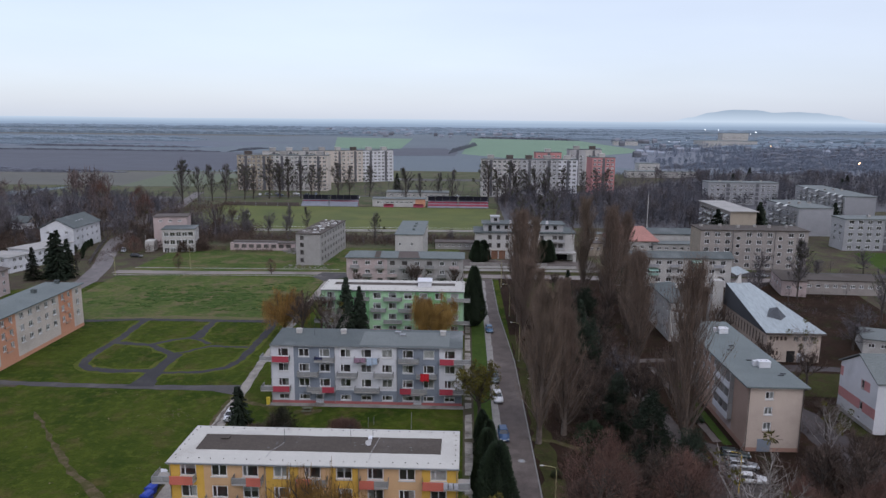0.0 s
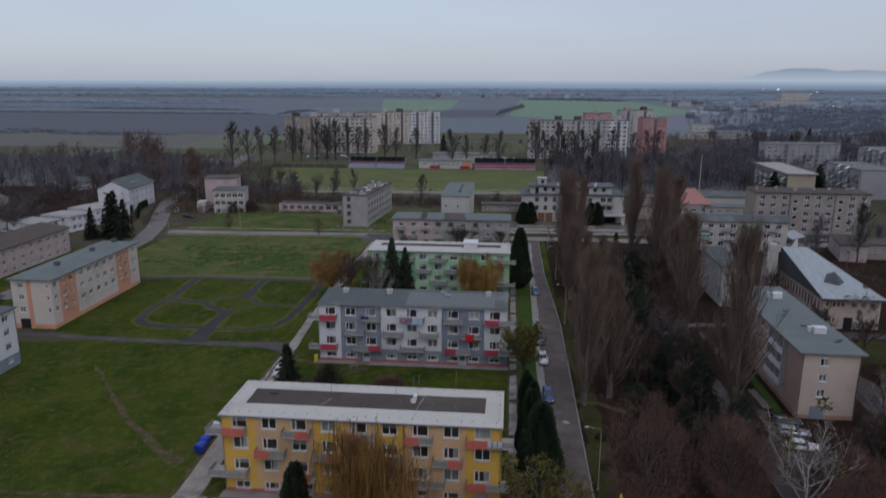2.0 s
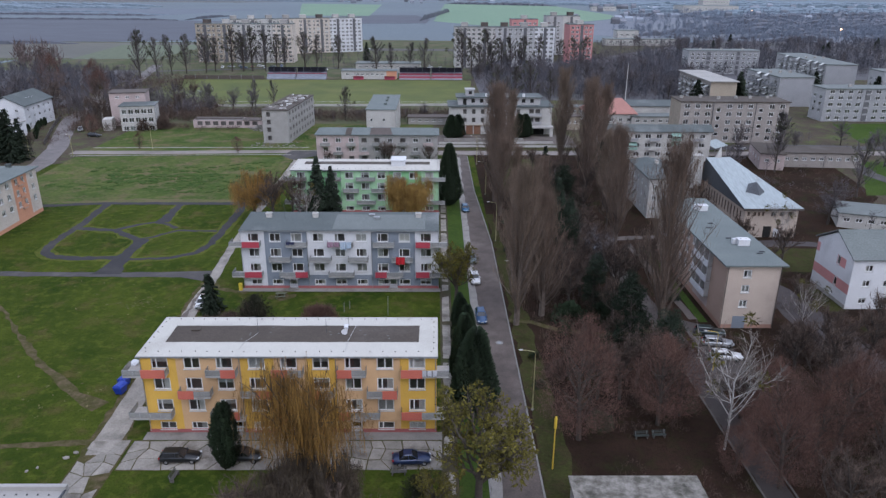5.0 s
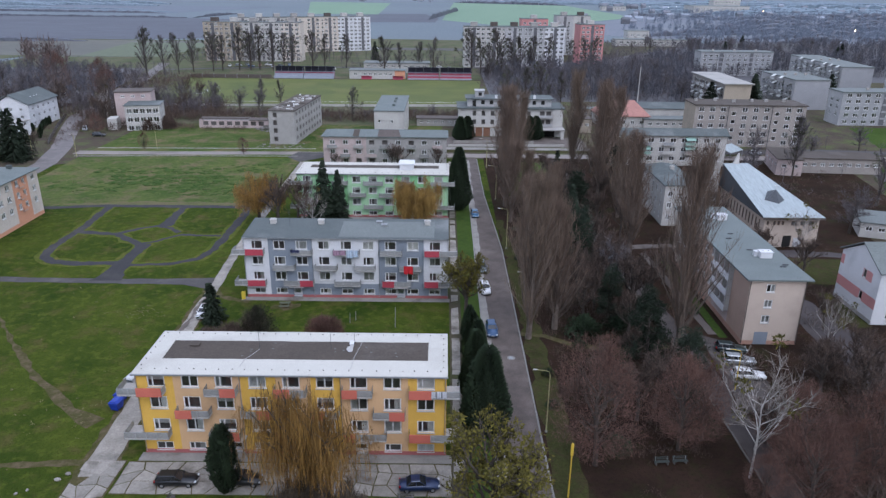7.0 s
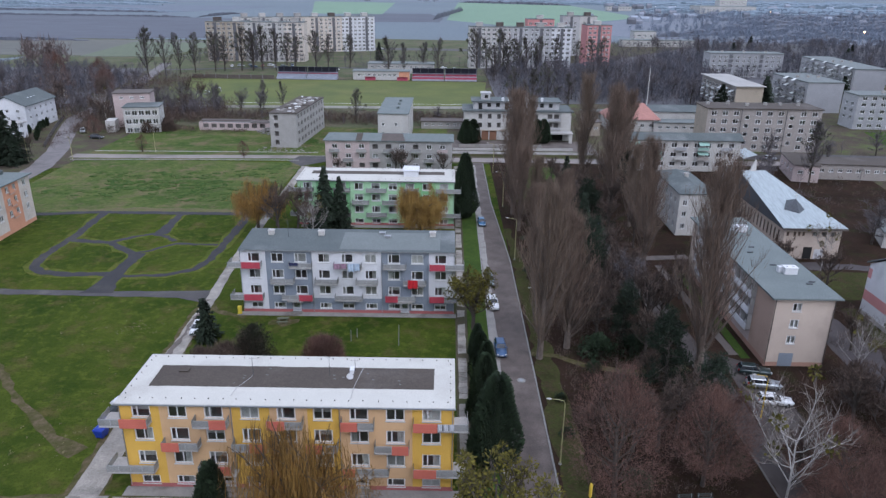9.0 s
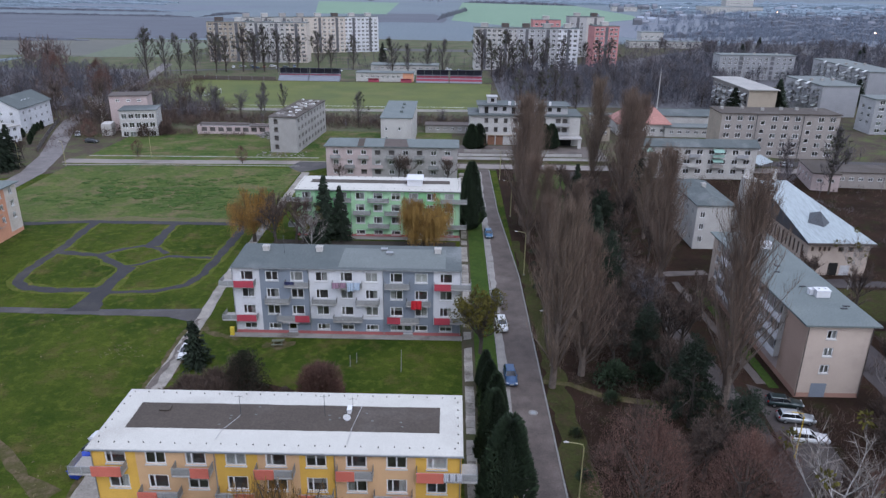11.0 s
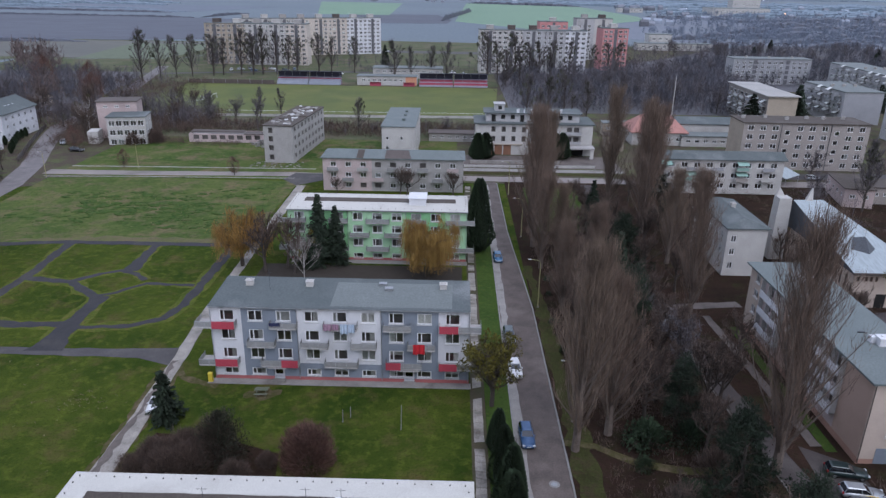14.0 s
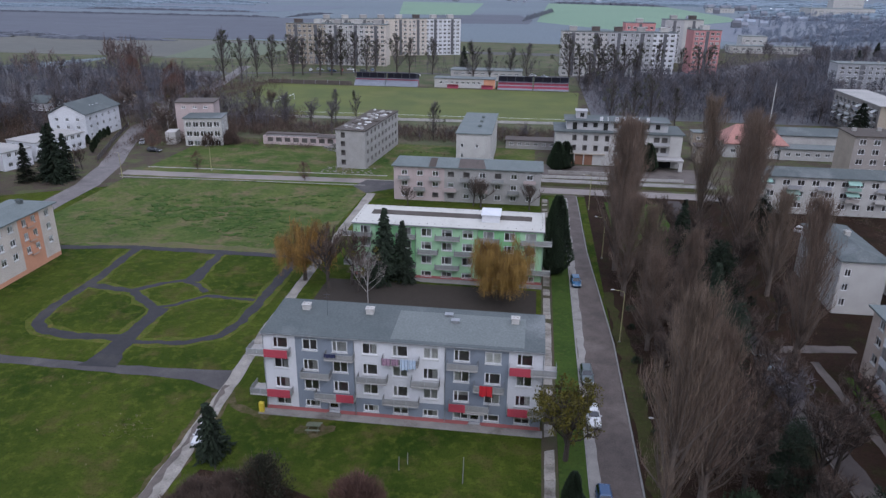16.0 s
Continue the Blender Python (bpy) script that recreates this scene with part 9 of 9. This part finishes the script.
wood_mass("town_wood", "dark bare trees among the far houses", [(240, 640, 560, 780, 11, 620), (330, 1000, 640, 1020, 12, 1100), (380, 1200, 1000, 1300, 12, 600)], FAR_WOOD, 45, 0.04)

# the far town: small houses, halls and lights
random.seed(51)
# grey-blue haze is painted into the houses' colour
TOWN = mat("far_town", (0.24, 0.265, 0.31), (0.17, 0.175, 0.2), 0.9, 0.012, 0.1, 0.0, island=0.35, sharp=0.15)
tg = Geo()
for x0, x1, y0, y1, n, s in ((250, 900, 620, 1250, 40, 0.9), (-350, 300, 1900, 2500, 50, 1.1), (350, 1300, 1300, 1700, 40, 1.2), (420, 900, 380, 620, 40, 0.9), (-600, 200, 2500, 3000, 30, 1.3)):
    for _ in range(n):
        x, y, w, d, h = random.uniform(x0, x1), random.uniform(y0, y1), random.uniform(8, 16) * s, random.uniform(7, 10) * s, random.uniform(3.5, 7) * s
        tg.loft([[(x - w / 2, y - d / 2, 0), (x + w / 2, y - d / 2, 0), (x + w / 2, y + d / 2, 0), (x - w / 2, y + d / 2, 0)], [(x - w / 2, y - d / 2, h), (x + w / 2, y - d / 2, h), (x + w / 2, y + d / 2, h), (x - w / 2, y + d / 2, h)], [(x - w / 2, y - 0.3, h + 3 * s), (x + w / 2, y - 0.3, h + 3 * s), (x + w / 2, y + 0.3, h + 3 * s), (x - w / 2, y + 0.3, h + 3 * s)]])
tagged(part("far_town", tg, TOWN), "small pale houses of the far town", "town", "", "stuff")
for nm, lab, x, y, w, d, h in (("far_factory", "far pale factory hall with lights", 515, 1325, 108, 60, 13), ("far_factory", "far pale factory hall with lights", 617, 1505, 58, 30, 26), ("far_depot", "far white depot with a flat roof", 212, 600, 21, 16, 9.5), ("far_depot", "far white depot with a flat roof", 188, 543, 64, 14, 5.5), ("far_depot", "far white depot with a flat roof", 355, 1410, 50, 20, 8)):
    f = plain_house(nm, lab, x, y, 0, w, d, h, OFFWHITE, {"S": grid(2, w - 2, int(w / 6), (h * 0.6,), 3, 1.6)}, category="factory", storey=h + 1)
    flat_roof(f, w, d, h, PALE_ROOF, 0.3, 0.4)
GLOW = lamp_mat("lamp_glow", (1.0, 0.97, 0.9), 4.0)
AMBER = lamp_mat("amber_glow", (1.0, 0.5, 0.2), 8.0)
for x, y, z, r, m in ((575, 1500, 33, 1.1, GLOW), (606, 1500, 33, 1.1, GLOW), (689, 1500, 28.5, 1.3, GLOW), (677, 1500, 24.8, 0.9, GLOW), (505, 1450, 8, 0.7, GLOW), (520, 1450, 8, 0.7, GLOW), (480, 1440, 8, 0.7, GLOW), (460, 1440, 8, 0.6, GLOW), (597, 1200, 9, 0.9, AMBER), (432, 600, 12, 0.9, AMBER)):
    r *= 0.7
    lt = thing("far_lamp", "glowing lamp on a tall far mast", "lamp", x, y)
    part("mast", Geo().tube([(0, 0, 0), (0, 0, z)], [0.3, 0.2], 5), METAL, lt)
    part("lantern", Geo().loft([[(r * k * math.cos(a * 0.7854), r * k * math.sin(a * 0.7854), z + r * q) for a in range(8)] for k, q in ((0.4, -0.9), (1.0, 0.0), (0.4, 0.9))]), m, lt)

# low hills on the horizon; haze is put into their glow
def ridge(name, label, y, x0, x1, heights, material):
    g = Geo()
    n = 160
    random.seed(y)
    prev = None
    for i in range(n + 1):
        t = i / n
        x = x0 + (x1 - x0) * t
        k = t * (len(heights) - 1)
        j = min(int(k), len(heights) - 2)
        f = k - j
        f = f * f * (3 - 2 * f)
        z = heights[j] + (heights[j + 1] - heights[j]) * f + 1.6 * noise.noise((x * 0.01, y, 0)) + 1.2 * noise.noise((x * 0.05, y, 5))
        cur = ((x, y, -1), (x, y + 30, z), (x, y + 120, z - 1), (x, y + 150, -1))
        if prev:
            for a in range(3):
                g.face(prev[a], cur[a], cur[a + 1], prev[a + 1])
        prev = cur
    return setting(name, g, material, label, "hill")


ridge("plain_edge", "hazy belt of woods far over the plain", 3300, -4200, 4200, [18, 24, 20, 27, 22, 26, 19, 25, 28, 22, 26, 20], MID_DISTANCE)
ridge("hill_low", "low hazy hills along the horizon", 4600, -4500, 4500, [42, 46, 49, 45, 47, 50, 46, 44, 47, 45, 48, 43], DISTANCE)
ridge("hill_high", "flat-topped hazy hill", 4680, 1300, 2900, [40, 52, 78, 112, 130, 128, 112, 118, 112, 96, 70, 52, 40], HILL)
